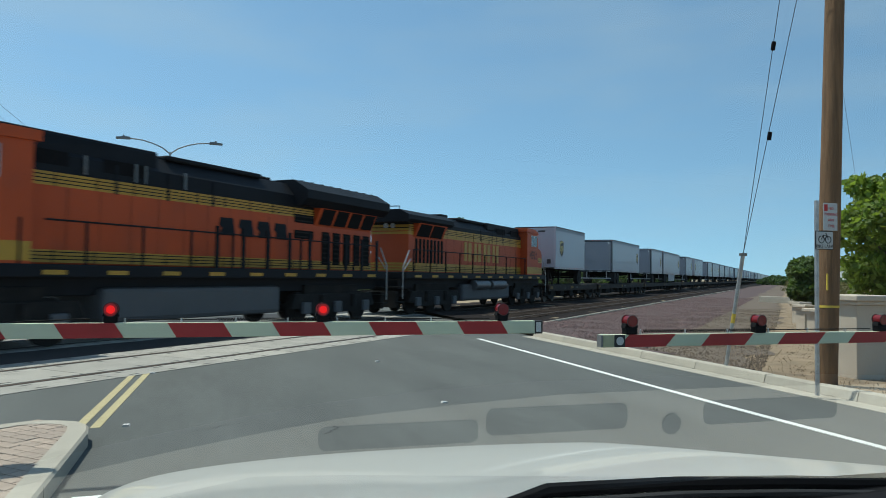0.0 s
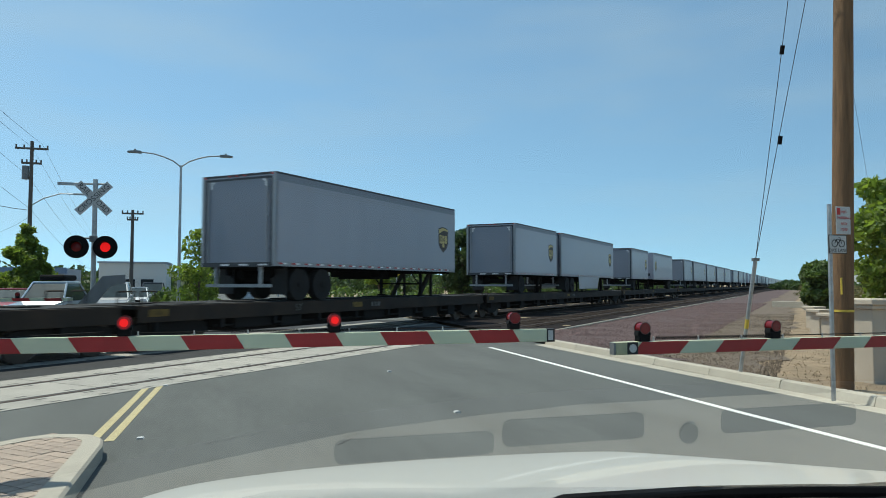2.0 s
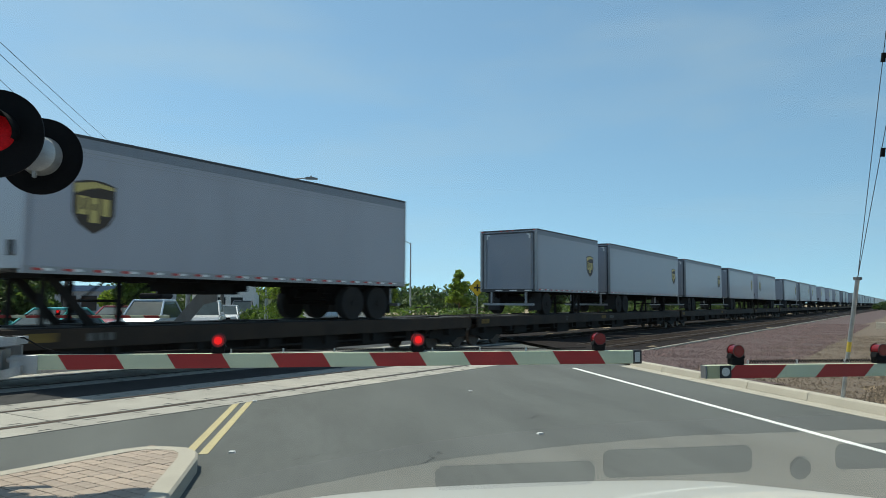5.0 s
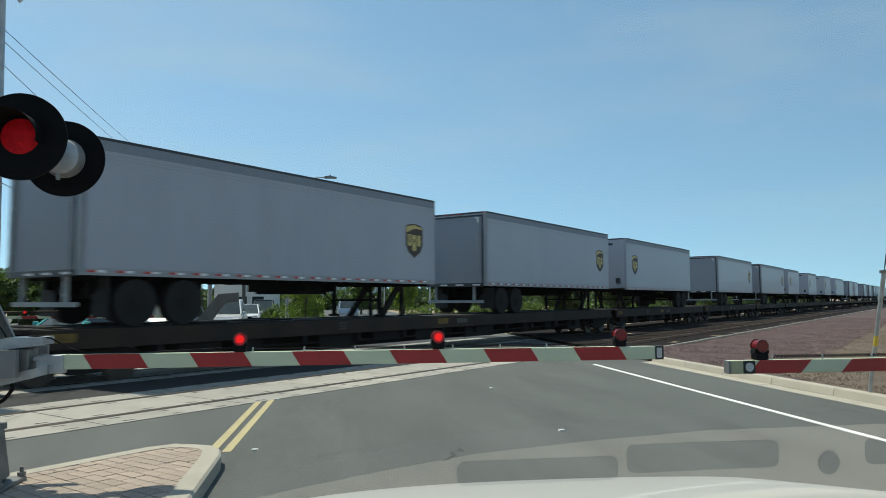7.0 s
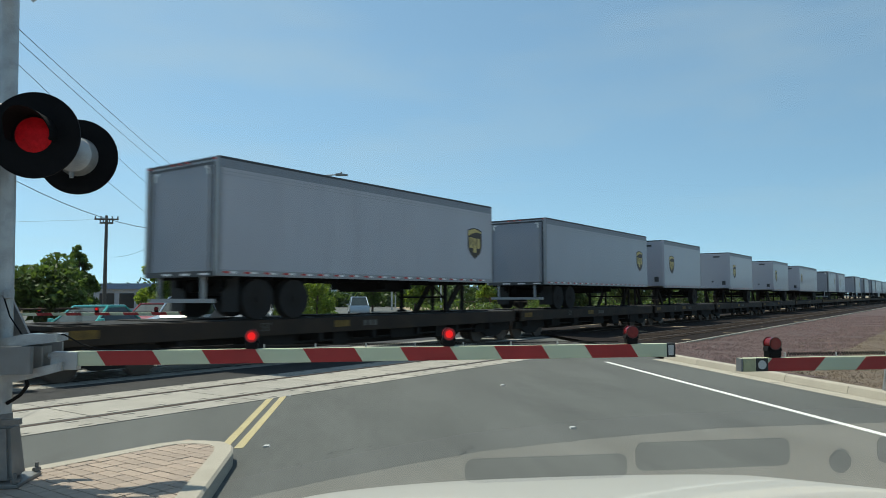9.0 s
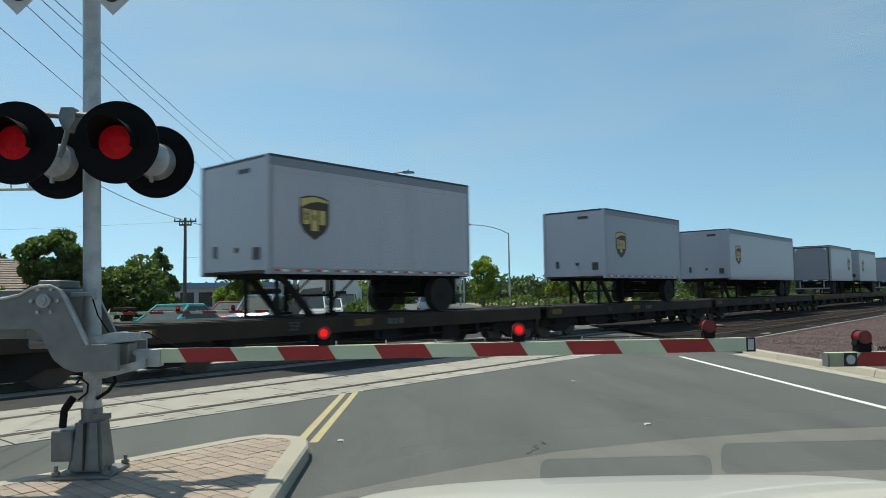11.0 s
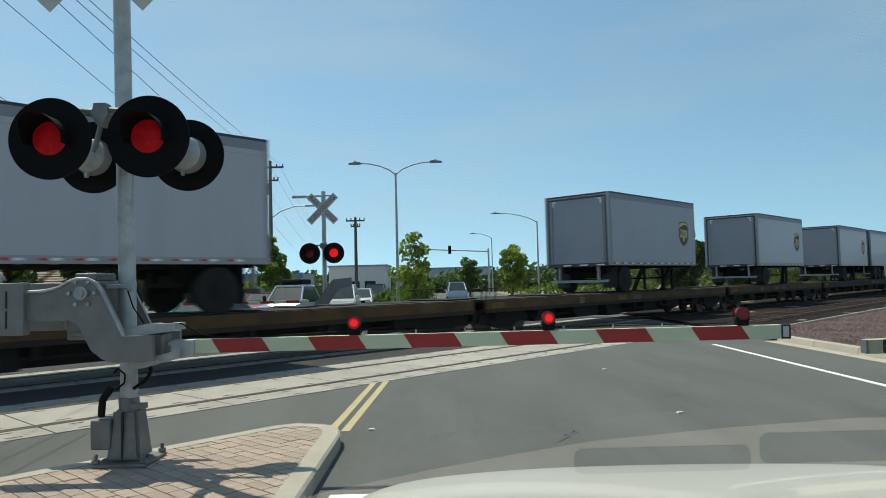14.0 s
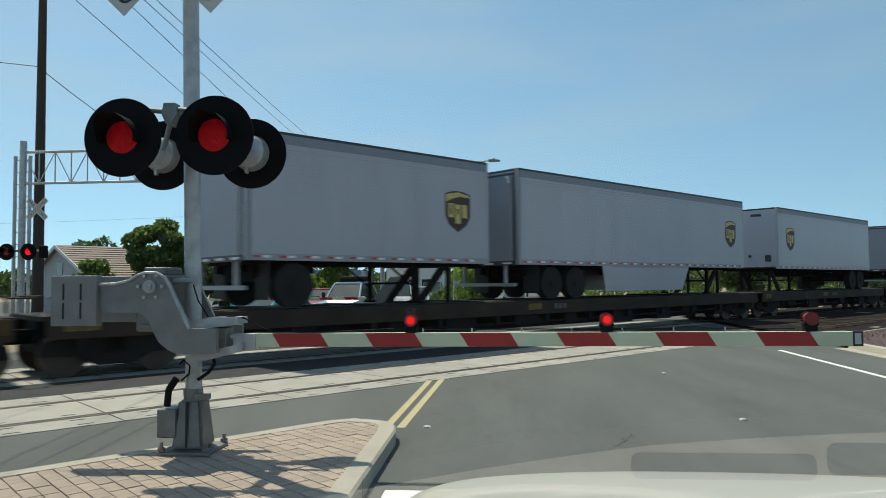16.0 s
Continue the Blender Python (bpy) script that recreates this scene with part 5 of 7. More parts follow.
    if kind == 1:
        prism(bm, [(0.22, 3.90), (wd - 0.22, 3.90), (wd + 0.03, 4.12), (wd + 0.03, 4.40), (wd - 0.55, 4.74), (0.55, 4.74), (-0.03, 4.40), (-0.03, 4.12)], 0, 0.45, 5.7)
        for k in range(9):
            box(bm, (0.7 + k * 0.55, 0.6, 4.73), (0.75 + k * 0.55, wd - 0.6, 4.78))
    else:
        prism(bm, [(0.26, 3.90), (wd - 0.26, 3.90), (wd - 0.16, 4.02), (wd - 0.16, 4.20), (wd - 0.6, 4.42), (0.6, 4.42), (0.16, 4.20), (0.16, 4.02)], 0, 0.85, 5.3)
        box(bm, (5.0, 0.7, 4.38), (5.7, wd - 0.7, 4.56), 0.03)
        tube(bm, [(1.0, 0.7, 4.40), (1.0, 0.7, 4.56), (1.0, wd - 0.7, 4.56), (1.0, wd - 0.7, 4.40)], 0.02, 6)
    part("radiator_wing", bm, LOCO_DARK, g, "overhanging dark radiator wing")
    bm = B()
    box(bm, (7.0, 0.75, 4.6 - low), (10.8 - 2 * low, wd - 0.75, 4.74 - low), 0.05)
    box(bm, (11.2 - 4 * low, 0.6, 4.1), (15.4, wd - 0.6, 4.74 - low), 0.08)
    part("dynamic_brake_hatch", bm, LOCO_DARK, g)
    bm = B()
    for k in range(2):
        for y in (0.515, wd - 0.53):
            box(bm, (11.6 + k * 2.2, y, 3.98), (12.9 + k * 2.2, y + 0.014, 4.30))
    part("intake_grille", bm, BLACK, g)
    bm = B()
    for dx in (0.0, 0.22, 0.44):
        cyl(bm, (6.1 + dx, c - 0.2, 4.70 - low), (6.1 + dx, c + 0.2, 4.70 - low), 0.09, seg=12)
    box(bm, (6.0, c - 0.1, 4.50 - low), (6.7, c + 0.1, 4.64 - low))
    part("horn", bm, BLACK, g)
    # cab
    bm = B()
    prism(bm, [(cab0, 1.8), (cab1, 1.8), (cab1, 3.75), (cab1 - 0.22, 4.30), (cab0, 4.38)], 1, 0.10, wd - 0.10)
    cab = part("cab", bm, ORANGE, g, "orange cab")
    bm = B()
    prism(bm, [(cab0 - 0.15, 4.36), (cab1 - 0.05, 4.26), (cab1 - 0.15, 4.40), (cab1 - 0.8, 4.56), (cab0 - 0.15, 4.58)], 1, 0.05, wd - 0.05)
    part("cab_roof", bm, ORANGE, g, "faded orange cab roof")
    for x, w in ((cab0 + 0.75, 0.45), (cab0 + 1.28, 0.5)):
        bm = B()
        for y in (0.092, wd - 0.108):
            box(bm, (x, y, 3.55), (x + w, y + 0.016, 4.14), 0.01)
        win = part("cab_window", bm, GLASS_DARK, cab)
        bm = B()
        for y in (0.088, wd - 0.104):
            for a, b in (((x - 0.04, 3.51), (x, 4.18)), ((x + w, 3.51), (x + w + 0.04, 4.18)), ((x, 3.51), (x + w, 3.55)), ((x, 4.14), (x + w, 4.18))):
                box(bm, (a[0], y, a[1]), (b[0], y + 0.016, b[1]))
        part("window_frame", bm, GALV, win)
    bm = B()
    prism(bm, [(cab1, 1.8), (L - 0.45, 1.8), (L - 0.45, 3.0), (L - 0.65, 3.30), (cab1, 3.70)], 1, 0.35, wd - 0.35)
    nose = part("short_hood", bm, ORANGE, g, "sloped orange nose")
    bm = B()
    for z0, z1 in ((1.86, 2.26), (2.55, 2.85)):
        for y in (0.343, wd - 0.353):
            box(bm, (cab1 + 0.65 if z0 > 2.3 else cab1, y, z0), (L - 0.45, y + 0.010, z1))
    for y in (0.092, wd - 0.102):
        box(bm, (cab0, y, 1.86), (cab1, y + 0.01, 2.26))
    part("yellow_stripe", bm, LOCO_YELLOW, nose)
    bm = B()
    for z in (1.97, 2.10, 2.63, 2.74):
        for y in (0.336, wd - 0.346):
            box(bm, (cab1 + 0.65 if z > 2.3 else cab1, y, z), (L - 0.45, y + 0.010, z + 0.025))
    part("stripe_line", bm, LOCO_DARK, nose)
    if kind == 2:
        for y, m in ((0.086, FACE_BACK), (wd - 0.086, pose(0, 0, 0, 90, 0, 180))):
            text_part("number", "4921", 0.72, SIGN_BLACK, Matrix.Translation((cab0 + 1.15, y, 2.95)) @ m, cab, 0.003)
    if kind == 1:
        # heavy black posts along the walkway, and pipes on the upper hood
        for k in range(9):
            bm = B()
            for y in (0.07, wd - 0.13):
                box(bm, (1.1 + k * 1.05, y, 1.8), (1.22 + k * 1.05, y + 0.06, 2.95), 0.01)
            part("walkway_post", bm, LOCO_DARK, g)
        for x in (10.4, 11.7, 12.0, 13.4):
            bm = B()
            for y in (hood_y - 0.04, wd - hood_y + 0.04):
                cyl(bm, (x, y, 3.86), (x, y, 4.30), 0.03, seg=8)
            part("hood_pipe", bm, GREY_PAINT, g)
    for x in (9.3, 10.9, 12.5):
        bm = B()
        for y in (hood_y - 0.02, wd - hood_y + 0.01):
            box(bm, (x, y, 3.50), (x + 0.07, y + 0.01, 4.2))
        part("hood_strap", bm, LOCO_DARK, g)
    # handrails with stanchions
    for y in (0.10, wd - 0.10):
        bm = B()
        for k in range(10):
            x = 1.2 + k * 1.55
            cyl(bm, (x, y, 1.8), (x, y, 2.75), 0.034, seg=6)
        tube(bm, [(1.2, y, 2.75), (cab0 - 0.3, y, 2.75)], 0.022, 6)
        part("handrail", bm, LOCO_DARK, g, "black walkway handrail")
    for x0, s in ((0.35, 1), (L - 0.35, -1)):
        bm = B()
        for y in (0.12, wd - 0.12):
            tube(bm, [(x0, y, 0.7), (x0, y, 2.0), (x0 + s * 0.5, y, 2.7)], 0.025, 6)
            tube(bm, [(x0 + s * 0.1, y, 1.9), (x0 + s * 0.65, y, 2.35)], 0.02, 6)
        part("end_rail", bm, GALV, g, "pale end handrail")
        bm = B()
        for k in range(4):
            box(bm, (x0 - 0.15, 0.15, 0.55 + k * 0.3), (x0 + 0.25, 0.75, 0.6 + k * 0.3))
            box(bm, (x0 - 0.15, wd - 0.75, 0.55 + k * 0.3), (x0 + 0.25, wd - 0.15, 0.6 + k * 0.3))
        box(bm, (x0 - 0.2, c - 1.1, 0.35), (x0 + 0.05, c + 1.1, 1.0))
        part("steps_and_pilot", bm, LOCO_GRIME, g)
    # tanks and trucks
    bm = B()
    box(bm, (6.6, 0.25, 0.45), (13.0, wd - 0.25, 1.28), 0.12)
    part("fuel_tank", bm, TANK_GREY, g, "dusty grey fuel tank")
    if kind == 2:
        for a, b in ((7.7, 9.5), (9.9, 11.9)):
            bm = B()
            for y in (0.2, wd - 0.2):
                cyl(bm, (a, y, 1.22), (b, y, 1.22), 0.24, seg=16)
            part("air_reservoir", bm, CHROME, g, smooth=True)
    for xc in (3.6, 15.95):
        bm = B()
        for y in (0.22, wd - 0.38):
            prism(bm, [(xc - 2.5, 0.55), (xc - 2.3, 1.0), (xc + 2.3, 1.0), (xc + 2.5, 0.55), (xc + 1.8, 0.5), (xc + 1.3, 0.35), (xc - 1.3, 0.35), (xc - 1.8, 0.5)], 1, y, y + 0.16)
        box(bm, (xc - 1.6, 0.4, 0.75), (xc + 1.6, wd - 0.4, 1.3))
        tr = part("truck_frame", bm, LOCO_GRIME, g, "grimy black truck frame")
        for dx in (-1.8, 0, 1.8):
            bm = B()
            for y in (0.5, wd - 0.64):
                cyl(bm, (xc + dx, y, 0.54), (xc + dx, y + 0.14, 0.54), 0.53, seg=24)
            cyl(bm, (xc + dx, 0.18, 0.54), (xc + dx, wd - 0.18, 0.54), 0.14, seg=12)
            part("wheelset", bm, LOCO_GRIME, tr, smooth=True)
            bm = B()
            for y in (0.10, wd - 0.24):
                box(bm, (xc + dx - 0.2, y, 0.36), (xc + dx + 0.2, y + 0.14, 0.74), 0.04)
            part("journal_box", bm, TANK_GREY, tr, "dusty grey journal box")
        for dx in (-1.0, 0.9):
            bm = B()
            for y in (0.16, wd - 0.22):
                cyl(bm, (xc + dx, y + 0.03, 0.55), (xc + dx, y + 0.03, 0.98), 0.11, seg=10)
            part("coil_spring", bm, LOCO_GRIME, tr)
    return g


# leading end along the rails at 0 s, length, nose at the leading end, skirt
LOADS = [
    (46.25, 7.45, 1, 0), (63.5, 12.3, 0, 0), (83.5, 7.3, 0, 0), (91.85, 14.3, 0, 1), (113.65, 7.5, 0, 0), (124.2, 12.2, 1, 0),
    (146.5, 7.5, 0, 0), (155.9, 14.0, 0, 0), (172.1, 12.2, 0, 0), (187.7, 12.1, 0, 0), (202.5, 12.3, 1, 0), (222.6, 12.2, 0, 0),
    (239.2, 12.1, 0, 0), (254.4, 7.5, 1, 0), (269.75, 7.45, 1, 0), (286.0, 7.6, 1, 0), (300.3, 12.3, 1, 0), (323.1, 7.4, 0, 0),
    (333.6, 7.4, 1, 0), (356.1, 7.45, 0, 0), (371.6, 7.5, 0, 0), (387.3, 7.4, 0, 0), (395.9, 14.5, 0, 1), (413.7, 12.0, 1, 0),
    (431.0, 12.2, 0, 0), (446.5, 7.4, 0, 0), (457.0, 12.2, 1, 0), (474.0, 12.2, 0, 0), (490.0, 7.4, 1, 0), (500.5, 7.4, 0, 0),
    (518.0, 12.2, 0, 0), (534.0, 12.2, 1, 0), (552.0, 7.4, 0, 0), (563.0, 14.3, 0, 0), (582.0, 12.2, 0, 0), (600.0, 12.2, 1, 0),
    (618.0, 7.4, 0, 0), (629.0, 12.2, 0, 0), (648.0, 12.2, 0, 0), (666.0, 14.3, 1, 0), (686.0, 7.4, 0, 0), (697.0, 12.2, 0, 0)]
JOINTS = [45.0, 58.5, 79.6, 110.0, 141.2, 171.0, 201.0, 218.7, 237.0, 252.8, 265.9, 281.6, 298.0, 317.8, 348.5, 367.5, 383.3, 412.0, 429.0, 455.4, 472.0, 488.3, 516.0, 532.0, 550.0, 580.0, 598.0, 616.0, 646.0, 664.0, 684.0, 712.0]
LABELS = {
    (1, 0): "white box trailer, nose leading, emblem near front, on a flatcar",
    (0, 0): "white box trailer, grey door leading, on a flatcar",
    (0, 1): "long white box trailer with pale side skirt on a flatcar",
    (1, 1): "long white box trailer with side skirt on a flatcar"}


def build_train():
    made = {}
    for start, length, nose, skirt in LOADS:
        key = (round(length / 0.4), nose, skirt)
        if key not in made:
            t = trailer(length, bool(nose), bool(skirt), ribs=length > 11)
            made[key] = t
        else:
            t = copy_thing(made[key], pose(0, 0, 0))
        size = "short " if length < 9 else ("" if skirt else "long ")
        tagged(t, (size + LABELS[(nose, skirt)]) if not skirt else LABELS[(nose, skirt)])
        TRAIN.append((t, start, SIDE, 0))
    cars = {}
    for a, b in zip(JOINTS, JOINTS[1:]):
        key = (round((b - a) / 0.5), 317 < a < 383)
        if key not in cars:
            cars[key] = flatcar(b - a, 317 < a < 383)
            c = cars[key]
        else:
            c = copy_thing(cars[key], pose(0, 0, 0))
        TRAIN.append((c, a, SIDE, 0))
    lead = tagged(locomotive(1), "orange and black locomotive with yellow stripes, cab leading")
    second = tagged(locomotive(2), "orange locomotive with yellow stripes, large gold bars and number 4921")
    TRAIN.append((lead, 24.45, SIDE - 0.05 + 2.9, 180))
    TRAIN.append((second, 25.05, SIDE - 0.05, 0))


def motions():
    times = [0, 1, 2, 3, 4, 5, 6, 7, 8, 9, 10, 11, 12, 13, 14, 15, 16]
    for ob, start, side, turn in TRAIN:
        walk(ob, [(t, TRACK @ pose(start - SPEED * t - GAIN * t * t, side, 0.0, 0, 0, turn)) for t in times])


# ---- poles, lamps, wires, signs ----
def build_right_pole():
    g = thing("utility_pole", pose(0, 0, 0), "brown weathered wooden utility pole with yellow bands by the kerb", "pole", "utility poles")
    bm = B()
    base, top = Vector((8.90, 8.62, 0.05)), Vector((9.26, 8.62, 10.5))
    cyl(bm, base, top, 0.160, 0.122, seg=28)
    part("shaft", bm, WOOD_POLE, g, smooth=True)
    for z in (0.72, 1.24):
        bm = B()
        c = base + (top - base) * (z / 10.5)
        cyl(bm, c, c + Vector((0, 0, 0.035)), 0.1625, seg=28)
        part("band", bm, BAND_YELLOW, g, "yellow band", smooth=True)
    bm = B()
    box(bm, (8.78, 8.47, 1.55), (8.80, 8.49, 1.80))
    part("tag", bm, BAND_YELLOW, g)
    # guy wires with insulators and a guard tube
    g2 = thing("guy_wire", pose(0, 0, 0), "twin steel guy wires in a leaning grey guard tube", "guy wire")
    a = Vector((8.78, 10.72, 0.05))
    b = Vector((8.75, 10.23, 2.13))
    bm = B()
    cyl(bm, a, b, 0.034, seg=12)
    part("guard_tube", bm, GALV, g2, "grey guard tube", smooth=True)
    bm = B()
    cyl(bm, a + (b - a) * 0.42, a + (b - a) * 0.5, 0.0345, seg=12)
    part("yellow_band", bm, BAND_YELLOW, g2)
    bm = B()
    box(bm, (b.x - 0.06, b.y - 0.03, b.z - 0.03), (b.x + 0.06, b.y + 0.03, b.z + 0.02))
    part("tube_cap", bm, GALV_DULL, g2)
    w1 = Vector((8.70, 9.32, 6.27))
    w2 = Vector((8.70, 8.96, 6.14))
    for w in (w1, w2):
        bm = B()
        cyl(bm, b, b + (w - b) * 2.0, 0.0055, seg=6)
        part("wire", bm, WIRE, g2)
    for p in ((8.70, 9.46, 5.55), (8.70, 9.55, 4.07)):
        bm = B()
        d = (w1 - b).normalized()
        q = Vector(p)
        cyl(bm, q - d * 0.07, q + d * 0.07, 0.035, seg=12)
        part("insulator", bm, BLACK, g2, "dark strain insulator")


def build_signs():
    g = thing("bike_lane_sign", pose(0, 0, 0), "white bike lane and parking signs on a steel post", "sign")
    bm = B()
    box(bm, (8.255, 8.15, 0.05), (8.305, 8.19, 2.85), 0.004)
    part("post", bm, GALV, g)
    bm = B()
    box(bm, (8.225, 8.135, 2.14), (8.55, 8.147, 2.41), 0.004)
    s1 = part("bike_sign", bm, SIGN_BLACK, g, "white bike lane sign with black border")
    bm = B()
    box(bm, (8.237, 8.131, 2.152), (8.538, 8.136, 2.398), 0.002)
    part("sign_face", bm, SIGN_WHITE, s1)
    text_part("lettering", "BIKE LANE", 0.068, SIGN_BLACK, Matrix.Translation((8.388, 8.129, 2.185)) @ FACE_BACK, s1, 0.001)
    bm = B()
    for cx in (8.325, 8.45):
        n = 20
        for i in range(n):
            a0, a1 = 2 * math.pi * i / n, 2 * math.pi * (i + 1) / n
            cyl(bm, (cx + 0.05 * math.cos(a0), 8.129, 2.285 + 0.05 * math.sin(a0)), (cx + 0.05 * math.cos(a1), 8.129, 2.285 + 0.05 * math.sin(a1)), 0.006, seg=5)
    tube(bm, [(8.325, 8.129, 2.285), (8.355, 8.129, 2.345), (8.425, 8.129, 2.345), (8.385, 8.129, 2.285), (8.355, 8.129, 2.345)], 0.005, 5)
    tube(bm, [(8.45, 8.129, 2.285), (8.42, 8.129, 2.37), (8.40, 8.129, 2.375)], 0.005, 5)
    part("bicycle_symbol", bm, SIGN_BLACK, s1)
    bm = B()
    box(bm, (8.385, 8.15, 2.42), (8.645, 8.16, 2.82), 0.004)
    s2 = part("parking_sign", bm, SIGN_WHITE, g, "white no parking sign with red ink")
    bm = B()
    box(bm, (8.40, 8.146, 2.70), (8.46, 8.15, 2.80))
    part("red_symbol", bm, SIGN_RED, s2)
    for k, wd in enumerate(("NO", "PARKING", "ANY", "TIME")):
        text_part("lettering", wd, 0.058, SIGN_RED, Matrix.Translation((8.525, 8.148, 2.74 - 0.085 * k)) @ FACE_BACK, s2, 0.001)

    g = thing("warning_sign", pose(9.35, 40, 0), "yellow diamond warning sign on a thin post", "sign")
    bm = B()
    cyl(bm, (0, 0.03, 0), (0, 0.03, 3.0), 0.035, seg=8)
    part("post", bm, GALV, g)
    bm = B()
    prism(bm, [(0, 2.06), (0.5, 2.56), (0, 3.06), (-0.5, 2.56)], 1, -0.012, 0.0)
    d = part("diamond", bm, SIGN_YELLOW, g, "yellow diamond face")
    bm = B()
    box(bm, (-0.05, -0.016, 2.35), (0.05, -0.012, 2.75))
    box(bm, (-0.2, -0.016, 2.5), (0.2, -0.0125, 2.6))
    part("symbol", bm, SIGN_BLACK, d)


def build_walls():
    # stucco pilasters with caps, the near one by the pole, others along the lot behind the path
    def pilaster(m, w, h, label):
        g = thing("wall_pilaster", m, label, "pilaster", "stucco pilasters")
        bm = B()
        box(bm, (0, 0, -0.2), (w, w, h - 0.16), 0.015)
        part("shaft", bm, STUCCO, g)
        bm = B()
        box(bm, (-0.06, -0.06, h - 0.16), (w + 0.06, w + 0.06, h - 0.10), 0.01)
        box(bm, (-0.10, -0.10, h - 0.10), (w + 0.10, w + 0.10, h), 0.02)
        part("cap", bm, STUCCO, g)
        return g
    pilaster(pose(10.15, 9.2, 0.1), 0.62, 1.36, "pale stucco pilaster with moulded cap beside the pole")
    bm = B()
    box(bm, (10.95, 9.6, 0.0), (15.5, 9.85, 1.18), 0.01)
    w = thing("garden_wall", pose(0, 0, 0), "low pale stucco wall with a rounded cap", "wall")
    part("panel", bm, STUCCO, w)
    bm = B()
    box(bm, (10.9, 9.52, 1.18), (15.6, 9.93, 1.30), 0.03)
    part("cap", bm, STUCCO, w)
    bm = B()
    box(bm, (10.9, 9.5, 0.0), (15.6, 9.6, 0.35), 0.02)
    part("plinth", bm, STUCCO, w)
    for x, y in ((17.2, 17.0), (19.4, 19.7), (21.8, 22.4)):
        pilaster(pose(x, y, 0.0), 0.4, 0.85, "small pale stucco pilaster at the edge of the lot")


def street_lamp(m, height, arms, label):
    g = thing("street_lamp", m, label, "street lamp", "street lamps")
    bm = B()
    cyl(bm, (0, 0, 0), (0, 0, height), 0.11, 0.065, seg=14)
    part("pole", bm, GALV, g, smooth=True)
    for dx, dz in arms:
        bm = B()
        pts = [(dx * t, 0, height + dz * (1 - (1 - t) ** 2)) for t in (0, 0.2, 0.45, 0.7, 1.0)]
        tube(bm, [(0, 0, height - 0.1)] + pts[1:], 0.04, 8)
        arm = part("arm", bm, GALV, g)
        bm = B()
        s = 1 if dx > 0 else -1
        prism(bm, [(dx, height + dz - 0.07), (dx + s * 0.75, height + dz - 0.06), (dx + s * 0.75, height + dz + 0.02), (dx + s * 0.3, height + dz + 0.08), (dx, height + dz + 0.06)], 1, -0.14, 0.14)
        part("lamp_head", bm, GREY_PAINT, arm, "grey lamp head")
        bm = B()
        cyl(bm, (dx + s * 0.35, 0, height + dz + 0.07), (dx + s * 0.35, 0, height + dz + 0.17), 0.05, seg=8)
        part("photocell", bm, GREY_PAINT, arm)
    return g


def wood_pole(m, height, label, arms=((10.8, 1.2), (9.9, 0.9)), transformer=False, lamp=None, material=None, girth=1.0):
    g = thing("utility_pole", m, label, "pole", "utility poles")
    material = material or GREY_POLE
    bm = B()
    cyl(bm, (0, 0, 0), (0, 0, height), 0.17 * girth, 0.11 * girth, seg=12)
    part("shaft", bm, material, g, smooth=True)
    for z, w in arms:
        bm = B()
        box(bm, (-w, -0.08, z - 0.06), (w, 0.08, z + 0.06))
        for k in (-1, -0.5, 0.5, 1):
            cyl(bm, (k * w * 0.95, 0, z), (k * w * 0.95, 0, z + 0.25), 0.05, seg=8)
        part("crossarm", bm, material, g)
    if transformer:
        bm = B()
        cyl(bm, (-0.35, 0, transformer), (-0.35, 0, transformer + 0.9), 0.22, seg=16)
        part("transformer", bm, GREY_PAINT, g, smooth=True)
    if lamp:
        bm = B()
        dx, z0, z1 = lamp
        tube(bm, [(0, 0, z0), (dx * 0.3, 0, z0 + (z1 - z0) * 0.6), (dx * 0.7, 0, z1), (dx, 0, z1)], 0.04, 6)
        box(bm, (dx, -0.12, z1 - 0.06), (dx + 0.7, 0.12, z1 + 0.06), 0.03)
        part("lamp_arm", bm, GALV, g)
    return g


def cable(pts, sag, label, r=0.012):
    g = thing("overhead_cable", pose(0, 0, 0), label, "cable", "overhead cables")
    bm = B()
    a, b = Vector(pts[0]), Vector(pts[1])
    n = 14
    line = [a + (b - a) * (i / n) - Vector((0, 0, sag * 4 * (i / n) * (1 - i / n))) for i in range(n + 1)]
    tube(bm, line, r, 5)
    part("wire", bm, WIRE, g)


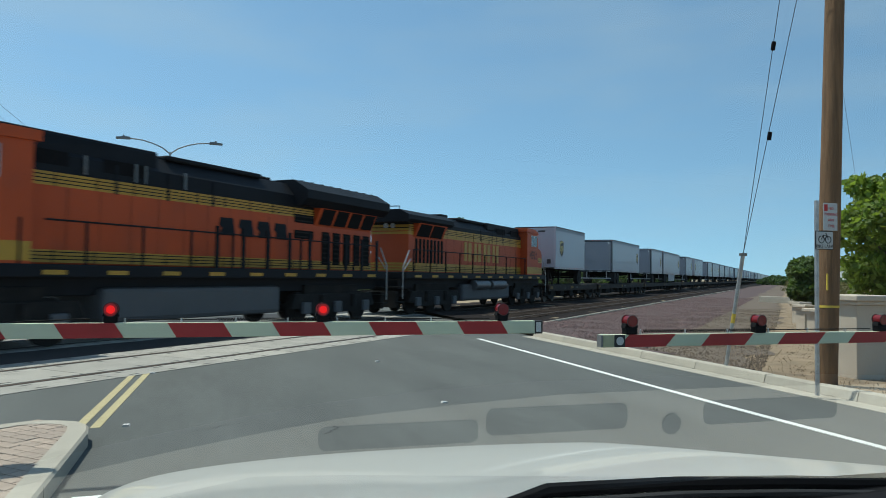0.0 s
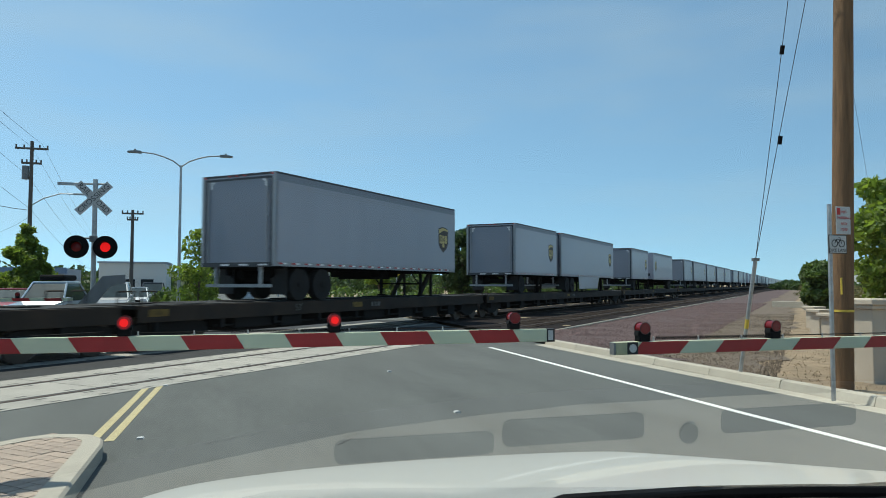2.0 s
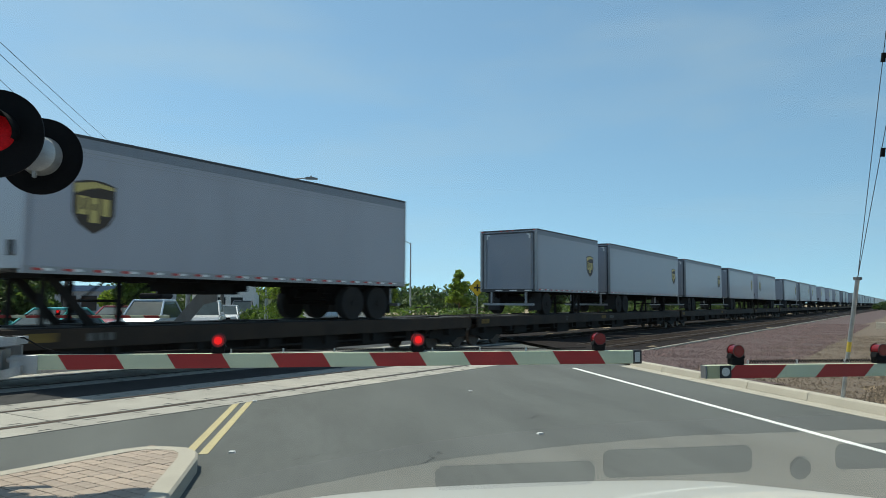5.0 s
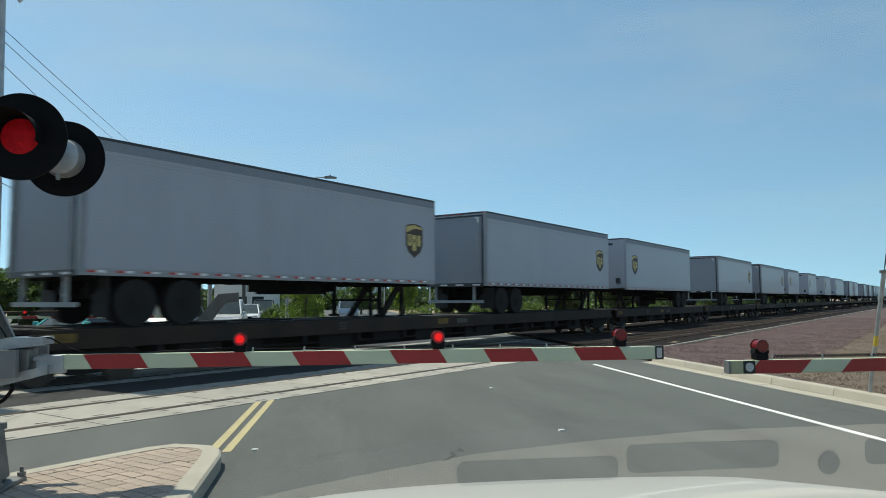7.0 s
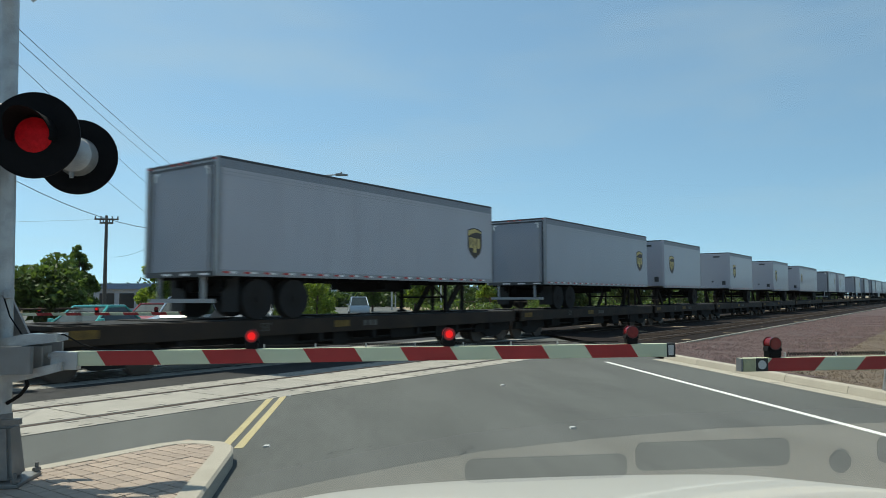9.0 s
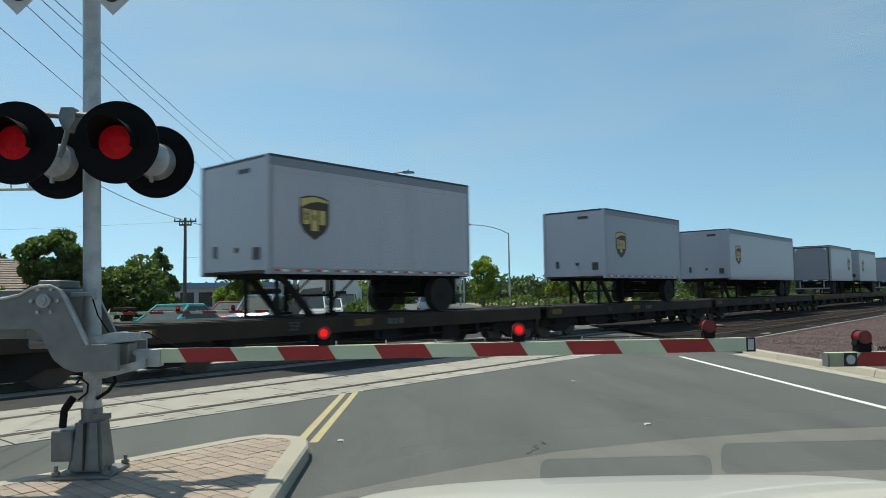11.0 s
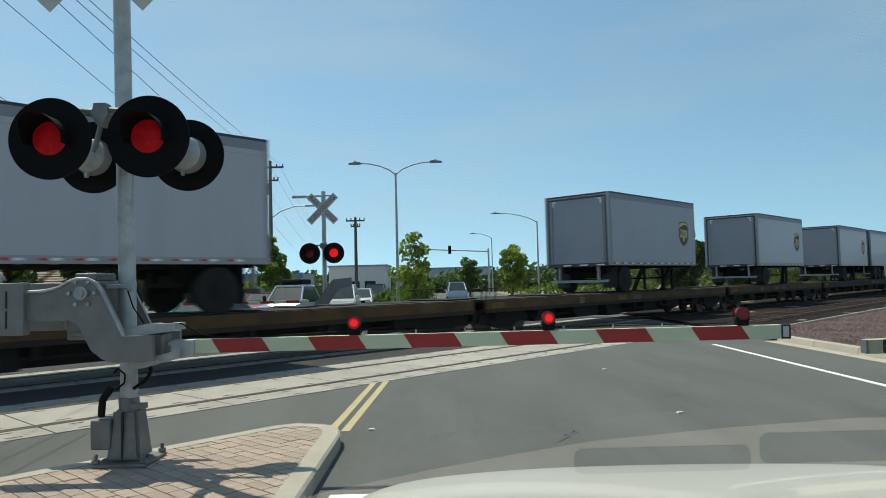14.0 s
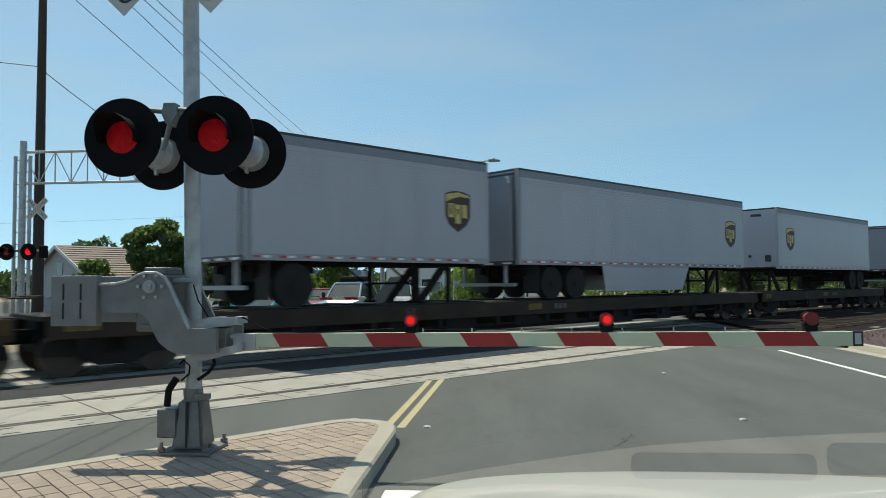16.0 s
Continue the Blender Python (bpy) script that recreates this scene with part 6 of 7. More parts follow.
def build_poles():
    street_lamp(pose(-2.7, 45, 0), 8.72, [(-2.2, 0.68), (2.2, 0.68)], "tall grey street lamp with two curved arms in the median")
    street_lamp(pose(10.0, 73, 0), 7.8, [(-3.9, 0.9)], "grey street lamp with one curved arm")
    street_lamp(pose(8.0, 110, 0), 8.5, [(-2.6, 0.7)], "small far grey street lamp")
    wood_pole(pose(-12.75, 54, 0), 11.3, "dark wooden utility pole with crossarms and a lamp", ((10.8, 1.0), (9.8, 0.6)), 8.7, (2.6, 6.9, 7.8))
    wood_pole(pose(-18.75, 60, 0), 8.3, "slightly leaning dark utility pole", ((8.0, 0.9), (7.7, 0.5)))
    wood_pole(pose(-7.3, 62, 0), 7.6, "thin dark utility pole", ((7.3, 0.8), (6.8, 0.4)))
    wood_pole(pose(-21.5, 32, 0), 17.5, "tall dark wooden pole beside the tracks", ((16.9, 0.9),), material=DARK_POLE, girth=1.5)
    wood_pole(pose(46.6, 42, 0), 8.2, "far wooden utility pole behind trees", ((7.4, 1.0), (6.9, 0.8)))
    for k in range(4):
        wood_pole(pose(118 + 22 * k, 118 + 24 * k, 0), 7.0, "small far utility pole by the tracks", ((6.5, 0.9),))
    tips = [(-12.75, 54, 6.7), (-12.9, 54, 8.9), (-12.75, 54, 10.9), (-12.1, 54, 11.1)]
    nears = [(-9.7, 16, 8.52), (-8.48, 16, 8.45), (-8.07, 16, 8.50), (-7.61, 16, 8.34)]
    for a, b in zip(tips, nears):
        a, b = Vector(a), Vector(b)
        cable((a, a + (b - a) * 1.55), 0.25, "thin dark power line crossing the sky", 0.009)
        cable((a, a + Vector((-6.0, 60, -3.0))), 0.5, "thin dark power line crossing the sky", 0.009)
    cable(((-21.5, 31.7, 12.05), (-12.75, 54, 6.6)), 1.6, "sagging dark cable between poles", 0.02)
    cable(((-21.5, 31.7, 12.05), (-40, 24, 13.9)), 0.3, "sagging dark cable between poles", 0.02)
    cable(((-18.75, 60, 8.0), (-60, 60, 7.3)), 0.3, "thin dark power line crossing the sky", 0.009)
    cable(((-18.75, 60, 5.0), (-12.75, 54, 6.2)), 0.5, "thin dark power line crossing the sky", 0.009)
    cable(((46.6, 42, 7.4), (17.5, 17.5, 15)), 0.2, "thin dark power line crossing the sky", 0.009)


# ---- vegetation ----
def leaves(name, blobs, n, size, material, seed, parent=None, label="", flat=0.0):
    rng = np.random.default_rng(seed)
    total = sum(b[4] for b in blobs)
    vs, fs = [], []
    k = 0
    for cx, cy, cz, (rx, ry, rz), wt in blobs:
        m = int(n * wt / total)
        d = rng.normal(size=(m, 3))
        d /= np.linalg.norm(d, axis=1)[:, None]
        r = rng.uniform(0.35, 1.0, m) ** 0.5
        p = d * r[:, None] * np.array([rx, ry, rz]) + np.array([cx, cy, cz])
        a = rng.normal(size=(m, 3))
        a /= np.linalg.norm(a, axis=1)[:, None]
        b = np.cross(a, rng.normal(size=(m, 3)))
        b /= np.linalg.norm(b, axis=1)[:, None]
        s = size * rng.uniform(0.55, 1.3, m)[:, None]
        q = np.stack([p - a * s, p + b * s * 0.5, p + a * s, p - b * s * 0.5], 1).reshape(-1, 3)
        vs.append(q)
        fs.append(np.arange(k, k + 4 * m).reshape(-1, 4))
        k += 4 * m
    me = bpy.data.meshes.new(name)
    me.from_pydata(np.concatenate(vs).tolist(), [], np.concatenate(fs).tolist())
    me.materials.append(material)
    ob = new(name, me)
    if parent is not None:
        ob.parent = parent
    if label:
        ob["label"] = label
    return ob


def tree(x, y, height, spread, shape, material, label, seed, n=4500, leaf=0.16, trunk=0.14, z0=0.0):
    rng = random.Random(seed)
    g = thing("tree", pose(x, y, z0), label, "tree", "trees beyond the tracks")
    bm = B()
    cyl(bm, (0, 0, -0.1), (0.05, 0, height * 0.42), trunk, trunk * 0.6, seg=10)
    cyl(bm, (0.05, 0, height * 0.42), (0.0, 0.05, height * 0.8), trunk * 0.6, trunk * 0.2, seg=8)
    blobs = []
    m = 26
    for i in range(m):
        f = (i + 0.5) / m
        z = height * (0.28 + 0.70 * f)
        if shape == "cone":
            rad = spread * (1.02 - 0.86 * f) * (0.55 if f < 0.08 else 1)
        elif shape == "column":
            rad = spread * (0.7 + 0.3 * math.sin(f * math.pi))
        else:
            rad = spread * math.sin(0.25 + f * 2.75) ** 0.7
        a = i * 2.4 + rng.uniform(-0.4, 0.4)
        rr = rad * rng.uniform(0.35, 0.8)
        c = (rr * math.cos(a), rr * math.sin(a), z + rng.uniform(-0.1, 0.1) * height)
        s = spread * rng.uniform(0.22, 0.42)
        if shape == "cone":
            s *= 1.15 - 0.7 * f
        blobs.append((*c, (s, s, s * rng.uniform(0.6, 0.95)), s * s))
        if i % 2 == 0:
            cyl(bm, (0.03, 0, z * 0.72), c, trunk * 0.28, trunk * 0.08, seg=6)
    part("trunk", bm, BARK, g, smooth=True)
    leaves("crown", blobs, n, leaf, material, seed, g)
    return g


def build_trees():
    tree(-19.6, 40, 5.0, 2.1, "round", LEAF, "broad dark green tree behind the tracks", 21, 7000, 0.2)
    tree(-16.2, 42, 3.6, 2.5, "round", LEAF, "low green tree behind the tracks", 22, 5000, 0.18)
    tree(-22.2, 38, 3.2, 1.2, "round", LEAF, "loose green shrub by the house", 23, 2500, 0.16)
    tree(-19.0, 55, 5.5, 1.7, "cone", LEAF, "cone-shaped green street tree", 24, 5000, 0.15)
    tree(-12.6, 53, 5.3, 2.1, "cone", LEAF_BRIGHT, "broad cone-shaped green street tree", 25, 8000, 0.16)
    tree(-1.5, 42, 4.9, 1.7, "cone", LEAF_BRIGHT, "young bright green tree in the median", 26, 2600, 0.13, 0.07)
    tree(8.0, 80, 5.5, 1.9, "column", LEAF_BRIGHT, "columnar bright green street tree", 27, 3500, 0.2)
    tree(3.5, 86, 4.4, 1.6, "round", LEAF, "small green street tree", 28, 2500, 0.2)
    tree(14.5, 70, 4.8, 1.7, "cone", LEAF_BRIGHT, "young bright green street tree", 29, 3000, 0.18)
    tree(19.9, 60, 6.1, 3.0, "round", LEAF_DARK, "round dark green tree", 30, 6000, 0.22)
    tree(27.5, 66, 5.2, 2.6, "round", LEAF_DARK, "round dark green tree", 31, 4500, 0.22)
    tree(-33, 56, 5.0, 3.0, "round", LEAF_DARK, "dark green tree behind the house", 36, 3500, 0.22)
    # right side: bright tree behind the wall, dark hedge trees along the lot
    tree(19.0, 16.0, 4.8, 2.0, "round", LEAF_BRIGHT, "bright green leafy tree behind the stucco wall", 32, 9000, 0.12)
    tree(21.5, 15.0, 3.6, 2.2, "round", LEAF_BRIGHT, "bright green leafy tree behind the stucco wall", 33, 6000, 0.12)
    tree(27.3, 27.4, 2.5, 1.0, "round", LEAF, "dark green bushy tree by the dirt path", 34, 6000, 0.14)
    tree(33.4, 33.8, 2.9, 1.3, "round", LEAF, "dark green bushy tree by the dirt path", 35, 6000, 0.15)

    # far belt of trees, and brush between
    rng = random.Random(41)
    blobs = []
    for i in range(270):
        a = radians(-34 + 0.29 * i)
        d = rng.uniform(125, 165) if i > 90 else rng.uniform(150, 230)
        x, y = -math.sin(a - radians(8)) * d, math.cos(a - radians(8)) * d
        h = rng.uniform(2.2, 5.0)
        if Vector((x, y, 0)).dot(W) > 24:
            blobs.append((x, y, h * 0.45, (rng.uniform(2.5, 5), 2.5, h * 0.6), 1.0))
    tagged(leaves("far_trees", blobs, 42000, 0.6, LEAF_DARK, 42), "far belt of dark green trees", "trees", kind="stuff")
    blobs = []
    for i in range(70):
        x = rng.uniform(-11.5, -1.2) if i < 14 else rng.uniform(9.5, 60)
        y = rng.uniform(46, 60) if i < 14 else rng.uniform(45, 120)
        if i < 14:
            x = rng.uniform(-4.2, -1.6)
        h = rng.uniform(0.6, 1.6)
        if Vector((x, y, 0)).dot(W) < 21:
            continue
        blobs.append((x, y, h * 0.4, (rng.uniform(0.8, 2.0), 1.0, h * 0.6), 1.0))
    tagged(leaves("low_shrubs", blobs, 14000, 0.2, LEAF, 43), "low green shrubs beyond the tracks", "shrubs", kind="stuff")
    blobs = []
    for i in range(70):
        u, w = rng.uniform(85, 330), rng.uniform(-14, 0.0)
        p = U * u + W * w
        h = rng.uniform(0.3, 1.3) * (1 + u / 200)
        blobs.append((p.x, p.y, h * 0.35, (rng.uniform(0.6, 2.4), 1.2, h * 0.55), 1.0))
    tagged(leaves("dry_brush", blobs, 9000, 0.18, LEAF_DRY, 44), "olive dry brush beside the dirt path", "brush", kind="stuff")
    blobs = []
    for i in range(60):
        u = rng.uniform(240, 420)
        p = U * u + W * rng.uniform(-40, 6)
        h = rng.uniform(2, 5)
        blobs.append((p.x, p.y, h * 0.4, (rng.uniform(2, 6), 3, h * 0.5), 1.0))
    tagged(leaves("far_hedge", blobs, 9000, 0.8, LEAF_DARK, 45), "far dark hedges at the end of the tracks", "trees", kind="stuff")


# ---- buildings ----
def build_buildings():
    g = thing("house", pose(-26.5, 41, 0, 0, 0, 52), "grey gabled house with brown shingle roof", "house")
    hw, top, eave = 5.2, 4.17, 2.2
    bm = B()
    prism(bm, [(-hw + 0.4, 0), (hw - 0.4, 0), (hw - 0.4, eave), (0, top - 0.14), (-hw + 0.4, eave)], 0, 0.3, 6.6)
    part("wall", bm, HOUSE_WALL, g)
    for sd in (-1, 1):
        bm = B()
        prism(bm, [(0, top), (sd * hw, eave - 0.05), (sd * hw, eave - 0.17), (0, top - 0.12)], 0, 0, 6.9)
        roof = part("roof", bm, TILE, g, "brown shingle roof")
        bm = B()
        for i in range(14):
            f0, f1 = i / 14, (i + 1) / 14
            z0, z1 = top + (eave - 0.05 - top) * f0, top + (eave - 0.05 - top) * f1
            prism(bm, [(sd * hw * f0, z0 + 0.005), (sd * hw * f1, z1 + 0.05), (sd * hw * f1, z1)], 0, 0, 6.9)
        part("shingle_course", bm, TILE, roof)
        bm = B()
        prism(bm, [(0, top + 0.01), (sd * hw, eave - 0.04), (sd * hw, eave - 0.26), (0, top - 0.2)], 0, -0.05, 0.0)
        part("barge_board", bm, BUILDING_WHITE, roof)
    bm = B()
    box(bm, (0.26, -0.5, 2.35), (0.32, 0.4, 3.1), 0.01)
    part("window", bm, GLASS_DARK, g)

    g = thing("shop_building", pose(-30, 92, 0), "low grey shop building with blue fascia", "building")
    bm = B()
    box(bm, (0, 0, 0), (12, 10, 3.4))
    part("wall", bm, BUILDING_GREY, g)
    bm = B()
    box(bm, (-0.3, -0.5, 2.8), (12.3, 0.0, 3.5))
    part("fascia", bm, BUILDING_BLUE, g, "blue fascia")
    for k in range(5):
        bm = B()
        box(bm, (0.7 + k * 2.3, -0.06, 0.5), (2.4 + k * 2.3, 0.02, 2.3))
        part("window", bm, GLASS_DARK, g)
    for x, y, w, h, lab in ((-17.5, 112, 9, 4.6, "white far commercial building with flat roof"), (-2.5, 135, 12, 4.4, "pale far commercial building with flat roof"), (13, 150, 16, 3.6, "pale far low building")):
        g = thing("shop_building", pose(x, y, 0), lab, "building")
        bm = B()
        box(bm, (0, 0, 0), (w, 10, h))
        part("wall", bm, BUILDING_WHITE, g)
        bm = B()
        box(bm, (-0.2, -0.2, h), (w + 0.2, 10.2, h + 0.25))
        part("roof", bm, BUILDING_GREY, g)
        for k in range(int(w / 2.5)):
            bm = B()
            box(bm, (0.6 + k * 2.5, -0.05, 0.6), (2.3 + k * 2.5, 0.02, 2.3))
            part("window", bm, GLASS_DARK, g)
    g = thing("warehouse", pose(185, 170, 0), "far white warehouse near the tracks", "building")
    bm = B()
    box(bm, (0, 0, 0), (26, 12, 7))
    part("wall", bm, BUILDING_WHITE, g)
    bm = B()
    box(bm, (-0.5, -0.5, 7), (26.5, 12.5, 7.6))
    part("roof", bm, BUILDING_GREY, g)
    # far traffic signal over the road
    g = thing("traffic_signal", pose(6.5, 96, 0), "far traffic signal mast with black heads", "traffic signal")
    bm = B()
    cyl(bm, (0, 0, 0), (0, 0, 6.2), 0.12, seg=10)
    cyl(bm, (0, 0, 5.8), (-9, 0, 6.3), 0.08, seg=8)
    part("mast", bm, GALV, g)
    for x in (-8.8, -5.2):
        bm = B()
        box(bm, (x - 0.2, -0.2, 5.6), (x + 0.2, 0.1, 6.7), 0.05)
        part("signal_head", bm, BLACK, g)
    # low concrete headwall by the path
    bm = B()
    box(bm, (-4, -0.2, -0.3), (4, 0.2, 0.45), 0.02)
    g = thing("headwall", TRACK @ pose(58, -1.5, 0, 0, 0, 60), "low grey concrete headwall across the path", "wall")
    part("wall", bm, CONCRETE, g)


# ---- waiting cars beyond the far gate ----
def car(x, y, turn, paint, label, kind="sedan", roof_box=False):
    g = thing("car", pose(x, y, 0, 0, 0, turn), label, "car", "waiting cars")
    tall = 1.72 if kind == "suv" else 1.42
    belt = 0.98 if kind == "suv" else 0.88
    # faces -y
    bm = B()
    prof = [(-2.2, 0.35), (-2.25, 0.62), (-2.1, belt - 0.12), (-1.05, belt), (2.15, belt), (2.25, 0.7), (2.2, 0.35)]
    prism(bm, prof, 0, -0.88, 0.88)
    bmesh.ops.bevel(bm, geom=bm.edges[:], offset=0.07, segments=2, affect="EDGES")
    part("body", bm, paint, g, smooth=True)
    bm = B()
    top = [(-0.25, tall), (1.2, tall), (1.95, belt)] if kind == "suv" else [(-0.1, tall), (0.9, tall), (1.75, belt)]
    pr = [(-1.05, belt - 0.02)] + top
    lo = [bm.verts.new((s * 0.80, yy, zz)) for s in (-1, 1) for yy, zz in pr]
    n = len(pr)
    for v in lo:
        if v.co.z > belt + 0.05:
            v.co.x *= 0.80
    bm.faces.new(lo[:n])
    bm.faces.new(lo[n:][::-1])
    for i in range(n):
        bm.faces.new((lo[i], lo[n + i], lo[n + (i + 1) % n], lo[(i + 1) % n]))
    bmesh.ops.recalc_face_normals(bm, faces=bm.faces)
    cabin = part("cabin", bm, CAR_GLASS, g, "glass cabin")
    bm = B()
    box(bm, (-0.66, pr[1][0] - 0.05, tall - 0.06), (0.66, pr[2][0] + 0.05, tall + 0.05), 0.04)
    part("roof", bm, paint, g, smooth=True)
    bm = B()
    for s in (-1, 1):
        for (a, b) in ((pr[0], pr[1]), (pr[2], pr[3])):
            cyl(bm, (s * 0.80, a[0], a[1]) if a[1] < tall else (s * 0.64, a[0], a[1]), (s * 0.64, b[0], b[1]) if b[1] > belt + 0.05 else (s * 0.80, b[0], b[1]), 0.045, seg=6)
    part("pillar", bm, paint, cabin)
    for s in (-1, 1):
        bm = B()
        box(bm, (s * 0.6 - 0.18, -2.26, 0.62), (s * 0.6 + 0.18, -2.15, 0.78), 0.02)
        part("headlight", bm, TAPE_WHITE, g)
        bm = B()
        box(bm, (s * 0.93 - 0.08, -0.95, belt), (s * 0.93 + 0.08, -0.8, belt + 0.15), 0.03)
        part("mirror", bm, paint, g)
        for yy in (-1.35, 1.35):
            bm = B()
            cyl(bm, (s * 0.72, yy, 0.33), (s * 0.90, yy, 0.33), 0.33, seg=18)
            w = part("wheel", bm, TYRE, g, smooth=True)
            bm = B()
            cyl(bm, (s * 0.89, yy, 0.33), (s * 0.91, yy, 0.33), 0.2, seg=14)
            part("rim", bm, TRIM_GREY, w)
    bm = B()
    box(bm, (-0.45, -2.28, 0.55), (0.45, -2.2, 0.72), 0.02)
    part("grille", bm, BLACK, g)
    if roof_box:
        bm = B()
        box(bm, (-0.5, -0.1, tall + 0.08), (0.5, 1.4, tall + 0.32), 0.1)
        part("roof_carrier", bm, BLACK, g)
    return g


CAR_GLASS = mat("car window glass", (0.035, 0.05, 0.055), 0.12, var=0.3, scale=1.5, spec=0.35)


def build_cars():
    car(-8.6, 26.3, -16, CAR_TEAL, "old teal sedan waiting at the far gate")
    car(-9.0, 36.2, -8, CAR_RED, "dark red sedan waiting behind the teal car")
    car(-6.8, 32.6, -8, CAR_SILVER, "silver-blue wagon with roof carrier waiting at the gate", "suv", True)
    car(-5.6, 40.5, 2, CAR_WHITE, "white car waiting in line", "suv")
    car(-5.4, 48.0, 2, CAR_WHITE, "white car waiting in line")
    car(-5.2, 57.0, 2, CAR_BLACK, "dark pickup waiting in line", "suv")
    car(-8.7, 42.5, 2, CAR_BLACK, "dark car waiting in line", "suv")
    car(1.4, 66.0, 182, CAR_SILVER, "silver car far down the road", "suv")


# ---- the truck the camera sits in ----
def hood_z(x, y):
    s = (x - 0.52) / 0.92
    f = (y - 0.95) / 1.5
    return 1.362 - 0.180 * (y - 0.95) - 0.015 * max(0.0, f) ** 6 - (0.05 * s * s + 0.16 * abs(s) ** 10 if s < 0 else 0.015 * s * s + 0.09 * s ** 22)


def build_truck():
    g = thing("pickup_truck", pose(0, 0, 0), "white pickup truck seen from its driver's seat", "truck")
    bm = B()
    nx, ny = 36, 26
    top = []
    for j in range(ny + 1):
        row = []
        for i in range(nx + 1):
            s = -1 + 2 * i / nx
            x = 0.52 + 0.92 * s
            yf = 2.47 - 0.34 * abs(s) ** 3.2
            y = 0.97 + (yf - 0.97) * j / ny
            z = hood_z(x, y)
            e = max(0.0, (j / ny - 0.93) / 0.07)
            z -= 0.06 * e * e
            row.append(bm.verts.new((x, y, z)))
        top.append(row)
    for a, b in zip(top, top[1:]):
        for i in range(nx):
            bm.faces.new((a[i], a[i + 1], b[i + 1], b[i]))
    ext = []
    for v in top[-1]:
        ext.append(bm.verts.new((v.co.x, v.co.y + 0.03, 0.55)))
    for i in range(nx):
        bm.faces.new((top[-1][i], top[-1][i + 1], ext[i + 1], ext[i]))
    for col in (0, nx):
        prev = None
        for row in top:
            v = row[col]
            w = bm.verts.new((v.co.x + (-0.03 if col == 0 else 0.03), v.co.y, 0.55))
            if prev:
                bm.faces.new((prev[0], v, w, prev[1]))
            prev = (v, w)
    bmesh.ops.recalc_face_normals(bm, faces=bm.faces)
    part("hood", bm, HOOD_WHITE, g, "glossy white hood", smooth=True)
    # cowl, wipers
    bm = B()
    prism(bm, [(0.872, 1.322), (0.975, 1.332), (0.975, 1.29), (0.872, 1.25)], 0, -0.35, 1.4)
    part("cowl", bm, BLACK, g, "black plastic cowl")
    for pts in ([(0.34, 0.93, 1.345), (0.50, 0.97, 1.370), (0.73, 0.97, 1.364), (0.95, 0.97, 1.350), (1.16, 0.97, 1.332), (1.35, 0.95, 1.305)], [(-0.30, 0.9, 1.36), (0.05, 0.92, 1.365)]):
        bm = B()
        tube(bm, pts, 0.011, 8)
        w = part("wiper", bm, BLACK, g, "black wiper")
        bm = B()
        tube(bm, [(p[0], p[1] - 0.02, p[2] - 0.012) for p in pts], 0.006, 6)
        part("blade", bm, RUBBER, w)
    # windscreen: real glass, leaning back over the dashboard
    lo_y, lo_z, hi_y, hi_z = 0.86, 1.36, 0.12, 1.99
    bm = B()
    n = 20
    rows = []
    for k in range(5):
        f = k / 4
        rows.append([bm.verts.new((-0.72 + 2.2 * i / n, lo_y + (hi_y - lo_y) * f, lo_z + (hi_z - lo_z) * f)) for i in range(n + 1)])
    for a, b in zip(rows, rows[1:]):
        for i in range(n):
            bm.faces.new((a[i], a[i + 1], b[i + 1], b[i]))
    glass = part("windscreen", bm, SCREEN_GLASS, g, "clear windscreen")
    glass.visible_shadow = False
    # dashboard: dark body, beige top along the glass, defroster vents
    bm = B()
    prism(bm, [(0.865, 1.22), (0.60, 1.16), (0.40, 1.05), (0.38, 0.9), (0.86, 0.9)], 0, -0.74, 1.48)
    d = part("dashboard", bm, CABIN, g, "dashboard with beige top edge")
    edge = [(-0.42, 0.82), (-0.142, 0.767), (-0.026, 0.746), (0.07, 0.731), (0.17, 0.717), (0.32, 0.706), (0.48, 0.698), (0.76, 0.697), (1.06, 0.702), (1.46, 0.72)]
    bm = B()
    def dash_z(y):
        return 1.335 - (0.865 - y) * 0.14
    back = [bm.verts.new((x, y, dash_z(y))) for x, y in edge]
    tip = [min(0.866, max(y + 0.05, 0.80 + (x - 0.36) * 0.075)) for x, y in edge]
    front = [bm.verts.new((x, f, dash_z(f))) for (x, y), f in zip(edge, tip)]
    low = [bm.verts.new((x, y + 0.02, dash_z(y) - 0.12)) for x, y in edge]
    for i in range(len(edge) - 1):
        bm.faces.new((back[i], back[i + 1], front[i + 1], front[i]))
        bm.faces.new((low[i], low[i + 1], back[i + 1], back[i]))
    part("dashboard_top", bm, DASH, d, "beige dashboard top", smooth=True)
    for x0, x1, y0, y1 in ((0.146, 0.356, 0.726, 0.755), (0.368, 0.581, 0.713, 0.748), (0.71, 0.958, 0.716, 0.750)):
        bm = B()
        r = 0.010
        outline = []
        for cx, cy, a0 in ((x1 - r, y1 - r, 0), (x0 + r, y1 - r, 90), (x0 + r, y0 + r, 180), (x1 - r, y0 + r, 270)):
            outline += [(cx + r * math.cos(radians(a0 + k * 22.5)), cy + r * math.sin(radians(a0 + k * 22.5))) for k in range(5)]
        prism(bm, outline, 2, -0.01, 0.002)
        for v in bm.verts:
            v.co.z += dash_z(v.co.y)
        part("defroster_vent", bm, DASH_DARK, d, "dark defroster vent")
    bm = B()
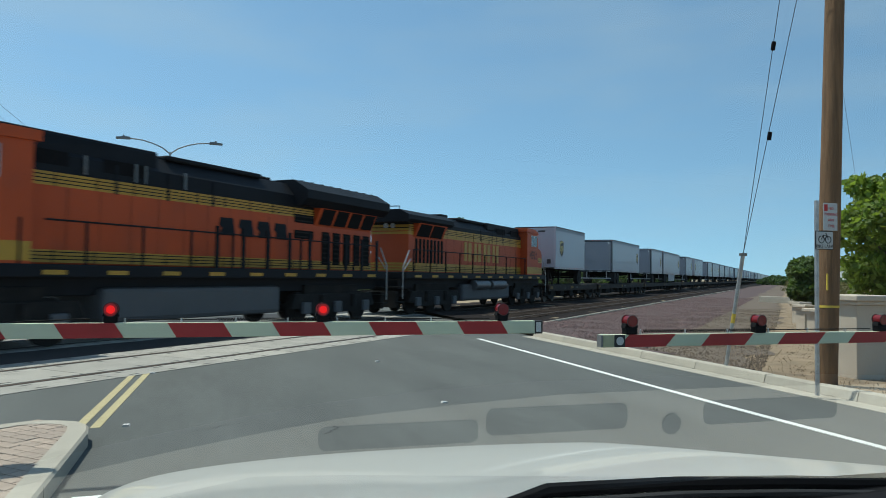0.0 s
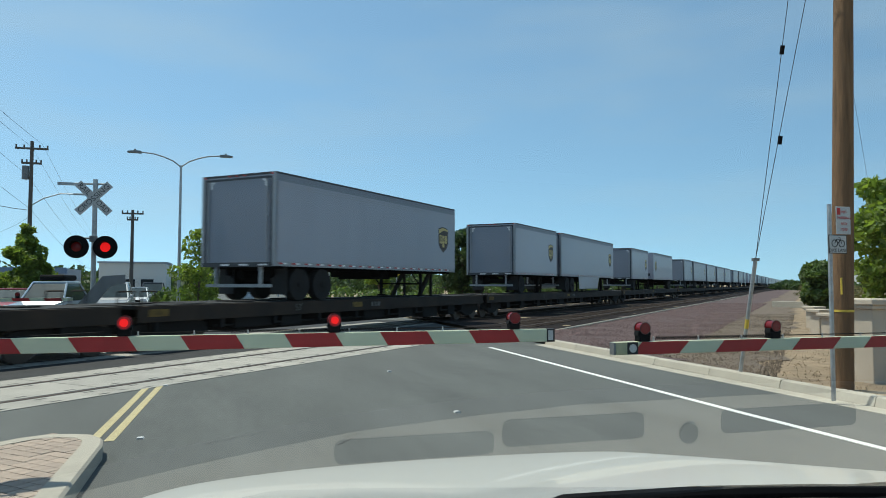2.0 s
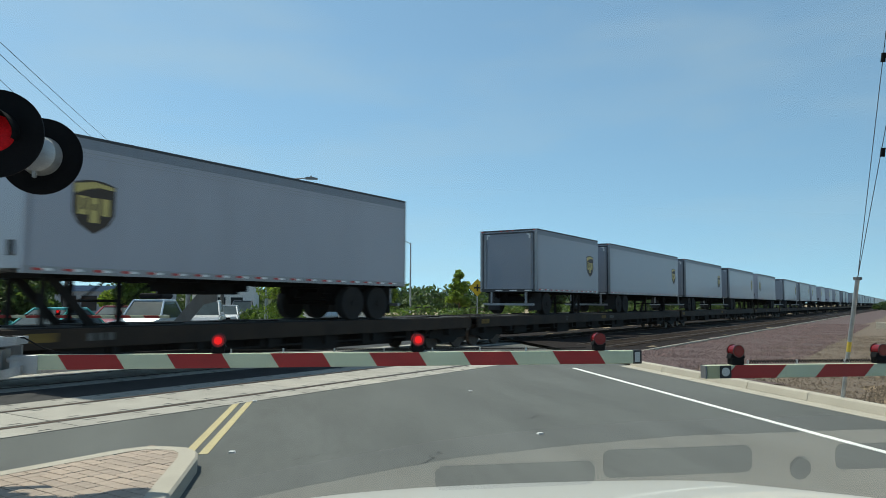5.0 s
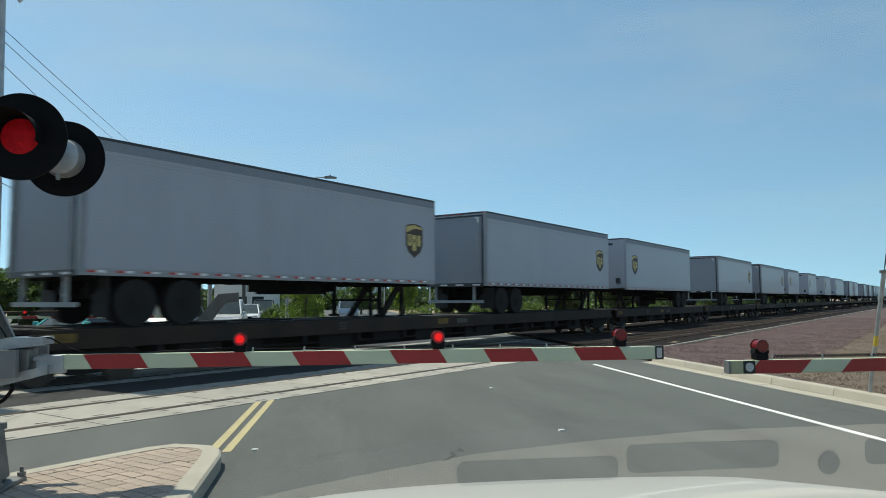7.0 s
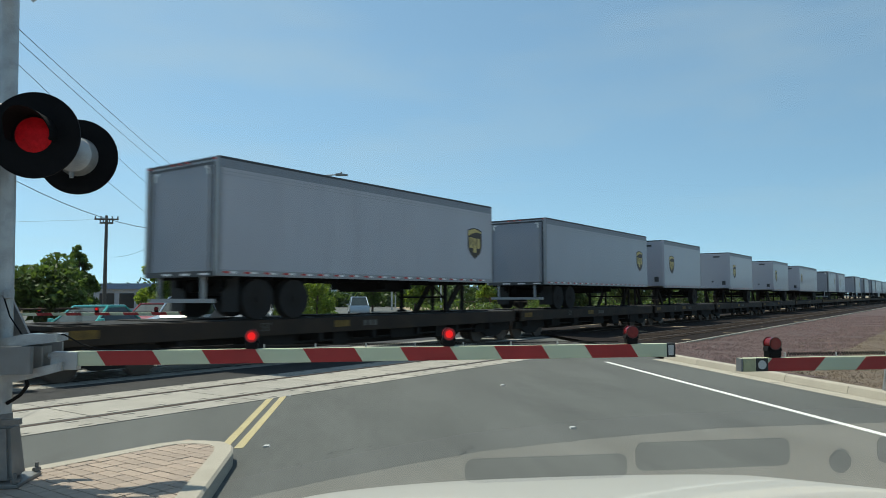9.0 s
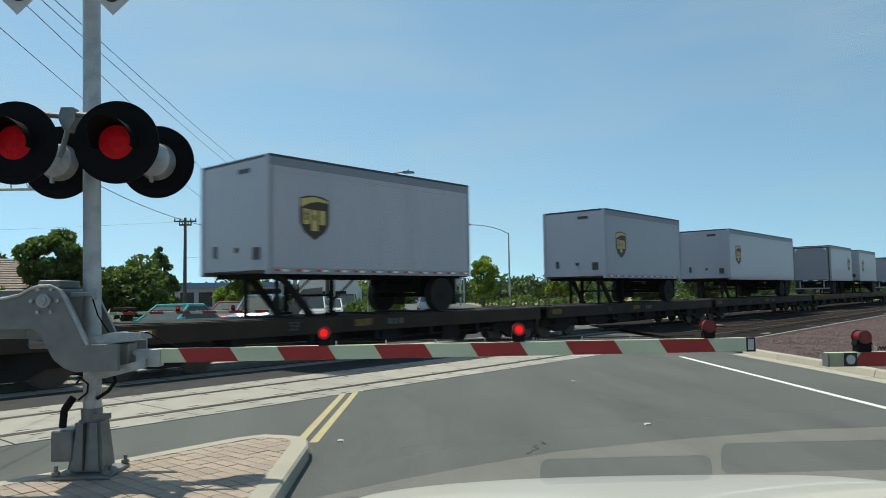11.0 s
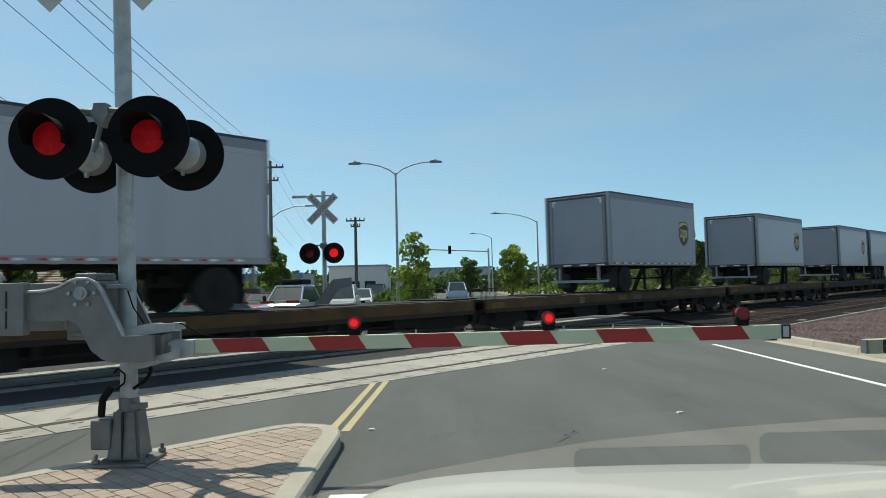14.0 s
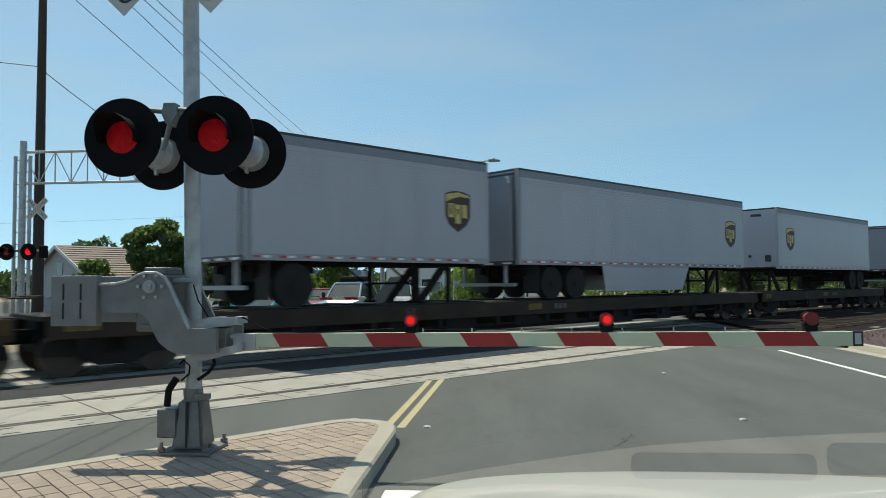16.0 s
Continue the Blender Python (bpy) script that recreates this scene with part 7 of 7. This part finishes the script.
    cyl(bm, (0.654, 0.746, dash_z(0.746) - 0.005), (0.654, 0.746, dash_z(0.746) + 0.004), 0.015, seg=18)
    part("light_sensor", bm, DASH_DARK, d, "round dark light sensor")
    # roof, doors and floor close the cabin
    bm = B()
    box(bm, (-0.8, -1.3, 1.98), (1.5, 0.13, 2.03), 0.01)
    part("roof", bm, CABIN, g)
    bm = B()
    for x in (-0.80, 1.48):
        box(bm, (x, -1.3, 0.5), (x + 0.06, 0.86, 1.40), 0.01)
    part("door", bm, CABIN, g)
    bm = B()
    box(bm, (-0.8, -1.3, 0.45), (1.5, 0.86, 0.52))
    box(bm, (-0.8, -1.36, 0.45), (1.5, -1.3, 2.0))
    part("cabin_floor", bm, CABIN, g)
    for x, y in ((-0.28, 1.75), (1.32, 1.75), (-0.28, -1.6), (1.32, -1.6)):
        bm = B()
        cyl(bm, (x - 0.12, y, 0.38), (x + 0.12, y, 0.38), 0.38, seg=24)
        part("wheel", bm, TYRE, g, smooth=True)


def screen_glass():
    m = bpy.data.materials.new("windscreen glass")
    m.use_nodes = True
    nt = m.node_tree
    nt.nodes.remove(nt.nodes["Principled BSDF"])
    tr = nt.nodes.new("ShaderNodeBsdfTransparent")
    tr.inputs[0].default_value = (0.93, 0.95, 0.94, 1)
    gl = nt.nodes.new("ShaderNodeBsdfGlossy")
    gl.inputs["Roughness"].default_value = 0.0
    fr = nt.nodes.new("ShaderNodeFresnel")
    fr.inputs[0].default_value = 1.7
    mx = nt.nodes.new("ShaderNodeMixShader")
    nt.links.new(fr.outputs[0], mx.inputs[0])
    nt.links.new(tr.outputs[0], mx.inputs[1])
    nt.links.new(gl.outputs[0], mx.inputs[2])
    nt.links.new(mx.outputs[0], nt.nodes["Material Output"].inputs[0])
    return m


SCREEN_GLASS = screen_glass()

build_ground()
build_verge()
build_ties()
build_gate()
build_right_gate()
build_far_signal()
build_cantilever()
build_right_pole()
build_signs()
build_walls()
build_poles()
build_trees()
build_buildings()
build_cars()
build_truck()
build_train()
build_kerbs()
build_island()
build_crossing()
motions()
